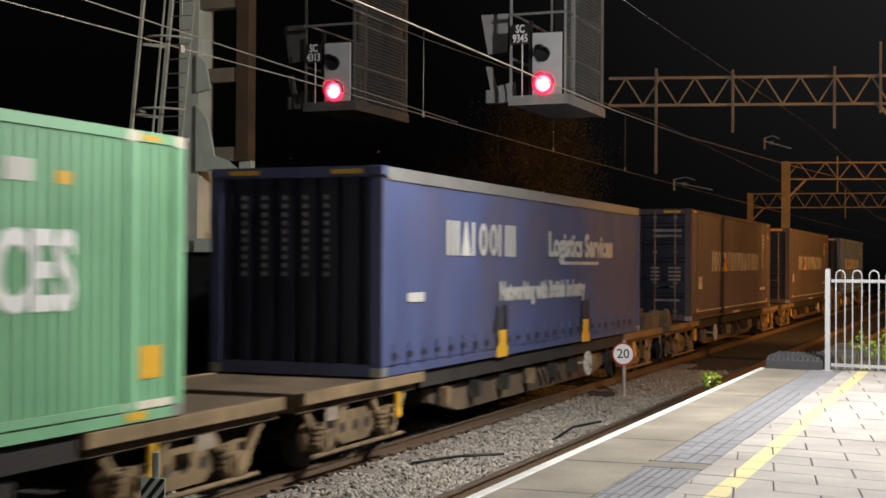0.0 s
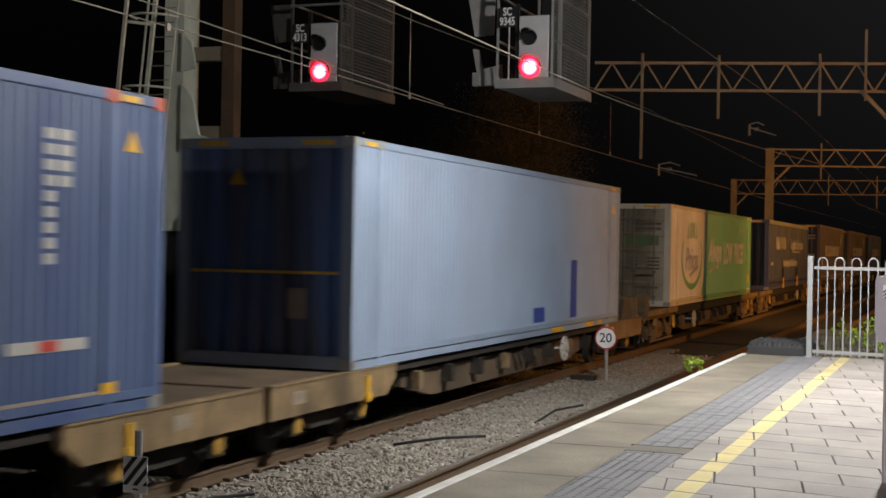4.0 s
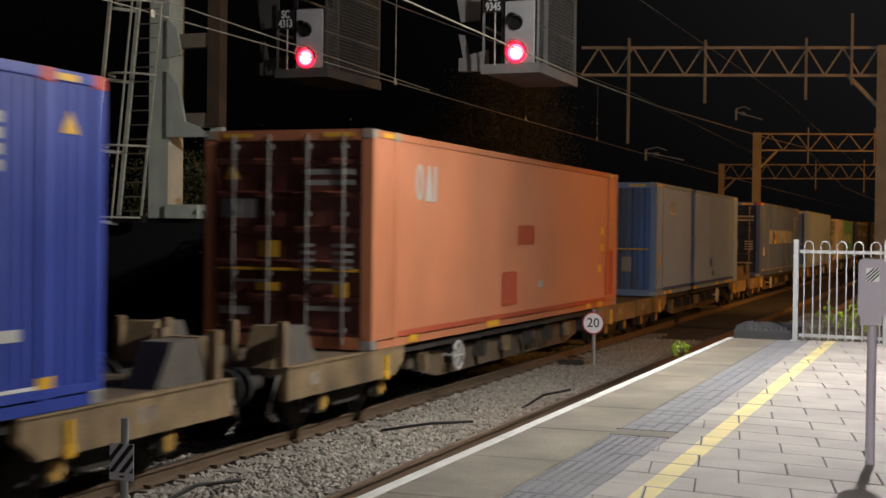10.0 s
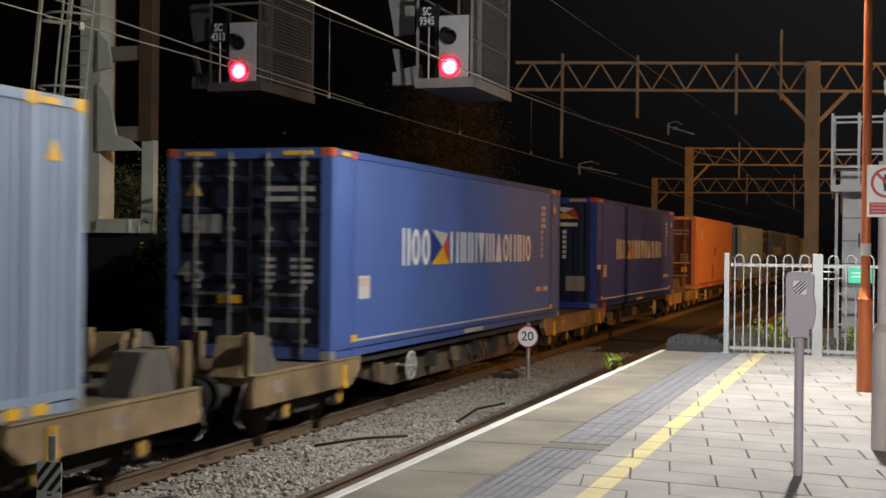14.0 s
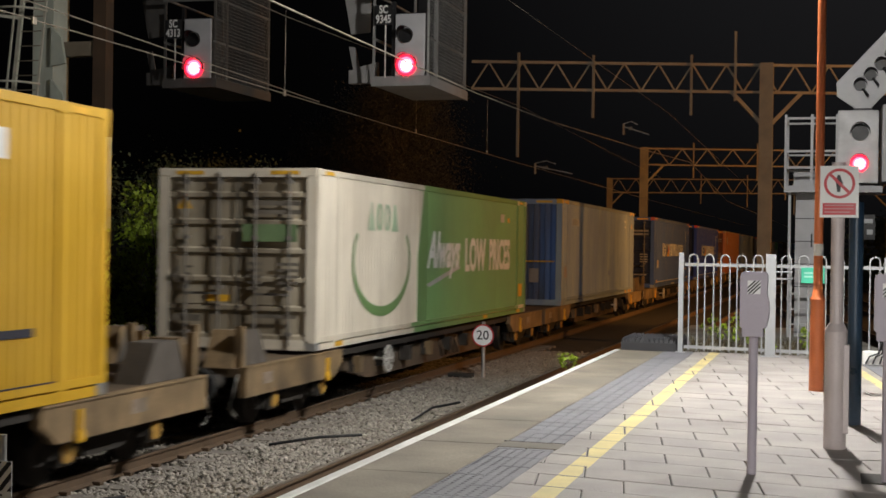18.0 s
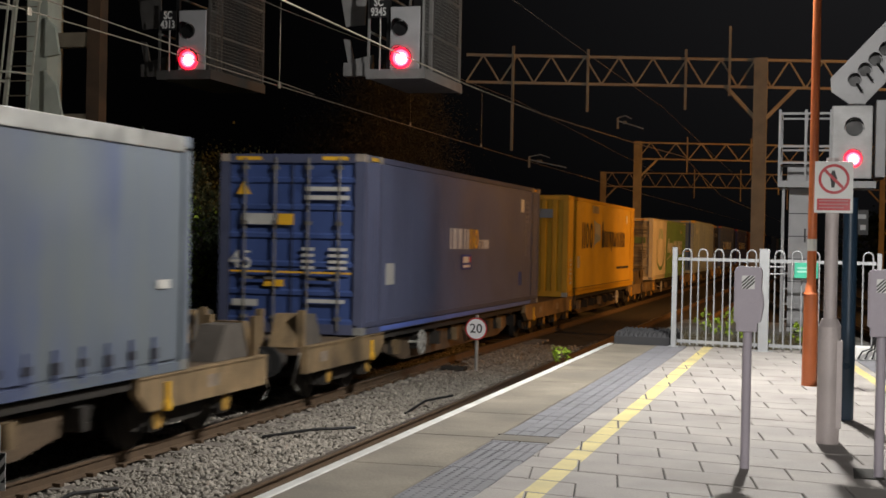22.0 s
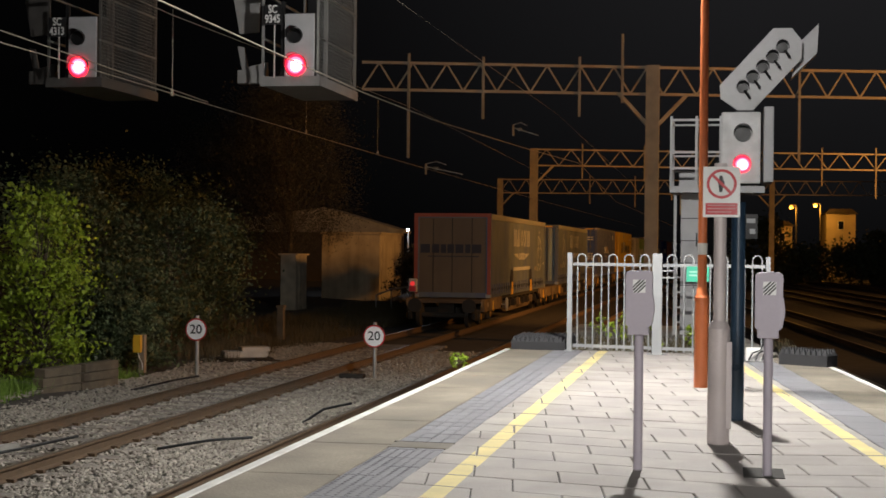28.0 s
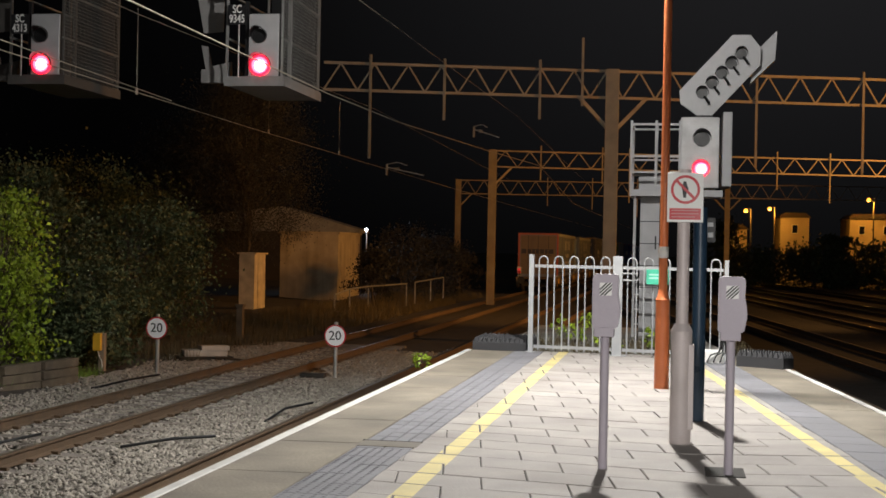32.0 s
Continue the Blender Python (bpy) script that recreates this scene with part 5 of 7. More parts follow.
    for i in range(9):
        mark(c, "code_bar", PALE_BLUE, -1.58, -1.42, 1.2 + 0.15 * i, 1.3 + 0.15 * i)
    mark(c, "label", CREAM_END, -1.3, -1.15, 1.85, 2.0)
    tri(c, "warning_triangle", YELLOW, [(-0.66, 2.32), (-0.4, 2.32), (-0.53, 2.52)])
    for y, w in ((-2.6, 0.5), (-1.7, 0.22), (-5.0, 0.7)):
        mark(c, "yellow_plate", YELLOW, y, y + w, 0.01, 0.1, 0.012)
    corr_marks(c)
    made_c[3] = c
    c = container("weathered blue container with pale letter blocks and flag emblem", FADED_BLUE, rear="door", rear_mat=SHADED_END, cap_mat=RED_PATCH)
    flag_side(c, stripe=CREAM_END)
    door_marks(c, DIM_WHITE, DIM_WHITE)
    made_c[4] = c
    c = container("plain light blue container with a small white badge", PLAIN_BLUE, rear="corr", rear_mat=BLUE_END, cap_mat=CREAM_END)
    word_blocks(c, DULL_WHITE, -12.26, -11.04, 2.22, 2.42, "mwiooim")
    tri(c, "badge_band", DULL_WHITE, [(-12.2, 2.16), (-11.9, 2.1), (-11.35, 2.1), (-11.05, 2.16)])
    mark(c, "label", CREAM_END, -13.5, -13.08, 0.74, 1.1)
    mark(c, "patch", DEEP_BLUE, -5.5, -5.1, 0.62, 0.86)
    mark(c, "patch", DEEP_BLUE, -5.1, -4.7, 0.32, 0.46)
    mark(c, "blue_rail", DEEP_BLUE, -12.8, -0.95, 0.125, 0.2, 0.006)
    for y, w in ((-12.6, 0.25), (-12.0, 0.4), (-2.4, 0.45), (-1.6, 0.3), (-8.5, 0.6), (-4.4, 0.5)):
        mark(c, "yellow_plate", YELLOW, y, y + w, 0.01, 0.1, 0.012)
    corr_marks(c)
    made_c[5] = c
    c = container("salmon orange container with red repair patches", SALMON, rear="door", rear_mat=SHADED_RUST_RED, cap_mat=CREAM_END)
    word_blocks(c, DULL_WHITE, -12.23, -11.25, 2.0, 2.52, "owi")
    mark(c, "patch", RED_PATCH, -7.39, -6.4, 1.36, 1.7)
    mark(c, "patch", RED_PATCH, -8.23, -7.38, 0.33, 0.9)
    mark(c, "patch", RED_PATCH, -1.05, -0.35, 0.24, 1.2)
    mark(c, "red_rail", RED_PATCH, -12.8, -0.95, 0.125, 0.2, 0.006)
    mark(c, "label", DULL_WHITE, -6.1, -5.85, 0.58, 0.7)
    for y, z in ((-1.5, 1.55), (-1.5, 1.2), (-1.7, 0.75)):
        mark(c, "yellow_plate", YELLOW, y, y + 0.28, z, z + 0.16)
    for y, w in ((-12.4, 0.3), (-2.6, 0.3), (-1.7, 0.4), (-9.0, 0.6)):
        mark(c, "yellow_plate", YELLOW, y, y + w, 0.02, 0.12, 0.012)
    door_marks(c, DIM_WHITE, DIM_WHITE, False)
    rear_mark(c, "yellow_line", YELLOW, -1.05, 1.05, 1.02, 1.06)
    rear_mark(c, "yellow_plate", YELLOW, -0.42, -0.1, 1.2, 1.42)
    rear_mark(c, "yellow_plate", YELLOW, 0.7, 0.92, 0.68, 0.88)
    made_c[6] = c
    # The rear is a darkened copy of the side blue, shade included.
    c = container("bright royal blue container with white letter blocks", ROYAL, rear="corr", rear_mat=pal("shaded_royal", 0.009, 0.014, 0.05, streak=0.3, grime=0.4), cap_mat=FLAG_RED)
    flag_side(c, WHITE, WHITE)
    mark(c, "vent_head", WHITE, -13.5, -13.05, 1.02, 1.14)
    mark(c, "vent", INK, -13.43, -13.1, 0.3, 1.0)
    mark(c, "rail_plate", FLAG_RED, -12.7, -12.4, -0.01, 0.12, 0.014)
    rear_mark(c, "brand_block", WHITE, -0.95, -0.1, 2.36, 2.64, -0.0)
    rear_mark(c, "brand_block", WHITE, -0.95, 0.75, 2.14, 2.24, -0.0)
    part("emblem_yellow", made(bm_prism, [(0.05, 2.34), (0.8, 2.34), (0.35, 2.5)], 1, -CL - 0.004, -CL), FLAG_YELLOW, c)
    part("emblem_red", made(bm_prism, [(0.8, 2.34), (0.65, 2.62), (0.4, 2.5)], 1, -CL - 0.004, -CL), FLAG_RED, c)
    part("emblem_white", made(bm_prism, [(0.05, 2.66), (0.65, 2.62), (0.4, 2.5)], 1, -CL - 0.004, -CL), WHITE, c)
    part("warning_triangle", made(bm_prism, [(-0.42, 1.46), (-0.16, 1.46), (-0.29, 1.62)], 1, -CL - 0.004, -CL), YELLOW, c)
    rear_mark(c, "yellow_plate", YELLOW, -0.5, 0.02, 0.94, 1.1, -0.0)
    rear_mark(c, "label", CREAM_END, 0.45, 0.95, 0.45, 0.84, -0.0)
    for i in range(6):
        rear_mark(c, "code_bar", WHITE, 0.35, 0.45, 1.3 + 0.13 * i, 1.39 + 0.13 * i, -0.0)
    made_c[7] = c
    c = container("worn royal blue container with white letter blocks", ROYAL2, rear="door", rear_mat=SHADED_END, cap_mat=RED_PATCH)
    flag_side(c, WHITE, DULL_WHITE)
    door_marks(c, DIM_WHITE, DIM_WHITE)
    made_c[8] = c
    c = container("pale blue streaked and weathered container", PALE_BLUE, rear="corr", rear_mat=BLUE_END, cap_mat=YELLOW)
    for z in (2.3, 2.5):
        mark(c, "label", WHITE, -2.2, -1.95, z, z + 0.05)
    word_blocks(c, DULL_WHITE, -12.2, -11.1, 2.2, 2.4, "mwiooim")
    mark(c, "label", CREAM_END, -13.3, -12.95, 0.75, 1.05)
    mark(c, "patch", DEEP_BLUE, -5.6, -5.45, 0.7, 0.85)
    mark(c, "blue_rail", SKY_BLUE, -12.8, -0.95, 0.125, 0.2, 0.006)
    tri(c, "warning_triangle", YELLOW, [(-0.6, 2.3), (-0.36, 2.3), (-0.48, 2.5)])
    for y in (-2.0, -1.2, -0.8):
        mark(c, "yellow_plate", YELLOW, y, y + 0.25, 0.02, 0.12, 0.012)
    corr_marks(c)
    made_c[9] = c
    c = container("custard yellow container with dark letter blocks, scuffed", CUSTARD, rear="corr", rear_mat=CUSTARD)
    word_blocks(c, INK, -11.39, -9.34, 1.38, 2.17, "boo")
    tri(c, "worn_emblem", SKY_BLUE, [(-9.25, 1.36), (-9.05, 1.5), (-8.7, 1.55), (-7.86, 1.66), (-8.0, 2.15), (-8.7, 2.2), (-9.25, 2.28), (-9.0, 1.9)])
    tri(c, "worn_emblem", DULL_WHITE, [(-9.2, 2.25), (-8.95, 1.85), (-8.5, 1.85), (-8.0, 1.75), (-8.05, 2.1), (-8.6, 2.2)], 0.002)
    word_blocks(c, INK, -7.62, -2.32, 1.42, 1.95, LONG_MARK)
    mark(c, "tall_letter_block", INK, -7.55, -7.3, 1.4, 2.25)
    mark(c, "tall_letter_block", INK, -5.6, -5.45, 1.28, 1.7)
    mark(c, "text_bar", INK, -4.3, -1.3, 0.66, 0.74)
    mark(c, "label", WHITE, -2.09, -1.76, 2.28, 2.56)
    mark(c, "label", DULL_WHITE, -12.1, -11.7, 0.8, 1.15)
    for i in range(6):
        mark(c, "code_bar", DULL_WHITE, -13.3, -13.0 - 0.05 * (i % 2), 0.35 + 0.13 * i, 0.43 + 0.13 * i)
    mark(c, "pale_patch", CREAM_END, -9.5, -8.3, 2.5, 2.72)
    mark(c, "dark_line", INK, -12.8, -0.95, 0.2, 0.215, 0.006)
    rear_mark(c, "brand_block", INK, -0.9, -0.35, 2.2, 2.55, -0.0)
    rear_mark(c, "brand_block", INK, -0.2, 0.2, 2.2, 2.55, -0.0)
    rear_mark(c, "worn_emblem", PALE_BLUE, 0.4, 0.8, 2.25, 2.5, -0.0)
    made_c[11] = c
    c = container("slate blue container with white and yellow letter blocks", SLATE_BLUE, rear="door", rear_mat=pal("door_blue", 0.05, 0.085, 0.24, streak=0.3), cap_mat=CREAM_END)
    word_blocks(c, WHITE, -8.54, -7.05, 1.38, 1.79, "bbib")
    word_blocks(c, FLAG_YELLOW, -7.0, -6.24, 1.38, 1.79, "bo")
    word_blocks(c, WHITE, -6.2, -5.33, 1.38, 1.58, "iobm")
    mark(c, "label", FLAG_BLUE, -7.63, -6.82, 0.96, 1.26)
    mark(c, "label_bar", WHITE, -7.5, -7.05, 1.1, 1.22, 0.002)
    mark(c, "label_bar", FLAG_RED, -7.02, -6.9, 1.1, 1.22, 0.002)
    mark(c, "label_bar", WHITE, -7.5, -6.95, 1.0, 1.05, 0.002)
    mark(c, "label", DULL_WHITE, -12.52, -12.06, 0.78, 1.14)
    mark(c, "label", WHITE, -2.14, -1.8, 2.26, 2.57)
    for i in range(12):
        mark(c, "code_bar", FADED_BARS, -1.62, -1.45, 1.2 + 0.115 * i, 1.28 + 0.115 * i)
        if i > 6:
            mark(c, "code_bar", FADED_BARS, -1.4, -1.26, 1.2 + 0.115 * i, 1.28 + 0.115 * i)
    mark(c, "patch", DEEP_BLUE, -2.3, -1.95, 0.5, 0.82)
    mark(c, "blue_rail", pal("clean_blue", 0.13, 0.2, 0.6, streak=0.1), -12.8, -0.95, 0.02, 0.1, 0.008)
    door_marks(c, DULL_WHITE, None)
    rear_mark(c, "brand_block", DULL_WHITE, -0.85, -0.25, 1.75, 1.93)
    rear_mark(c, "brand_block", YELLOW, -0.22, 0.05, 1.75, 1.93)
    rear_mark(c, "yellow_line", YELLOW, -1.05, 1.05, 0.97, 1.0)
    made_c[12] = c
    for k, at, rear, rm in ((13, -12.24, "corr", pal("rear_blue", 0.26, 0.36, 0.46, streak=0.8, grime=0.7, gcol=(0.26, 0.19, 0.08))), (14, -2.7, "flat", pal("brown_grey_doors", 0.14, 0.105, 0.065, streak=0.5, grime=0.7, gcol=(0.09, 0.07, 0.05)))):
        c = container("grey-blue curtain-sided box with white letter blocks and badge", GREY_CURTAIN, "curtain", rear, rm, height=2.68, posts=False)
        badge_side(c, at, DULL_WHITE)
        straps(c, NAVY_CURTAIN)
        made_c[k] = c
    # the lower boxes
    for k, f in ((1, 0.957), (2, 0.905), (10, 0.905)):
        for o in made_c[k].children_recursive:
            o.data.transform(Matrix.Diagonal((1, 1, f, 1)))
    tail = made_c[14]
    for x0, x1, z0, z1 in ((-1.25, 1.25, 2.58, 2.69), (-1.25, -1.13, 0.1, 2.58), (1.13, 1.25, 0.1, 2.58)):
        rear_mark(tail, "red_border", pal("dull_red_edge", 0.32, 0.08, 0.05), x0, x1, z0, z1, -0.006)
    for i, w in enumerate((0.36, 0.27, 0.2, 0.25, 0.3, 0.2, 0.36)):
        x = -1.05 + sum((0.36, 0.27, 0.2, 0.25, 0.3, 0.2, 0.36)[:i]) * 1.06
        rear_mark(tail, "letter_block", INK, x, x + w * 0.86, 1.42, 1.7, 0.015)
    rear_mark(tail, "badge_line", INK, -0.8, 0.85, 1.3, 1.33, 0.015)
    return made_c


WAGON = surf("wagon_brown", (0.27, 0.185, 0.095), 0.85, 0, 0.45, 1.8, 0.35, 26, streak=0.4, grime=0.8, gcol=(0.05, 0.038, 0.026))
DECK = surf("wagon_deck", (0.13, 0.09, 0.055), 0.9, 0, 0.5, 1.4, 0.4, 22, grime=0.8, gcol=(0.04, 0.03, 0.022))
# Dark brown for parts under the deck; their shade is in the colour.
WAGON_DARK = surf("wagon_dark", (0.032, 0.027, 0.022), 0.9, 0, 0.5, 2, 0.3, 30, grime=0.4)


PANEL = surf("grimy_panel", (0.32, 0.26, 0.2), 0.8, 0, 0.5, 4, 0.1, 40, grime=0.9, gcol=(0.12, 0.085, 0.055))


AXLE_YELLOW = surf("axle_yellow", (0.5, 0.28, 0.05), 0.7, 0, 0.3, 5, 0.1, 40, grime=0.7, gcol=(0.1, 0.07, 0.03))
BUFFER_STEEL = surf("bulkhead_steel", (0.11, 0.095, 0.08), 0.85, 0, 0.4, 3, 0.2, 30, streak=0.3, grime=0.6)


def bogie(ob, yc, bare=False):
    # Bogies behind a solebar are coloured dark for shade; bare ones stay brown.
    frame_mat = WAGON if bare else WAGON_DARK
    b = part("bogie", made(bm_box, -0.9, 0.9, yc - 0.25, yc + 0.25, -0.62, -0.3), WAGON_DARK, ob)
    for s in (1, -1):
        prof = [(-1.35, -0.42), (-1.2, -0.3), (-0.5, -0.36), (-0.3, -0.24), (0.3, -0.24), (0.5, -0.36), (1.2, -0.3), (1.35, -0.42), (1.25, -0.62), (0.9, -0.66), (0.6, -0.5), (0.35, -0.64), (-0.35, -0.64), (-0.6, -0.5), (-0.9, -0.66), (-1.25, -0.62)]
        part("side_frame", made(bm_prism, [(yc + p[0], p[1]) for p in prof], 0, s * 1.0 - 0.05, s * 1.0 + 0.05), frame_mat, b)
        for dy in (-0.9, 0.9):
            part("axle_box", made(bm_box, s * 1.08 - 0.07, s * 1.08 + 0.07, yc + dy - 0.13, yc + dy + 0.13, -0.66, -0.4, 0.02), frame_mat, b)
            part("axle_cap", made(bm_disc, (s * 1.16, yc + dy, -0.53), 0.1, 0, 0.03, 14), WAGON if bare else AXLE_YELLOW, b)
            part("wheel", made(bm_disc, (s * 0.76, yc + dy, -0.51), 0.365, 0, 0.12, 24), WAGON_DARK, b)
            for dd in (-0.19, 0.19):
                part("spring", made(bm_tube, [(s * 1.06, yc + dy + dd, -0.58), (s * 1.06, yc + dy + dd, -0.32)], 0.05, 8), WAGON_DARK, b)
        if bare:
            # the slanted stays and coil nests of the uncovered frame
            for dy in (-0.9, 0.9):
                for k in (-1, 1):
                    part("frame_stay", made(bm_beam, (s * 1.09, yc + dy + 0.1 * k, -0.6), (s * 1.09, yc + dy + 0.5 * k, -0.16), 0.05, 0.09), WAGON, b)
                for z in (-0.52, -0.46, -0.4, -0.34):
                    part("coil", made(bm_disc, (s * 1.1, yc + dy - 0.28, z), 0.085, 2, 0.03, 12), WAGON, b)
            part("brake_rod", made(bm_tube, [(s * 1.12, yc - 1.3, -0.68), (s * 1.12, yc + 1.3, -0.68)], 0.03, 6), WAGON, b)
        for dy in (-0.35, 0, 0.35):
            part("frame_hole", made(bm_disc, (s * 1.052, yc + dy, -0.44), 0.07, 0, 0.006, 12), DOOR_SEAL, b)
    for dy in (-0.9, 0.9):
        part("axle", made(bm_tube, [(-0.9, yc + dy, -0.51), (0.9, yc + dy, -0.51)], 0.08, 10), WAGON_DARK, b)


def handwheel(ob, y, z):
    bm = bmesh.new()
    n = 20
    ring = [(1.26, y + 0.21 * math.cos(2 * math.pi * k / n), z + 0.21 * math.sin(2 * math.pi * k / n)) for k in range(n + 1)]
    bm_tube(bm, ring, 0.026, 6, caps=False)
    for k in range(3):
        a = math.pi * k / 3
        bm_tube(bm, [(1.26, y + 0.2 * math.cos(a), z + 0.2 * math.sin(a)), (1.26, y - 0.2 * math.cos(a), z - 0.2 * math.sin(a))], 0.015, 5)
    bm_tube(bm, [(1.26, y, z), (0.6, y, z)], 0.025, 6)
    part("brake_handwheel", bm, DULL_WHITE, ob, "white spoked brake handwheel")


def wagon(lead, tail=False, bare=False):
    """lead: the first of its pair; its rear end meets its partner, its front end the buffers."""
    ob = thing("wagon", "brown rusty low container flat wagon with bogies", "wagon", "container wagons")
    inner, outer = 2.05, 2.35
    up = 0.12 if bare else 0.0
    y1, y0 = (outer, -CL - inner) if lead else (inner, -CL - (1.1 if tail else outer))
    for s in (1, -1):
        for a, b in ((y0, y0 + 3.5), (y1, y1 - 3.5)):
            d = 1 if b > a else -1
            if bare:
                part("deck_edge", made(bm_box, s * 1.2 - 0.04, s * 1.2 + 0.04, min(a, b), max(a, b), -0.04, 0.1, 0.01), WAGON, ob)
                continue
            part("solebar", made(bm_prism, [(a, -0.03), (a, -0.4), (b - d * 0.3, -0.4), (b, -0.2), (b, -0.03)], 0, s * 1.19 - 0.05, s * 1.19 + 0.05), WAGON, ob)
            part("solebar_lip", made(bm_box, s * 1.2 - 0.055, s * 1.2 + 0.055, min(a, b), max(a, b), -0.035, -0.008, 0.006), WAGON, ob)
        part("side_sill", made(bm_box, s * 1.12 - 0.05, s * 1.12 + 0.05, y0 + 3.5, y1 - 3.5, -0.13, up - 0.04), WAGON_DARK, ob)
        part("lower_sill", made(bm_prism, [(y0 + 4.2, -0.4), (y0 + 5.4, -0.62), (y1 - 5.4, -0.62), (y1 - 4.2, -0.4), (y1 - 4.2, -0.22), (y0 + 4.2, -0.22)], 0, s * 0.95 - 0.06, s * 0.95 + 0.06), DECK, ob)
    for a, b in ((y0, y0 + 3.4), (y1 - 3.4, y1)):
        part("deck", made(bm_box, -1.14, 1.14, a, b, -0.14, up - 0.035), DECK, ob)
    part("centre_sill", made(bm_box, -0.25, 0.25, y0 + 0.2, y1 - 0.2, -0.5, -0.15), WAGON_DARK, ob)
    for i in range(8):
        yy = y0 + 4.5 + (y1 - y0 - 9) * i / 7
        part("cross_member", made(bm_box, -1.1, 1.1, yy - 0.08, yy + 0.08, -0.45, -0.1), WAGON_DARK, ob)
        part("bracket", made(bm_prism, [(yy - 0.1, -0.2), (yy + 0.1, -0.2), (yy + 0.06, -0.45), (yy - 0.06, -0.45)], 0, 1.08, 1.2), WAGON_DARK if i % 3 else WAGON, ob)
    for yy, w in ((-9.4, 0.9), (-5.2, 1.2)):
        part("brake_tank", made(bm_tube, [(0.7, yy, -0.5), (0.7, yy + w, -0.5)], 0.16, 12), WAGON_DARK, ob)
    for i in range(5):
        part("hose", made(bm_tube, [(1.02, -6.6 + 0.28 * i, -0.25), (1.06, -6.5 + 0.28 * i, -0.42), (1.02, -6.35 + 0.28 * i, -0.55)], 0.045, 6), DECK, ob)
    handwheel(ob, -4.2 if lead else -10.4, -0.32)
    for yy in (-0.5, -CL + 0.5):
        lock = part("lock_lever", made(bm_box, 1.235, 1.275, yy - 0.04, yy + 0.04, -0.36, -0.1), YELLOW, ob, "yellow locking lever")
        part("lever_knob", made(bm_disc, (1.26, yy, -0.36), 0.07, 0, 0.05, 12), YELLOW, lock)
    for yy in (y0 + 0.7, y1 - 1.6):
        part("data_panel", made(bm_box, 1.2405, 1.244, yy - 0.18, yy + 0.14, -0.27, -0.12), PANEL, ob)
    # the coupled end: bulkhead plates, uprights, buffers
    e, d = (y1, 1) if lead else (y0, -1)
    for x in (-0.85, 0.85):
        if not tail:
            part("end_bulkhead", made(bm_prism, [(e, -0.03), (e - d * 1.15, -0.03), (e - d * 0.85, 0.42), (e - d * 0.25, 0.42)], 0, x - 0.18, x + 0.18), BUFFER_STEEL, ob)
            part("bulkhead_edge", made(bm_prism, [(e + d * 0.01, -0.03), (e - d * 0.12, -0.03), (e - d * 0.34, 0.44), (e - d * 0.22, 0.44)], 0, x - 0.2, x + 0.2), WAGON, ob)
        part("buffer", made(bm_tube, [(x, e, -0.2), (x, e + d * 0.5, -0.2)], 0.09, 10), WAGON_DARK, ob)
        part("buffer_head", made(bm_disc, (x, e + d * 0.52, -0.2), 0.22, 1, 0.05, 16), DOOR_SEAL, ob)
    for x in () if tail else (-1.1, -0.45, 0.45, 1.1):
        part("end_upright", made(bm_box, x - 0.05, x + 0.05, e - d * 0.12 - 0.05, e - d * 0.12 + 0.05, -0.03, 0.5), WAGON, ob)
    part("step_rail", made(bm_tube, [(1.15, e + d * 0.05, -0.1), (1.15, e + d * 0.3, -0.5), (1.15, e + d * 0.1, -0.62)], 0.014, 6), DULL_WHITE, ob)
    bogie(ob, 0.35, bare)
    bogie(ob, -CL - 0.35, bare)
    return ob


def tail_lamp():
    ob = thing("tail_lamp", "small white cased tail lamp with a red lens", "tail lamp")
    part("case", made(bm_box, -0.13, 0.13, -0.1, 0.06, 0.0, 0.42, 0.03), DULL_WHITE, ob)
    part("red_panel", made(bm_box, -0.11, 0.11, -0.104, -0.1, 0.02, 0.18), RED, ob)
    part("lens", made(bm_disc, (0, -0.108, 0.26), 0.075, 1, 0.02, 16), surf("tail_lens", (0.5, 0.02, 0.02), 0.3, glow=((1.0, 0.05, 0.05), 0.6)), ob)
    part("bracket", made(bm_box, -0.03, 0.03, 0.06, 0.12, -0.35, 0.3), WAGON_DARK, ob)
    return ob


CONTAINERS = build_train()
WAGONS = {}
for k in FRONTS:
    WAGONS[k] = wagon(k % 2 == 1, k == 14, k <= 2)
TAIL_LAMP = tail_lamp()


def motions():
    ts = [0.0] + [float(t) for t in range(2, 32, 2)] + [32.0]
    for k in FRONTS:
        lift = 0.12 if k <= 2 else 0.03 if k == 10 else 0.0
        walk(CONTAINERS[k], [(t, pose(TRACK_X, FRONTS[k] + run(t), FLOOR_Z + lift)) for t in ts])
        walk(WAGONS[k], [(t, pose(TRACK_X, FRONTS[k] + run(t), FLOOR_Z)) for t in ts])
    walk(TAIL_LAMP, [(t, pose(TRACK_X - 1.05, FRONTS[14] - CL - 1.0 + run(t), FLOOR_Z + 0.19)) for t in ts])

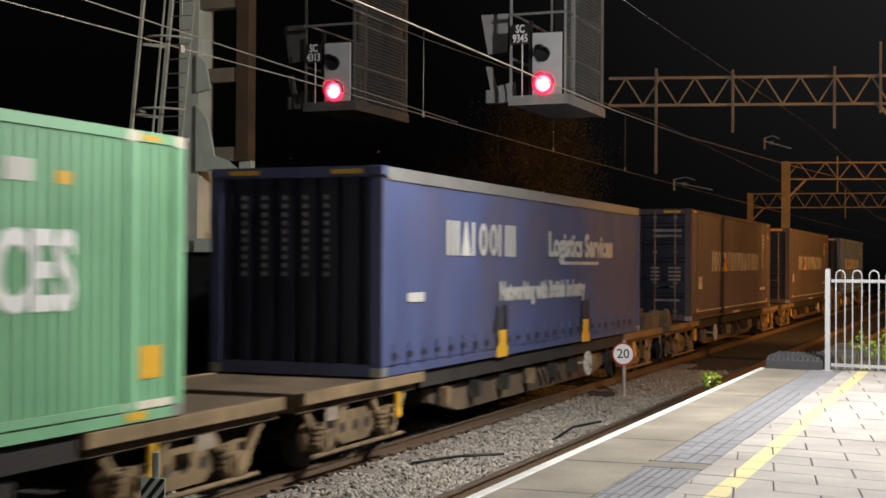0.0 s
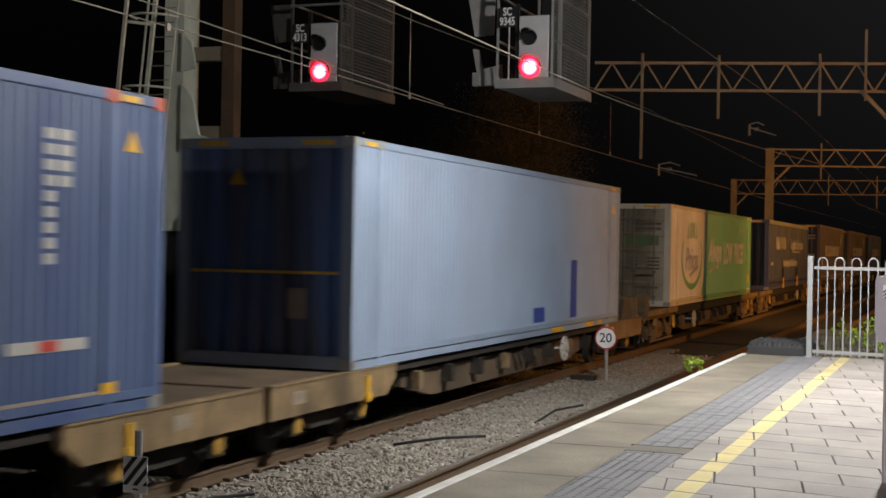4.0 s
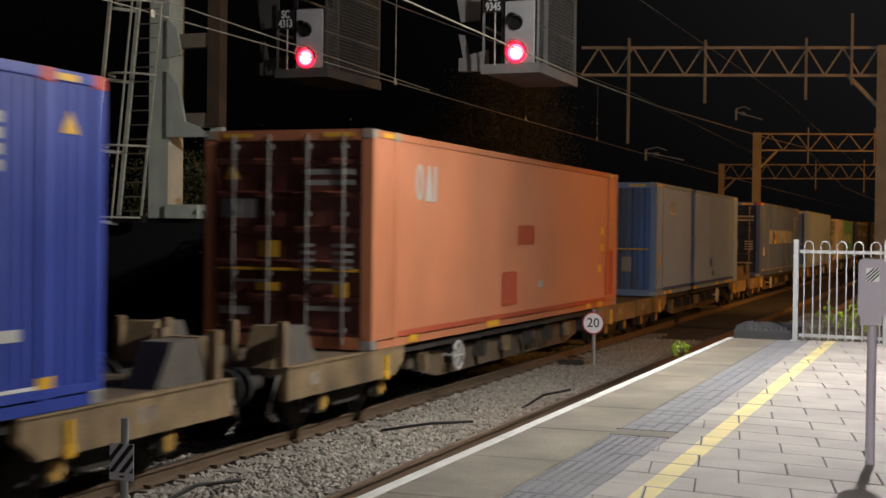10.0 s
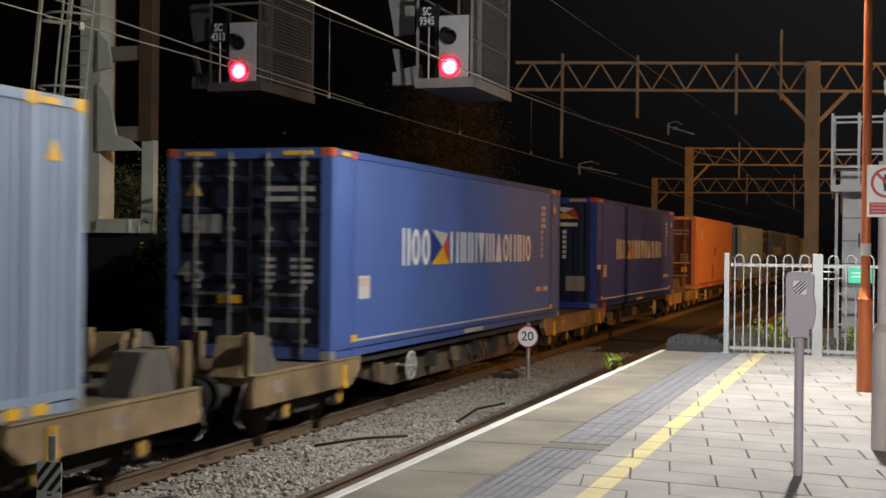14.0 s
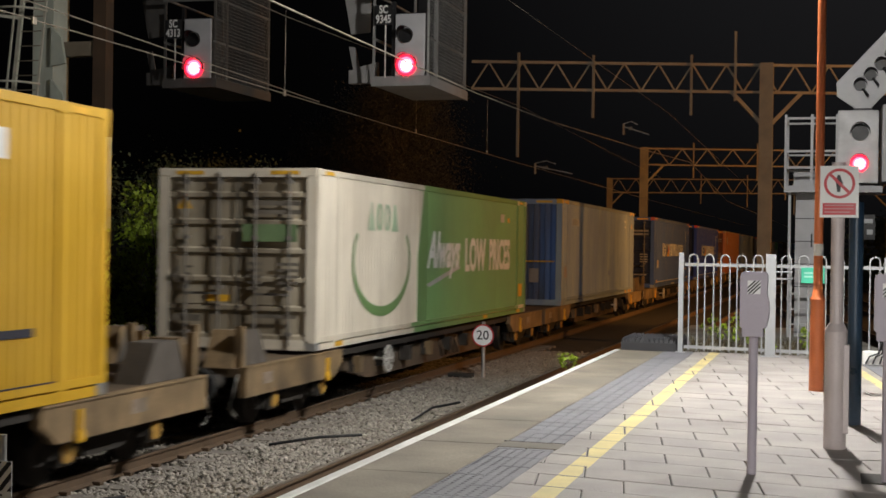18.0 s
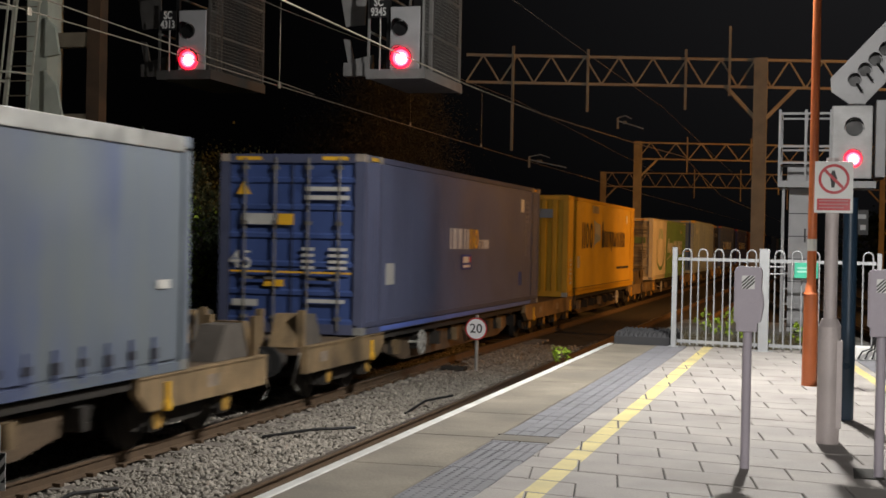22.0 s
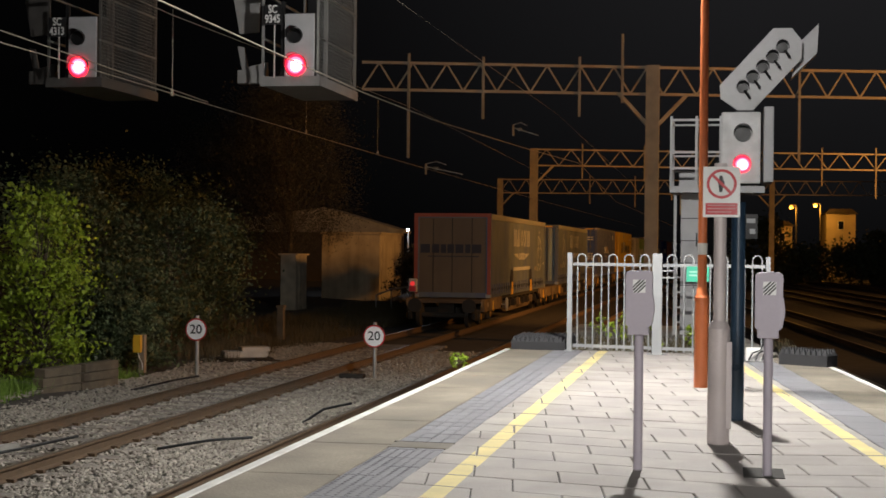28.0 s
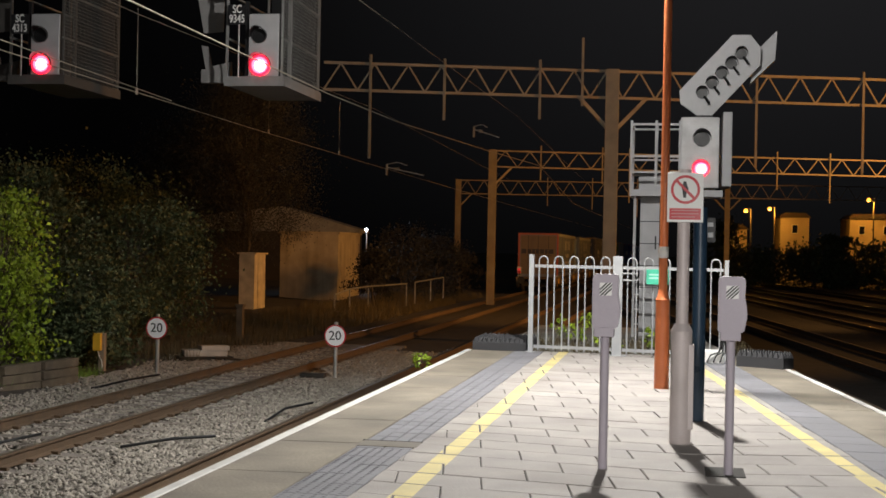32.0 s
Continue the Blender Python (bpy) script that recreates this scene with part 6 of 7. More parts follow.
# ---- platform end: junction signal, panels, cabinet, plants ----
def junction_signal():
    y = 26.0
    ob = thing("junction_signal", "post signal with a red light and slanted route indicator", "signal", at=Matrix.Translation((0, y, 0)))
    col = part("column", made(bm_box, -0.7, -0.34, 0.1, 0.45, -0.9, 2.62), SIG_GREY, ob, "grey cabinet column in stacked panels")
    for k in range(7):
        part("panel_seam", made(bm_box, -0.705, -0.335, 0.094, 0.1, -0.4 + 0.42 * k, -0.385 + 0.42 * k), BLACK, col)
    part("vent_slot", made(bm_box, -0.42, -0.39, 0.09, 0.1, 1.6, 1.85), BLACK, col)
    plat = part("staging", made(bm_box, -0.9, 0.82, -0.25, 0.9, 2.6, 2.72), SIG_GREY, ob)
    for px in (-0.88, -0.42, 0.02):
        for py in (-0.22, 0.85):
            part("guard_post", made(bm_beam, (px, py, 2.7), (px, py, 4.02), 0.045), SIG_GREY, ob)
    for z in (3.05, 3.35, 3.95):
        part("guard_rail", made(bm_beam, (-0.88, -0.22, z), (0.02, -0.22, z), 0.04), SIG_GREY, ob)
        part("guard_rail", made(bm_beam, (-0.88, 0.85, z), (0.02, 0.85, z), 0.035), SIG_GREY, ob)
        part("guard_rail", made(bm_beam, (-0.88, -0.22, z), (-0.88, 0.85, z), 0.035), SIG_GREY, ob)
    part("tool_box", made(bm_box, -0.75, -0.1, 0.3, 0.7, 2.72, 3.0, 0.02), SIG_GREY, ob)
    head = part("head", made(bm_box, 0.03, 0.74, -0.3, -0.2, 2.76, 4.08, 0.03), surf("signal_front", (0.6, 0.6, 0.6), 0.5, grime=0.2), ob, "pale grey signal head")
    part("head_case", made(bm_box, 0.06, 0.71, -0.2, 0.3, 2.76, 4.05, 0.02), BLACK, ob)
    part("upper_lens", made(bm_disc, (0.42, -0.31, 3.68), 0.15, 1, 0.03, 24), BLACK, head)
    hood(head, 0.42, -0.33, 3.68, 0.165)
    # Brighter discs on this lens imitate its glare as well.
    part("red_lens", made(bm_disc, (0.41, -0.31, 3.12), 0.155, 1, 0.03, 24), RED_GLOW, head, "lit red signal lens")
    part("lens_core", made(bm_disc, (0.42, -0.33, 3.11), 0.085, 1, 0.02, 16), WHITE_GLOW, head)
    part("lens_glare", made(bm_disc, (0.415, -0.32, 3.115), 0.12, 1, 0.02, 20), RED_BRIGHT, head)
    hood(head, 0.41, -0.33, 3.12, 0.16)
    side = part("side_box", made(bm_box, 0.8, 0.98, -0.1, 0.9, 2.8, 4.2, 0.02), SIG_GREY, ob)
    octa = [(-0.01, 4.59), (0.01, 4.35), (0.32, 4.13), (0.6, 4.13), (1.46, 5.06), (1.47, 5.39), (1.28, 5.63), (0.95, 5.63)]
    board = part("route_board", made(bm_prism, octa, 1, -0.16, -0.1), SIG_GREY, ob, "slanted octagonal route indicator board")
    for k in range(5):
        cx, cz = 0.41 + 0.705 * k / 4, 4.54 + 0.73 * k / 4
        part("route_lens", made(bm_disc, (cx, -0.17, cz), 0.105, 1, 0.02, 18), BLACK, board)
        hood(board, cx, -0.18, cz, 0.115)
        part("lens_stay", made(bm_beam, (cx + 0.04, -0.22, cz - 0.06), (cx + 0.13, -0.3, cz - 0.2), 0.035), BLACK, board)
    part("neck", made(bm_box, 0.3, 0.62, -0.14, 0.1, 4.05, 4.16), BLACK, ob)
    part("route_case", made(bm_prism, [(1.3, 4.75), (1.75, 5.2), (1.78, 5.75), (1.45, 5.42)], 1, 0.1, 0.6), SIG_GREY, ob)
    part("ladder_side", made(bm_beam, (-0.8, -0.1, -0.3), (-0.8, -0.1, 2.6), 0.05), SIG_GREY, ob)
    part("ladder_side", made(bm_beam, (-0.28, -0.1, -0.3), (-0.28, -0.1, 1.2), 0.05), SIG_GREY, ob)
    for k in range(5):
        part("rung", made(bm_beam, (-0.8, -0.1, -0.1 + 0.28 * k), (-0.28, -0.1, -0.1 + 0.28 * k), 0.035), SIG_GREY, ob)
    pl = part("number_plate", made(bm_box, 0.46, 0.7, -0.28, -0.26, 1.75, 2.2), BLACK, ob)
    part("plate_bar", made(bm_box, 0.5, 0.66, -0.285, -0.28, 2.04, 2.12), FENCE_WHITE, pl)
    part("plate_bar", made(bm_box, 0.56, 0.66, -0.285, -0.28, 1.84, 1.93), FENCE_WHITE, pl)
    return ob


junction_signal()


def trespass_panel(p, q, h, label, deep=1.3):
    """A row of toothed rubber blocks."""
    p, q = Vector((*p, 0)), Vector((*q, 0))
    d = q - p
    ob = thing("trespass_panel", label, "rubber panel", "platform end panels", at=Matrix.Translation(p) @ pose(0, 0, 0, 0, 0, math.degrees(math.atan2(d.y, d.x))))
    L = d.length
    part("base", made(bm_box, 0, L, 0, deep, 0.0, h * 0.6), RUBBER, ob)
    bm = bmesh.new()
    nx, ny = int(L / 0.07), max(4, int(deep / 0.09))
    for i in range(nx):
        for j in range(ny):
            x, y = L * (i + 0.5) / nx, deep * (j + 0.5) / ny
            vs = [bm.verts.new((x + a * 0.034, y + b * 0.042, h * 0.6)) for a, b in ((-1, -1), (1, -1), (1, 1), (-1, 1))]
            t = bm.verts.new((x, y, h))
            for k in range(4):
                bm.faces.new((vs[k], vs[(k + 1) % 4], t))
    part("teeth", bm, RUBBER, ob, kind="stuff")
    return ob


RUBBER = surf("black_rubber", (0.035, 0.035, 0.038), 0.8, 0, 0.3, 6, 0.2, 40)
trespass_panel((-3.05, 20.42), (-2.2, 20.42), 0.2, "dark toothed rubber panel beside the fence")
trespass_panel((0.82, 18.93), (1.42, 18.57), 0.24, "dark toothed rubber panel at the gate side", 0.3)

ob = thing("gate_notice", "small green notice on the gate", "notice", at=Matrix.Translation((-0.28, 19.93, 1.18)))
part("board", made(bm_box, -0.16, 0.16, -0.03, -0.022, -0.11, 0.11, 0.004), surf("green_vinyl", (0.05, 0.42, 0.27), 0.5), ob)
for k in range(2):
    part("text_bar", made(bm_box, -0.12, 0.08, -0.032, -0.0305, 0.02 - 0.05 * k, 0.045 - 0.05 * k), surf("pale_green", (0.3, 0.6, 0.5), 0.5), ob)
part("white_mark", made(bm_box, 0.03, 0.1, -0.032, -0.0305, -0.09, -0.06), WHITE, ob)

ob = thing("gate_latch", "pale steel latch box on the gate", "latch", at=Matrix.Translation((-0.7, 20.0, 1.12)))
part("latch_bar", made(bm_tube, [(-0.08, -0.02, 0.1), (0.13, -0.02, 0.1), (0.13, -0.02, 0), (-0.08, -0.02, 0)], 0.014, 6), FENCE_WHITE, ob)

ob = thing("cable_box", "white plastic box with dark cables at the fence foot", "box", at=Matrix.Translation((0.53, 19.32, 0)))
part("body", made(bm_box, -0.14, 0.14, -0.08, 0.08, 0, 0.19, 0.02), WHITE, ob)
for k in range(3):
    part("cable", made(bm_tube, [(-0.1 + 0.09 * k, -0.1, 0.02), (-0.05 + 0.08 * k, -0.12, 0.12), (0.06 + 0.05 * k, -0.1, 0.16), (0.14, -0.06, 0.4)], 0.012, 6), BLACK, ob)

ob = thing("post_footing", "dark square footing round the leaning post", "footing", at=Matrix.Translation((0.37, 9.55, 0)))
part("plate", made(bm_box, -0.17, 0.1, -0.2, 0.2, -0.0, 0.008), JOINT, ob)
ob = thing("drain_cover", "dark steel grating set in the tactile strip", "drain cover", at=Matrix.Translation((-2.2, 10.25, 0)))
part("grating", made(bm_box, -0.22, 0.24, -0.18, 0.12, -0.01, 0.004), surf("cover_stone", (0.2, 0.18, 0.15), 0.9, grime=0.6), ob)
part("gap", made(bm_box, -0.24, 0.24, 0.12, 0.135, 0.0, 0.006), BLACK, ob)


# ---- plants ----
LEAF = surf("green_leaf", (0.33, 0.47, 0.03), 0.55, 0, 0.7, 3, 0, 1, piece=0.8)
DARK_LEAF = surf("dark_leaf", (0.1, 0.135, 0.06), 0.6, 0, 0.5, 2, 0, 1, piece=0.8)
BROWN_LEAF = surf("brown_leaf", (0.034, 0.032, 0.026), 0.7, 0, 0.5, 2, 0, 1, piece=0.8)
DRY_GRASS = surf("dry_grass", (0.12, 0.095, 0.045), 0.8, 0, 0.5, 2, 0, 1, piece=0.8)
GRASS = surf("green_grass", (0.2, 0.33, 0.04), 0.7, 0, 0.5, 2, 0, 1, piece=0.7)
BARK = surf("bark", (0.1, 0.08, 0.06), 0.9, 0, 0.4, 8, 0.5, 30)


def quad_cloud(name, centres, sizes, rg, tilt=1.0, ratio=0.6):
    """Small leaf-shaped blades at the given places, as one mesh."""
    n = len(centres)
    a = rg.normal(size=(n, 3))
    a[:, 2] *= tilt
    a /= np.linalg.norm(a, axis=1)[:, None]
    b = np.cross(a, rg.normal(size=(n, 3)))
    b /= np.linalg.norm(b, axis=1)[:, None]
    s = np.asarray(sizes)[:, None]
    c = np.asarray(centres)
    v = np.stack([c - a * s, c + b * s * ratio, c + a * s, c - b * s * ratio], 1).reshape(-1, 3)
    me = bpy.data.meshes.new(name)
    me.vertices.add(4 * n)
    me.vertices.foreach_set("co", v.ravel())
    me.loops.add(4 * n)
    me.loops.foreach_set("vertex_index", np.arange(4 * n))
    me.polygons.add(n)
    me.polygons.foreach_set("loop_start", np.arange(n) * 4)
    me.polygons.foreach_set("loop_total", np.full(n, 4))
    me.update()
    return me


def shrub(name, label, base, height, spread, clumps, per, leaf, mat, seed, trunk_r=0.05, low=0.1):
    """A trunk that forks into limbs, each ending in loose clumps of leaves."""
    rg = np.random.default_rng(seed)
    ob = thing(name, label, "tree" if height > 4 else "bush", "trackside plants", at=Matrix.Translation(base))
    pts, sizes = [], []
    bm = bmesh.new()
    bm_tube(bm, [(0, 0, -0.2), (rg.normal() * 0.1, rg.normal() * 0.1, height * 0.4), (rg.normal() * 0.2 * spread, rg.normal() * 0.2, height * 0.85)], trunk_r, 7, trunk_r * 0.25)
    limbs = bmesh.new()
    for k in range(clumps):
        f = low + (1 - low) * rg.random() ** 0.8
        ang = rg.random() * 2 * math.pi
        reach = spread * (0.35 + 0.75 * rg.random()) * math.sqrt(max(0.05, 1 - (f - 0.35) ** 2 * 1.7))
        c = np.array([math.cos(ang) * reach, math.sin(ang) * reach * 0.8, height * f])
        start = (0, 0, height * f * 0.55)
        mid = (c[0] * 0.5, c[1] * 0.5, height * f * 0.85)
        bm_tube(limbs, [start, mid, tuple(c)], min(0.012, trunk_r * 0.3), 4, 0.003, caps=False)
        r = spread * (0.09 + 0.17 * rg.random())
        m = int(per * (0.5 + rg.random()))
        d = rg.normal(size=(m, 3)) * np.array([r, r, r * 0.8])
        pts.append(c + d)
        sizes.append(leaf * (0.5 + rg.random(m)))
    part("trunk" if height > 1 else "stem", bm, BARK, ob)
    part("twig_mass", limbs, BARK, ob, kind="stuff")
    part("crown", quad_cloud("crown", np.concatenate(pts), np.concatenate(sizes), rg), mat, ob)
    return ob


def spray(name, label, area, n, height, mat, seed, fz=ground_z, lean=0.25, width=0.008):
    """Blades of grass over a rectangle, as one object."""
    rg = np.random.default_rng(seed)
    x = rg.uniform(area[0], area[1], n)
    y = rg.uniform(area[2], area[3], n)
    keep = np.array([noise.noise((a * 0.9, b * 0.5, 5.0)) > -0.25 for a, b in zip(x, y)])
    x, y = x[keep], y[keep]
    n = len(x)
    z = np.array([fz(a, b) for a, b in zip(x, y)]) - 0.03
    h = height * (0.4 + 0.9 * rg.random(n))
    ang = rg.uniform(0, 2 * math.pi, n)
    dx, dy = np.cos(ang) * h * lean * rg.random(n) * 2, np.sin(ang) * h * lean * rg.random(n) * 2
    w = width * (0.6 + rg.random(n))
    px, py = -np.sin(ang) * w, np.cos(ang) * w
    v = np.stack([np.stack([x - px, y - py, z], 1), np.stack([x + px, y + py, z], 1), np.stack([x + dx, y + dy, z + h], 1)], 1).reshape(-1, 3)
    me = bpy.data.meshes.new(name)
    me.from_pydata(v.tolist(), [], np.arange(3 * n).reshape(-1, 3).tolist())
    return tagged(part(name, me, mat), label, "grass", kind="stuff")


shrub("sapling", "bright green leafy sapling beside the gantry leg", (-12.1, 22.9, -1.1), 3.5, 0.85, 120, 40, 0.045, LEAF, 1, 0.035, 0.04)
shrub("sapling", "slender green sapling among the bushes", (-13.0, 25.0, -1.1), 3.3, 0.95, 60, 50, 0.042, LEAF, 2, 0.03, 0.05)
for i, (bx, by, hh, sp, mt) in enumerate(((-14.6, 29.0, 4.2, 1.7, DARK_LEAF), (-13.2, 31.5, 3.9, 1.6, DARK_LEAF), (-13.9, 34.5, 3.6, 1.5, DARK_LEAF), (-15.2, 33.5, 4.6, 1.9, DARK_LEAF), (-15.9, 38.5, 3.9, 1.5, DARK_LEAF), (-16.5, 27.0, 4.0, 1.8, DARK_LEAF), (-12.9, 28.2, 2.4, 1.1, DARK_LEAF), (-12.3, 26.9, 1.4, 0.8, DARK_LEAF))):
    shrub("bush", "dark tangled trackside bush", (bx, by, -1.1), hh, sp, 100, 130, 0.04, mt, 10 + i, 0.05, 0.03)
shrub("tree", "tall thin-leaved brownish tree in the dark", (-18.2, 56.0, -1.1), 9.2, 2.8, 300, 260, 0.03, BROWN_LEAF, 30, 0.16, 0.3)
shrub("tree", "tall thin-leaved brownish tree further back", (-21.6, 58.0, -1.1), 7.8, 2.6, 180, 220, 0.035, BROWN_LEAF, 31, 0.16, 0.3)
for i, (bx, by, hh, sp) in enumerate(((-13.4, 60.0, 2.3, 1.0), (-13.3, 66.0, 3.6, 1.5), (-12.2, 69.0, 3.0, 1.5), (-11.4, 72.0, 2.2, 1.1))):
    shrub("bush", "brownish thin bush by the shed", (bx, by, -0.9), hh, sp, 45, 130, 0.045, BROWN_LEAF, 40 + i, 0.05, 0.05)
shrub("weed", "small leafy weed growing at the platform edge", (-3.28, 17.5, -0.25), 0.36, 0.15, 11, 14, 0.028, LEAF, 60, 0.008, 0.4)
for i, (wx, wy, hh) in enumerate(((-1.75, 21.3, 0.55), (-1.3, 21.6, 0.6), (-0.95, 21.2, 0.4), (-1.55, 22.2, 0.5), (-0.35, 21.4, 0.35))):
    shrub("weed", "green weed growing behind the fence", (wx, wy, -0.02), hh, 0.18, 9, 14, 0.03, LEAF, 70 + i, 0.006, 0.2)
spray("grass", "bright green grass beside the ballast", (-14.5, -11.3, 16.5, 21.8), 14000, 0.26, GRASS, 81)
spray("grass", "green grass round the trackside posts", (-13.0, -11.3, 23.5, 27.5), 4500, 0.25, GRASS, 82)
spray("dry_grass", "dry brown grass on the bank", (-14.5, -10.6, 29.0, 76.0), 30000, 0.36, DRY_GRASS, 83, width=0.009)
spray("dry_grass", "dry grass behind the platform fence", (-2.9, 1.2, 20.6, 24.0), 2600, 0.14, DRY_GRASS, 84, fz=lambda x, y: -0.02, width=0.006)


# ---- trackside things ----
def yellow_phone(x, y):
    ob = thing("trackside_phone", "yellow trackside telephone box on a wooden post", "telephone", at=Matrix.Translation((x, y, -1.1)))
    part("post", made(bm_box, -0.06, 0.06, -0.06, 0.06, 0, 0.78, 0.008), surf("old_timber", (0.26, 0.2, 0.14), 0.9, grime=0.5), ob)
    part("case", made(bm_box, -0.15, 0.02, -0.16, -0.06, 0.42, 0.78, 0.02), YELLOW, ob)
    part("cord", made(bm_tube, [(-0.06, -0.1, 0.42), (-0.02, -0.1, 0.3), (0.02, -0.08, 0.22), (0.03, -0.05, 0.05)], 0.012, 6), WHITE, ob)
    return ob


yellow_phone(-11.55, 26.2)
TIMBER = surf("sleeper_timber", (0.16, 0.125, 0.085), 0.9, 0, 0.4, 3, 0.4, 25, grime=0.6)
ob = thing("timber_wall", "stacked old timber sleepers holding back the bank", "timber wall", at=Matrix.Translation((-11.3, 21.6, -1.12)) @ pose(0, 0, 0, 0, 0, 82))
for r in range(3):
    for c in range(2):
        part("timber", made(bm_box, -0.1 + 1.2 * c + 0.05 * r, 1.07 + 1.2 * c, 0.0, 0.22, 0.165 * r, 0.165 * r + 0.155, 0.012), TIMBER, ob)
ob = thing("point_machine", "pale weathered point machine box beside the rail", "point machine", at=Matrix.Translation((-10.65, 29.8, -1.12)) @ pose(0, 0, 0, 0, 0, -58))
PALE_CASE = surf("pale_case", (0.5, 0.47, 0.42), 0.7, grime=0.5)
part("foot", made(bm_box, -0.3, 0.3, -0.62, 0.62, 0.0, 0.09, 0.02), WAGON_DARK, ob)
part("case", made(bm_box, -0.22, 0.22, -0.5, 0.5, 0.09, 0.24, 0.03), PALE_CASE, ob)
part("lid", made(bm_prism, [(-0.25, 0.235), (0.25, 0.235), (0.2, 0.33), (-0.2, 0.33)], 1, -0.1, 0.54), PALE_CASE, ob)
part("drive_rod", made(bm_tube, [(0.3, 0.2, 0.08), (1.3, 0.9, 0.06)], 0.025, 8), RAIL_RUST, ob)
ob = thing("timber_post", "short weathered timber post on the bank", "post", at=Matrix.Translation((-12.15, 37.0, -1.12)))
part("post", made(bm_box, -0.09, 0.09, -0.09, 0.09, 0, 0.95, 0.012), TIMBER, ob)
part("post_cap", made(bm_box, -0.12, 0.12, -0.12, 0.12, 0.9, 0.98, 0.01), TIMBER, ob)
for pts in ([(-6.45, 9.9), (-6.7, 10.6), (-6.85, 11.5), (-6.8, 12.3)], [(-6.0, 19.4), (-5.95, 20.3), (-5.7, 21.0)], [(-7.0, 16.4), (-6.4, 16.6), (-5.9, 16.9)], [(-10.3, 22.9), (-9.9, 23.8), (-9.7, 24.6)], [(-8.9, 14.4), (-8.3, 15.5), (-8.1, 16.4)]):
    zs = [-1.12, -1.02, -1.0, -1.08]
    tagged(part("cable", made(bm_tube, [(p[0], p[1], zs[i % 4] + 0.03) for i, p in enumerate(pts)], 0.02, 6), BLACK), "black cable lying on the ballast", "cable", "cables on the ballast")
ob = thing("cable_trunking", "short dark length of trunking lying in the track", "trunking", at=Matrix.Translation((-8.75, 15.5, -1.06)) @ pose(0, 0, 0, 0, 0, 62))
part("trough", made(bm_box, -0.3, 0.3, -0.06, 0.06, 0, 0.07), CONCRETE, ob)
ob = thing("ground_frame", "low dark treadle by the far rail", "treadle", at=Matrix.Translation((-7.05, 26.4, -1.1)))
part("base", made(bm_box, -0.35, 0.15, -0.12, 0.1, 0, 0.09, 0.02), WAGON_DARK, ob)


def cabin(label, x0, x1, y0, y1, z0, z1, mat, roof):
    ob = thing("cabin", label, "cabin", "trackside cabins")
    for nm, box in (("wall", (x0, x1, y0, y0 + 0.1)), ("wall", (x0, x1, y1 - 0.1, y1)), ("wall", (x0, x0 + 0.1, y0 + 0.1, y1 - 0.1)), ("wall", (x1 - 0.1, x1, y0 + 0.1, y1 - 0.1))):
        part(nm, made(bm_box, box[0], box[1], box[2], box[3], z0, z1), mat, ob)
    part("roof", made(bm_box, x0 - 0.08, x1 + 0.08, y0 - 0.08, y1 + 0.08, z1, z1 + roof), mat, ob)
    part("door", made(bm_box, x1, x1 + 0.03, y0 + 0.4, y0 + 1.3, z0, z1 - 0.35), mat, ob)
    return ob


ROOF = surf("roof_dark", (0.06, 0.05, 0.05), 0.9, 0, 0.3, 2, 0.3, 10)
SHED = surf("shed_paint", (0.46, 0.39, 0.28), 0.8, 0, 0.25, 1.5, 0.1, 40, streak=0.3, grime=0.4)
cabin("brown steel storage cabin lit by sodium light", -18.4, -15.6, 62.0, 66.5, -1.2, 2.15, SHED, 0.1)
cabin("small pale equipment cabinet on the bank", -16.4, -15.8, 49.8, 51.2, -1.2, 1.2, surf("cabinet_paint", (0.55, 0.48, 0.36), 0.7, grime=0.3), 0.06)


def handrail(pts, label):
    ob = thing("handrail", label, "handrail", "bank handrails")
    part("rail", made(bm_tube, pts, 0.035, 7), GALV, ob)
    for p in pts:
        part("post", made(bm_beam, (p[0], p[1], p[2]), (p[0], p[1], p[2] - 1.0), 0.05), GALV, ob)
    return ob


handrail([(-13.2, 52.0, -0.35), (-12.95, 53.5, -0.15), (-12.75, 56.0, -0.1), (-11.9, 60.0, -0.05)], "pale tubular handrail on the dry bank")
handrail([(-11.7, 61.0, 0.0), (-11.3, 62.8, 0.1), (-10.95, 64.3, 0.18)], "pale tubular handrail further along the bank")
ob = thing("warehouse", "low pale warehouse roof in the dark distance", "building")
part("wall", made(bm_box, -36, -22.6, 95, 97, -1.4, 2.6), ROOF, ob)
part("roof", made(bm_prism, [(-36.5, 2.6), (-22.2, 2.6), (-22.2, 2.8), (-28, 4.4), (-36.5, 3.4)], 1, 94.5, 97.5), surf("pale_sheeting", (0.4, 0.4, 0.4), 0.7, grime=0.4), ob)

# Yard rails and ballast are coloured near black to imitate an unlit yard.
YARD_RAIL = surf("unlit_rail", (0.012, 0.01, 0.008), 0.6, 0.3, 0.3, 5, 0.2, 40)
YARD = surf("unlit_ballast", (0.008, 0.0075, 0.007), 0.8, 0, 0.5, 3, 0.6, 25)
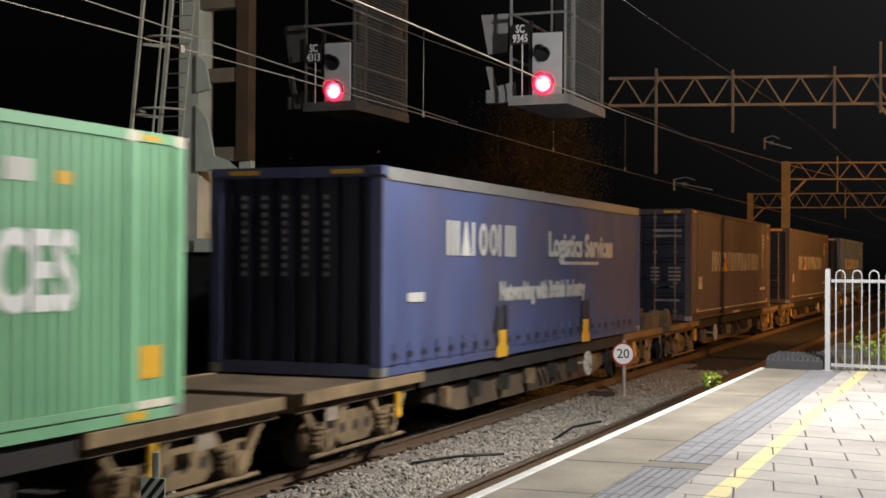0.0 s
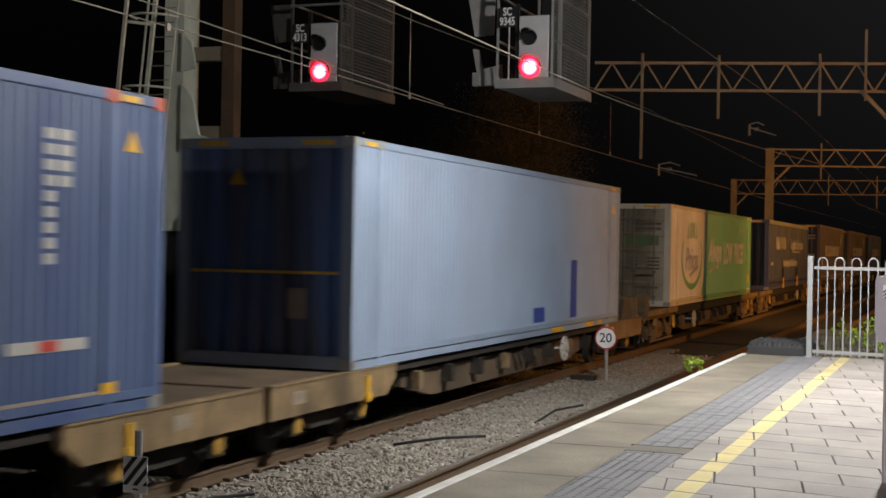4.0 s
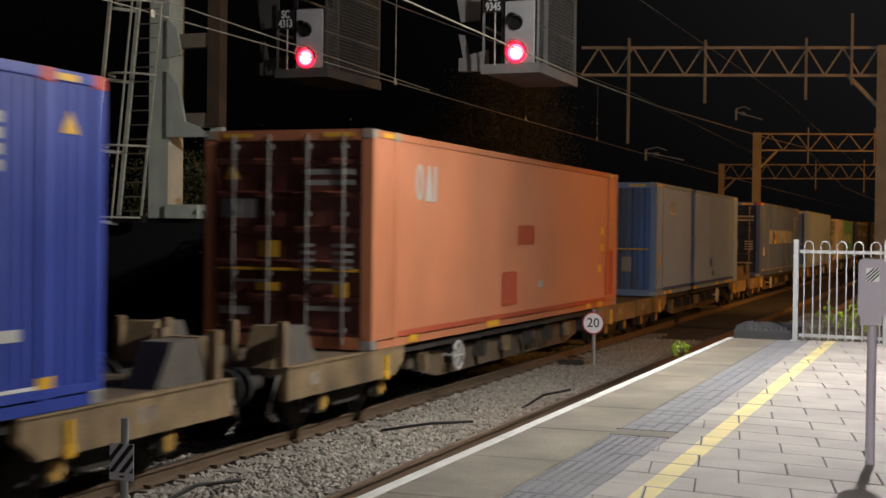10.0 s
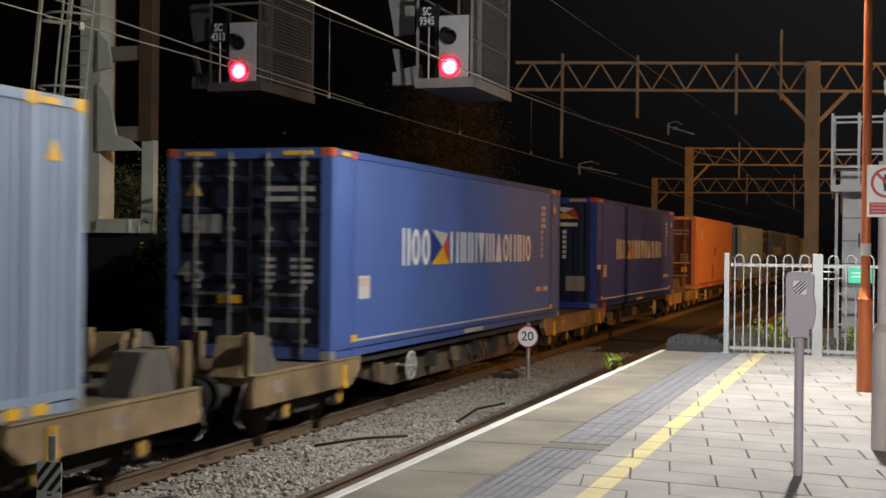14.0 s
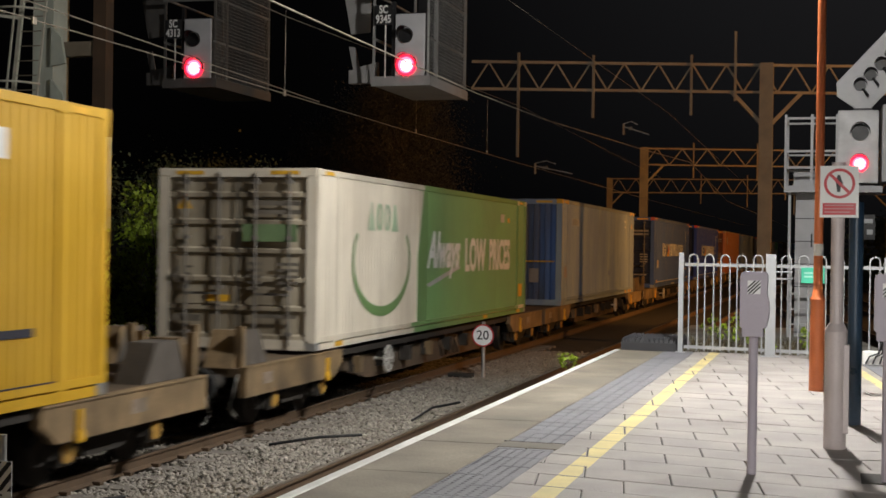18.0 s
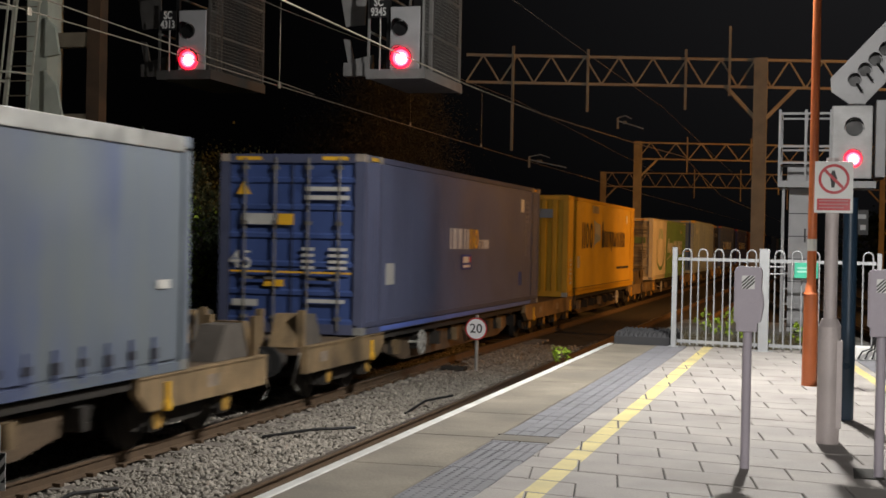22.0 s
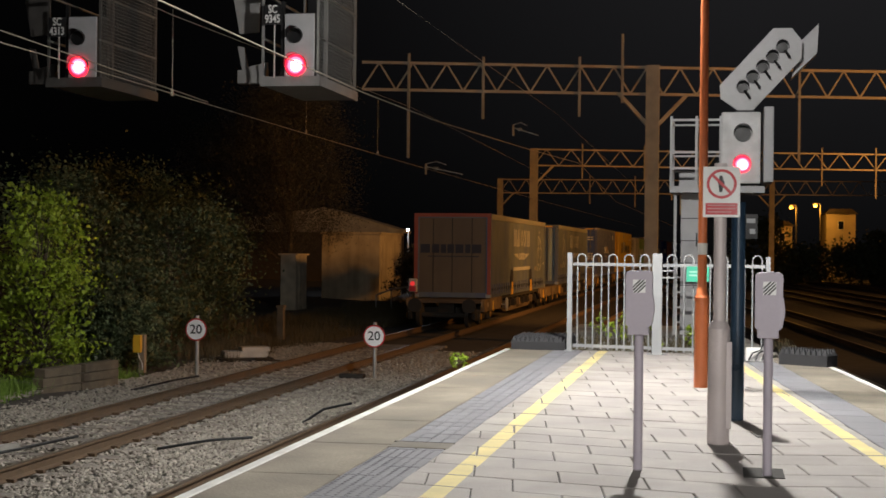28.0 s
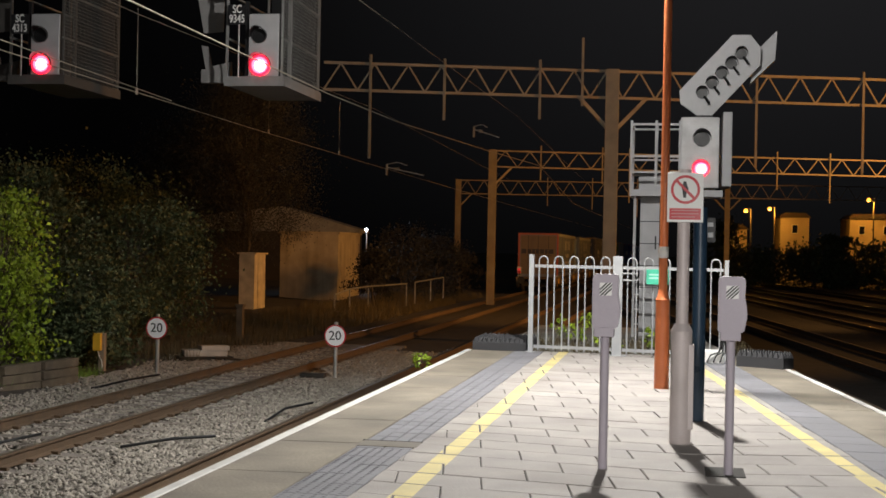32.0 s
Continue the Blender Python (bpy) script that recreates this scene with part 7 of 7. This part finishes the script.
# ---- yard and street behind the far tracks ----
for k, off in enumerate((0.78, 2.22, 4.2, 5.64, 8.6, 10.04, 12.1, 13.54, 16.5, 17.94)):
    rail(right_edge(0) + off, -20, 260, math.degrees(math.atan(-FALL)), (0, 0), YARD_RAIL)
tagged(part("yard_ballast", grid_sheet(2.2, 46, -20, 260, 10, 10, lambda x, y: -1.12 + 0.02 * math.sin(x)), YARD), "yard ballast coloured black as if unlit", "ballast", kind="structure").matrix_world = pose(0.4, 0, 0, 0, 0, math.degrees(math.atan(-FALL)))
HOUSE = surf("render_wall", (0.5, 0.42, 0.3), 0.9, 0, 0.2, 0.6, 0.2, 10, grime=0.4)
DARK_GLASS = surf("dark_glass", (0.01, 0.012, 0.015), 0.1)


def house(x0, x1, y, h, label):
    ob = thing("house", label, "house", "street houses")
    d = 8
    part("wall", made(bm_box, x0, x1, y, y + d, -1.4, h), HOUSE, ob)
    part("roof", made(bm_prism, [(x0 - 0.2, h), (x1 + 0.2, h), (x1 - 0.4, h + 0.5), (x0 + 0.4, h + 0.5)], 1, y - 0.3, y + d), ROOF, ob)
    n = max(1, int((x1 - x0) / 1.6))
    for k in range(n):
        x = x0 + (x1 - x0) * (k + 0.5) / n
        wdw = part("window", made(bm_box, x - 0.3, x + 0.3, y - 0.06, y, h - 1.6, h - 0.7), WHITE, ob)
        part("pane", made(bm_box, x - 0.24, x + 0.24, y - 0.075, y - 0.062, h - 1.54, h - 0.76), DARK_GLASS, wdw)
    return ob


house(10.4, 13.2, 141.0, 5.4, "sodium-lit pale rendered building beyond the yard")
house(17.2, 21.9, 141.5, 5.4, "sodium-lit pale rendered building end on")
house(5.2, 7.2, 143.0, 4.2, "dim low building beyond the yard")


def street_lamp(x, y, z, watts):
    ob = thing("street_lamp", "sodium street lamp glowing orange", "street lamp", "sodium street lamps")
    part("column", made(bm_tube, [(x + 0.4, y, -1.4), (x + 0.4, y, z + 0.1)], 0.07, 8), DARK_STEEL, ob)
    part("arm", made(bm_tube, [(x + 0.4, y, z + 0.1), (x, y, z + 0.15)], 0.04, 6), DARK_STEEL, ob)
    part("lantern", made(bm_box, x - 0.3, x + 0.15, y - 0.12, y + 0.12, z + 0.05, z + 0.18, 0.03), DARK_STEEL, ob)
    bm = bmesh.new()
    bmesh.ops.create_uvsphere(bm, u_segments=12, v_segments=8, radius=0.2)
    bmesh.ops.translate(bm, verts=bm.verts, vec=(x - 0.1, y - 0.1, z - 0.05))
    part("bulb", bm, SODIUM_GLOW, ob)
    lamp("street_light", (x - 0.1, y - 0.4, z - 0.4), (1.0, 0.42, 0.05), watts, 0.2)
    return ob


street_lamp(6.9, 138.0, 6.0, 350)
street_lamp(9.2, 138.0, 6.2, 500)
street_lamp(18.6, 138.0, 7.2, 900)
ob = thing("floodlight", "distant white floodlight on a pole", "floodlight", at=Matrix.Translation((-15.84, 69.0, 0)))
part("pole", made(bm_tube, [(0, 0, -1.4), (0, 0, 2.4)], 0.04, 6), GALV, ob)
bm = bmesh.new()
bmesh.ops.create_uvsphere(bm, u_segments=12, v_segments=8, radius=0.07)
bmesh.ops.translate(bm, verts=bm.verts, vec=(0, -0.1, 2.47))
part("lamp_glass", bm, surf("flood_glow", (0.8, 0.8, 0.9), 0.4, glow=((0.8, 0.85, 1.0), 40.0)), ob)
lamp("white_flood", (-15.84, 68.7, 2.75), (0.8, 0.85, 1.0), 160, 0.1)
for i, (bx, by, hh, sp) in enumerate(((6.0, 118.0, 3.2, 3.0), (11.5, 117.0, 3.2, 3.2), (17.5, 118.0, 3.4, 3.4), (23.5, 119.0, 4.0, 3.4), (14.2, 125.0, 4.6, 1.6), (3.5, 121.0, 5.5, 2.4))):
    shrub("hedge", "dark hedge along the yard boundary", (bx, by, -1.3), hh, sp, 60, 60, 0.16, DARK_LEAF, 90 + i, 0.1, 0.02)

# ---- sleepers, rail clips, ballast stones ----
SLEEPER = surf("concrete_sleeper", (0.2, 0.175, 0.15), 0.9, 0, 0.3, 3, 0.3, 30, grime=0.6)


def track_bed(x, label):
    ob = thing("track", label, "track", "tracks", "structure", at=Matrix.Translation((x, 0, 0)))
    sl = mesh_of("sleeper", made(bm_box, -1.25, 1.25, -0.13, 0.13, RAIL_Z - 0.34, RAIL_Z - 0.16, 0.02))
    cl = mesh_of("rail_clip", made(bm_box, -0.05, 0.05, -0.04, 0.04, -0.03, 0.012, 0.01))
    for k in range(46):
        y = 6.5 + 0.65 * k
        s = part("sleeper", sl, SLEEPER, ob)
        s.matrix_basis = Matrix.Translation((0, y, 0))
        if 8 < y < 30:
            for g in (-0.755, 0.755):
                for d in (-0.1, 0.1):
                    c = part("rail_clip", cl, RAIL_RUST, s)
                    c.matrix_basis = Matrix.Translation((g + d, 0, RAIL_Z - 0.13))
    return ob


track_bed(-8.36, "straight track on buried sleepers, far line")
track_bed(-4.613, "straight track on buried sleepers, near line")


def stones(name, label, area, n, size, seed):
    rg = np.random.default_rng(seed)
    x = rg.uniform(area[0], area[1], n)
    y = area[2] + (area[3] - area[2]) * rg.random(n) ** 1.15
    z = np.array([ground_z(a, b) for a, b in zip(x, y)]) + rg.uniform(-0.01, 0.045, n)
    base = np.array([(1, 0, 0), (-1, 0, 0), (0, 1, 0), (0, -1, 0), (0, 0, 0.8), (0, 0, -0.8), (0.65, 0.6, 0.45), (-0.6, -0.65, 0.4)])
    tris = np.array([(0, 6, 4), (6, 2, 4), (2, 1, 4), (1, 7, 4), (7, 3, 4), (3, 0, 4), (0, 2, 6), (1, 3, 7)])
    k = len(base)
    v = base[None] * (size * (0.45 + 0.8 * rg.random((n, 1, 1)))) * (0.6 + 0.7 * rg.random((n, k, 1)))
    a = rg.uniform(0, 2 * math.pi, (n, 1))
    b = rg.uniform(-0.7, 0.7, (n, 1))
    vx, vy, vz = v[..., 0], v[..., 1], v[..., 2]
    vy, vz = vy * np.cos(b) - vz * np.sin(b), vy * np.sin(b) + vz * np.cos(b)
    vx, vy = vx * np.cos(a) - vy * np.sin(a), vx * np.sin(a) + vy * np.cos(a)
    co = np.stack([vx + x[:, None], vy + y[:, None], vz + z[:, None]], -1).reshape(-1, 3)
    f = (tris[None] + (np.arange(n) * k)[:, None, None]).reshape(-1)
    m = n * len(tris)
    me = bpy.data.meshes.new(name)
    me.vertices.add(len(co))
    me.vertices.foreach_set("co", co.ravel())
    me.loops.add(3 * m)
    me.loops.foreach_set("vertex_index", f)
    me.polygons.add(m)
    me.polygons.foreach_set("loop_start", np.arange(m) * 3)
    me.polygons.foreach_set("loop_total", np.full(m, 3))
    me.update()
    return tagged(part(name, me, BALLAST), label, "ballast", kind="stuff")


stones("ballast_stones", "loose grey ballast stones between the tracks", (-7.5, -5.45, 6.5, 34), 30000, 0.033, 5)
stones("ballast_stones", "loose grey ballast stones inside the far track", (-9.05, -7.68, 9, 34), 16000, 0.033, 6)
stones("ballast_stones", "loose grey ballast stones inside the near track", (-5.3, -3.9, 7, 34), 9000, 0.033, 7)
stones("ballast_stones", "loose grey ballast stones on the shoulder", (-11.5, -9.2, 13, 36), 19000, 0.034, 8)

paving()
motions()
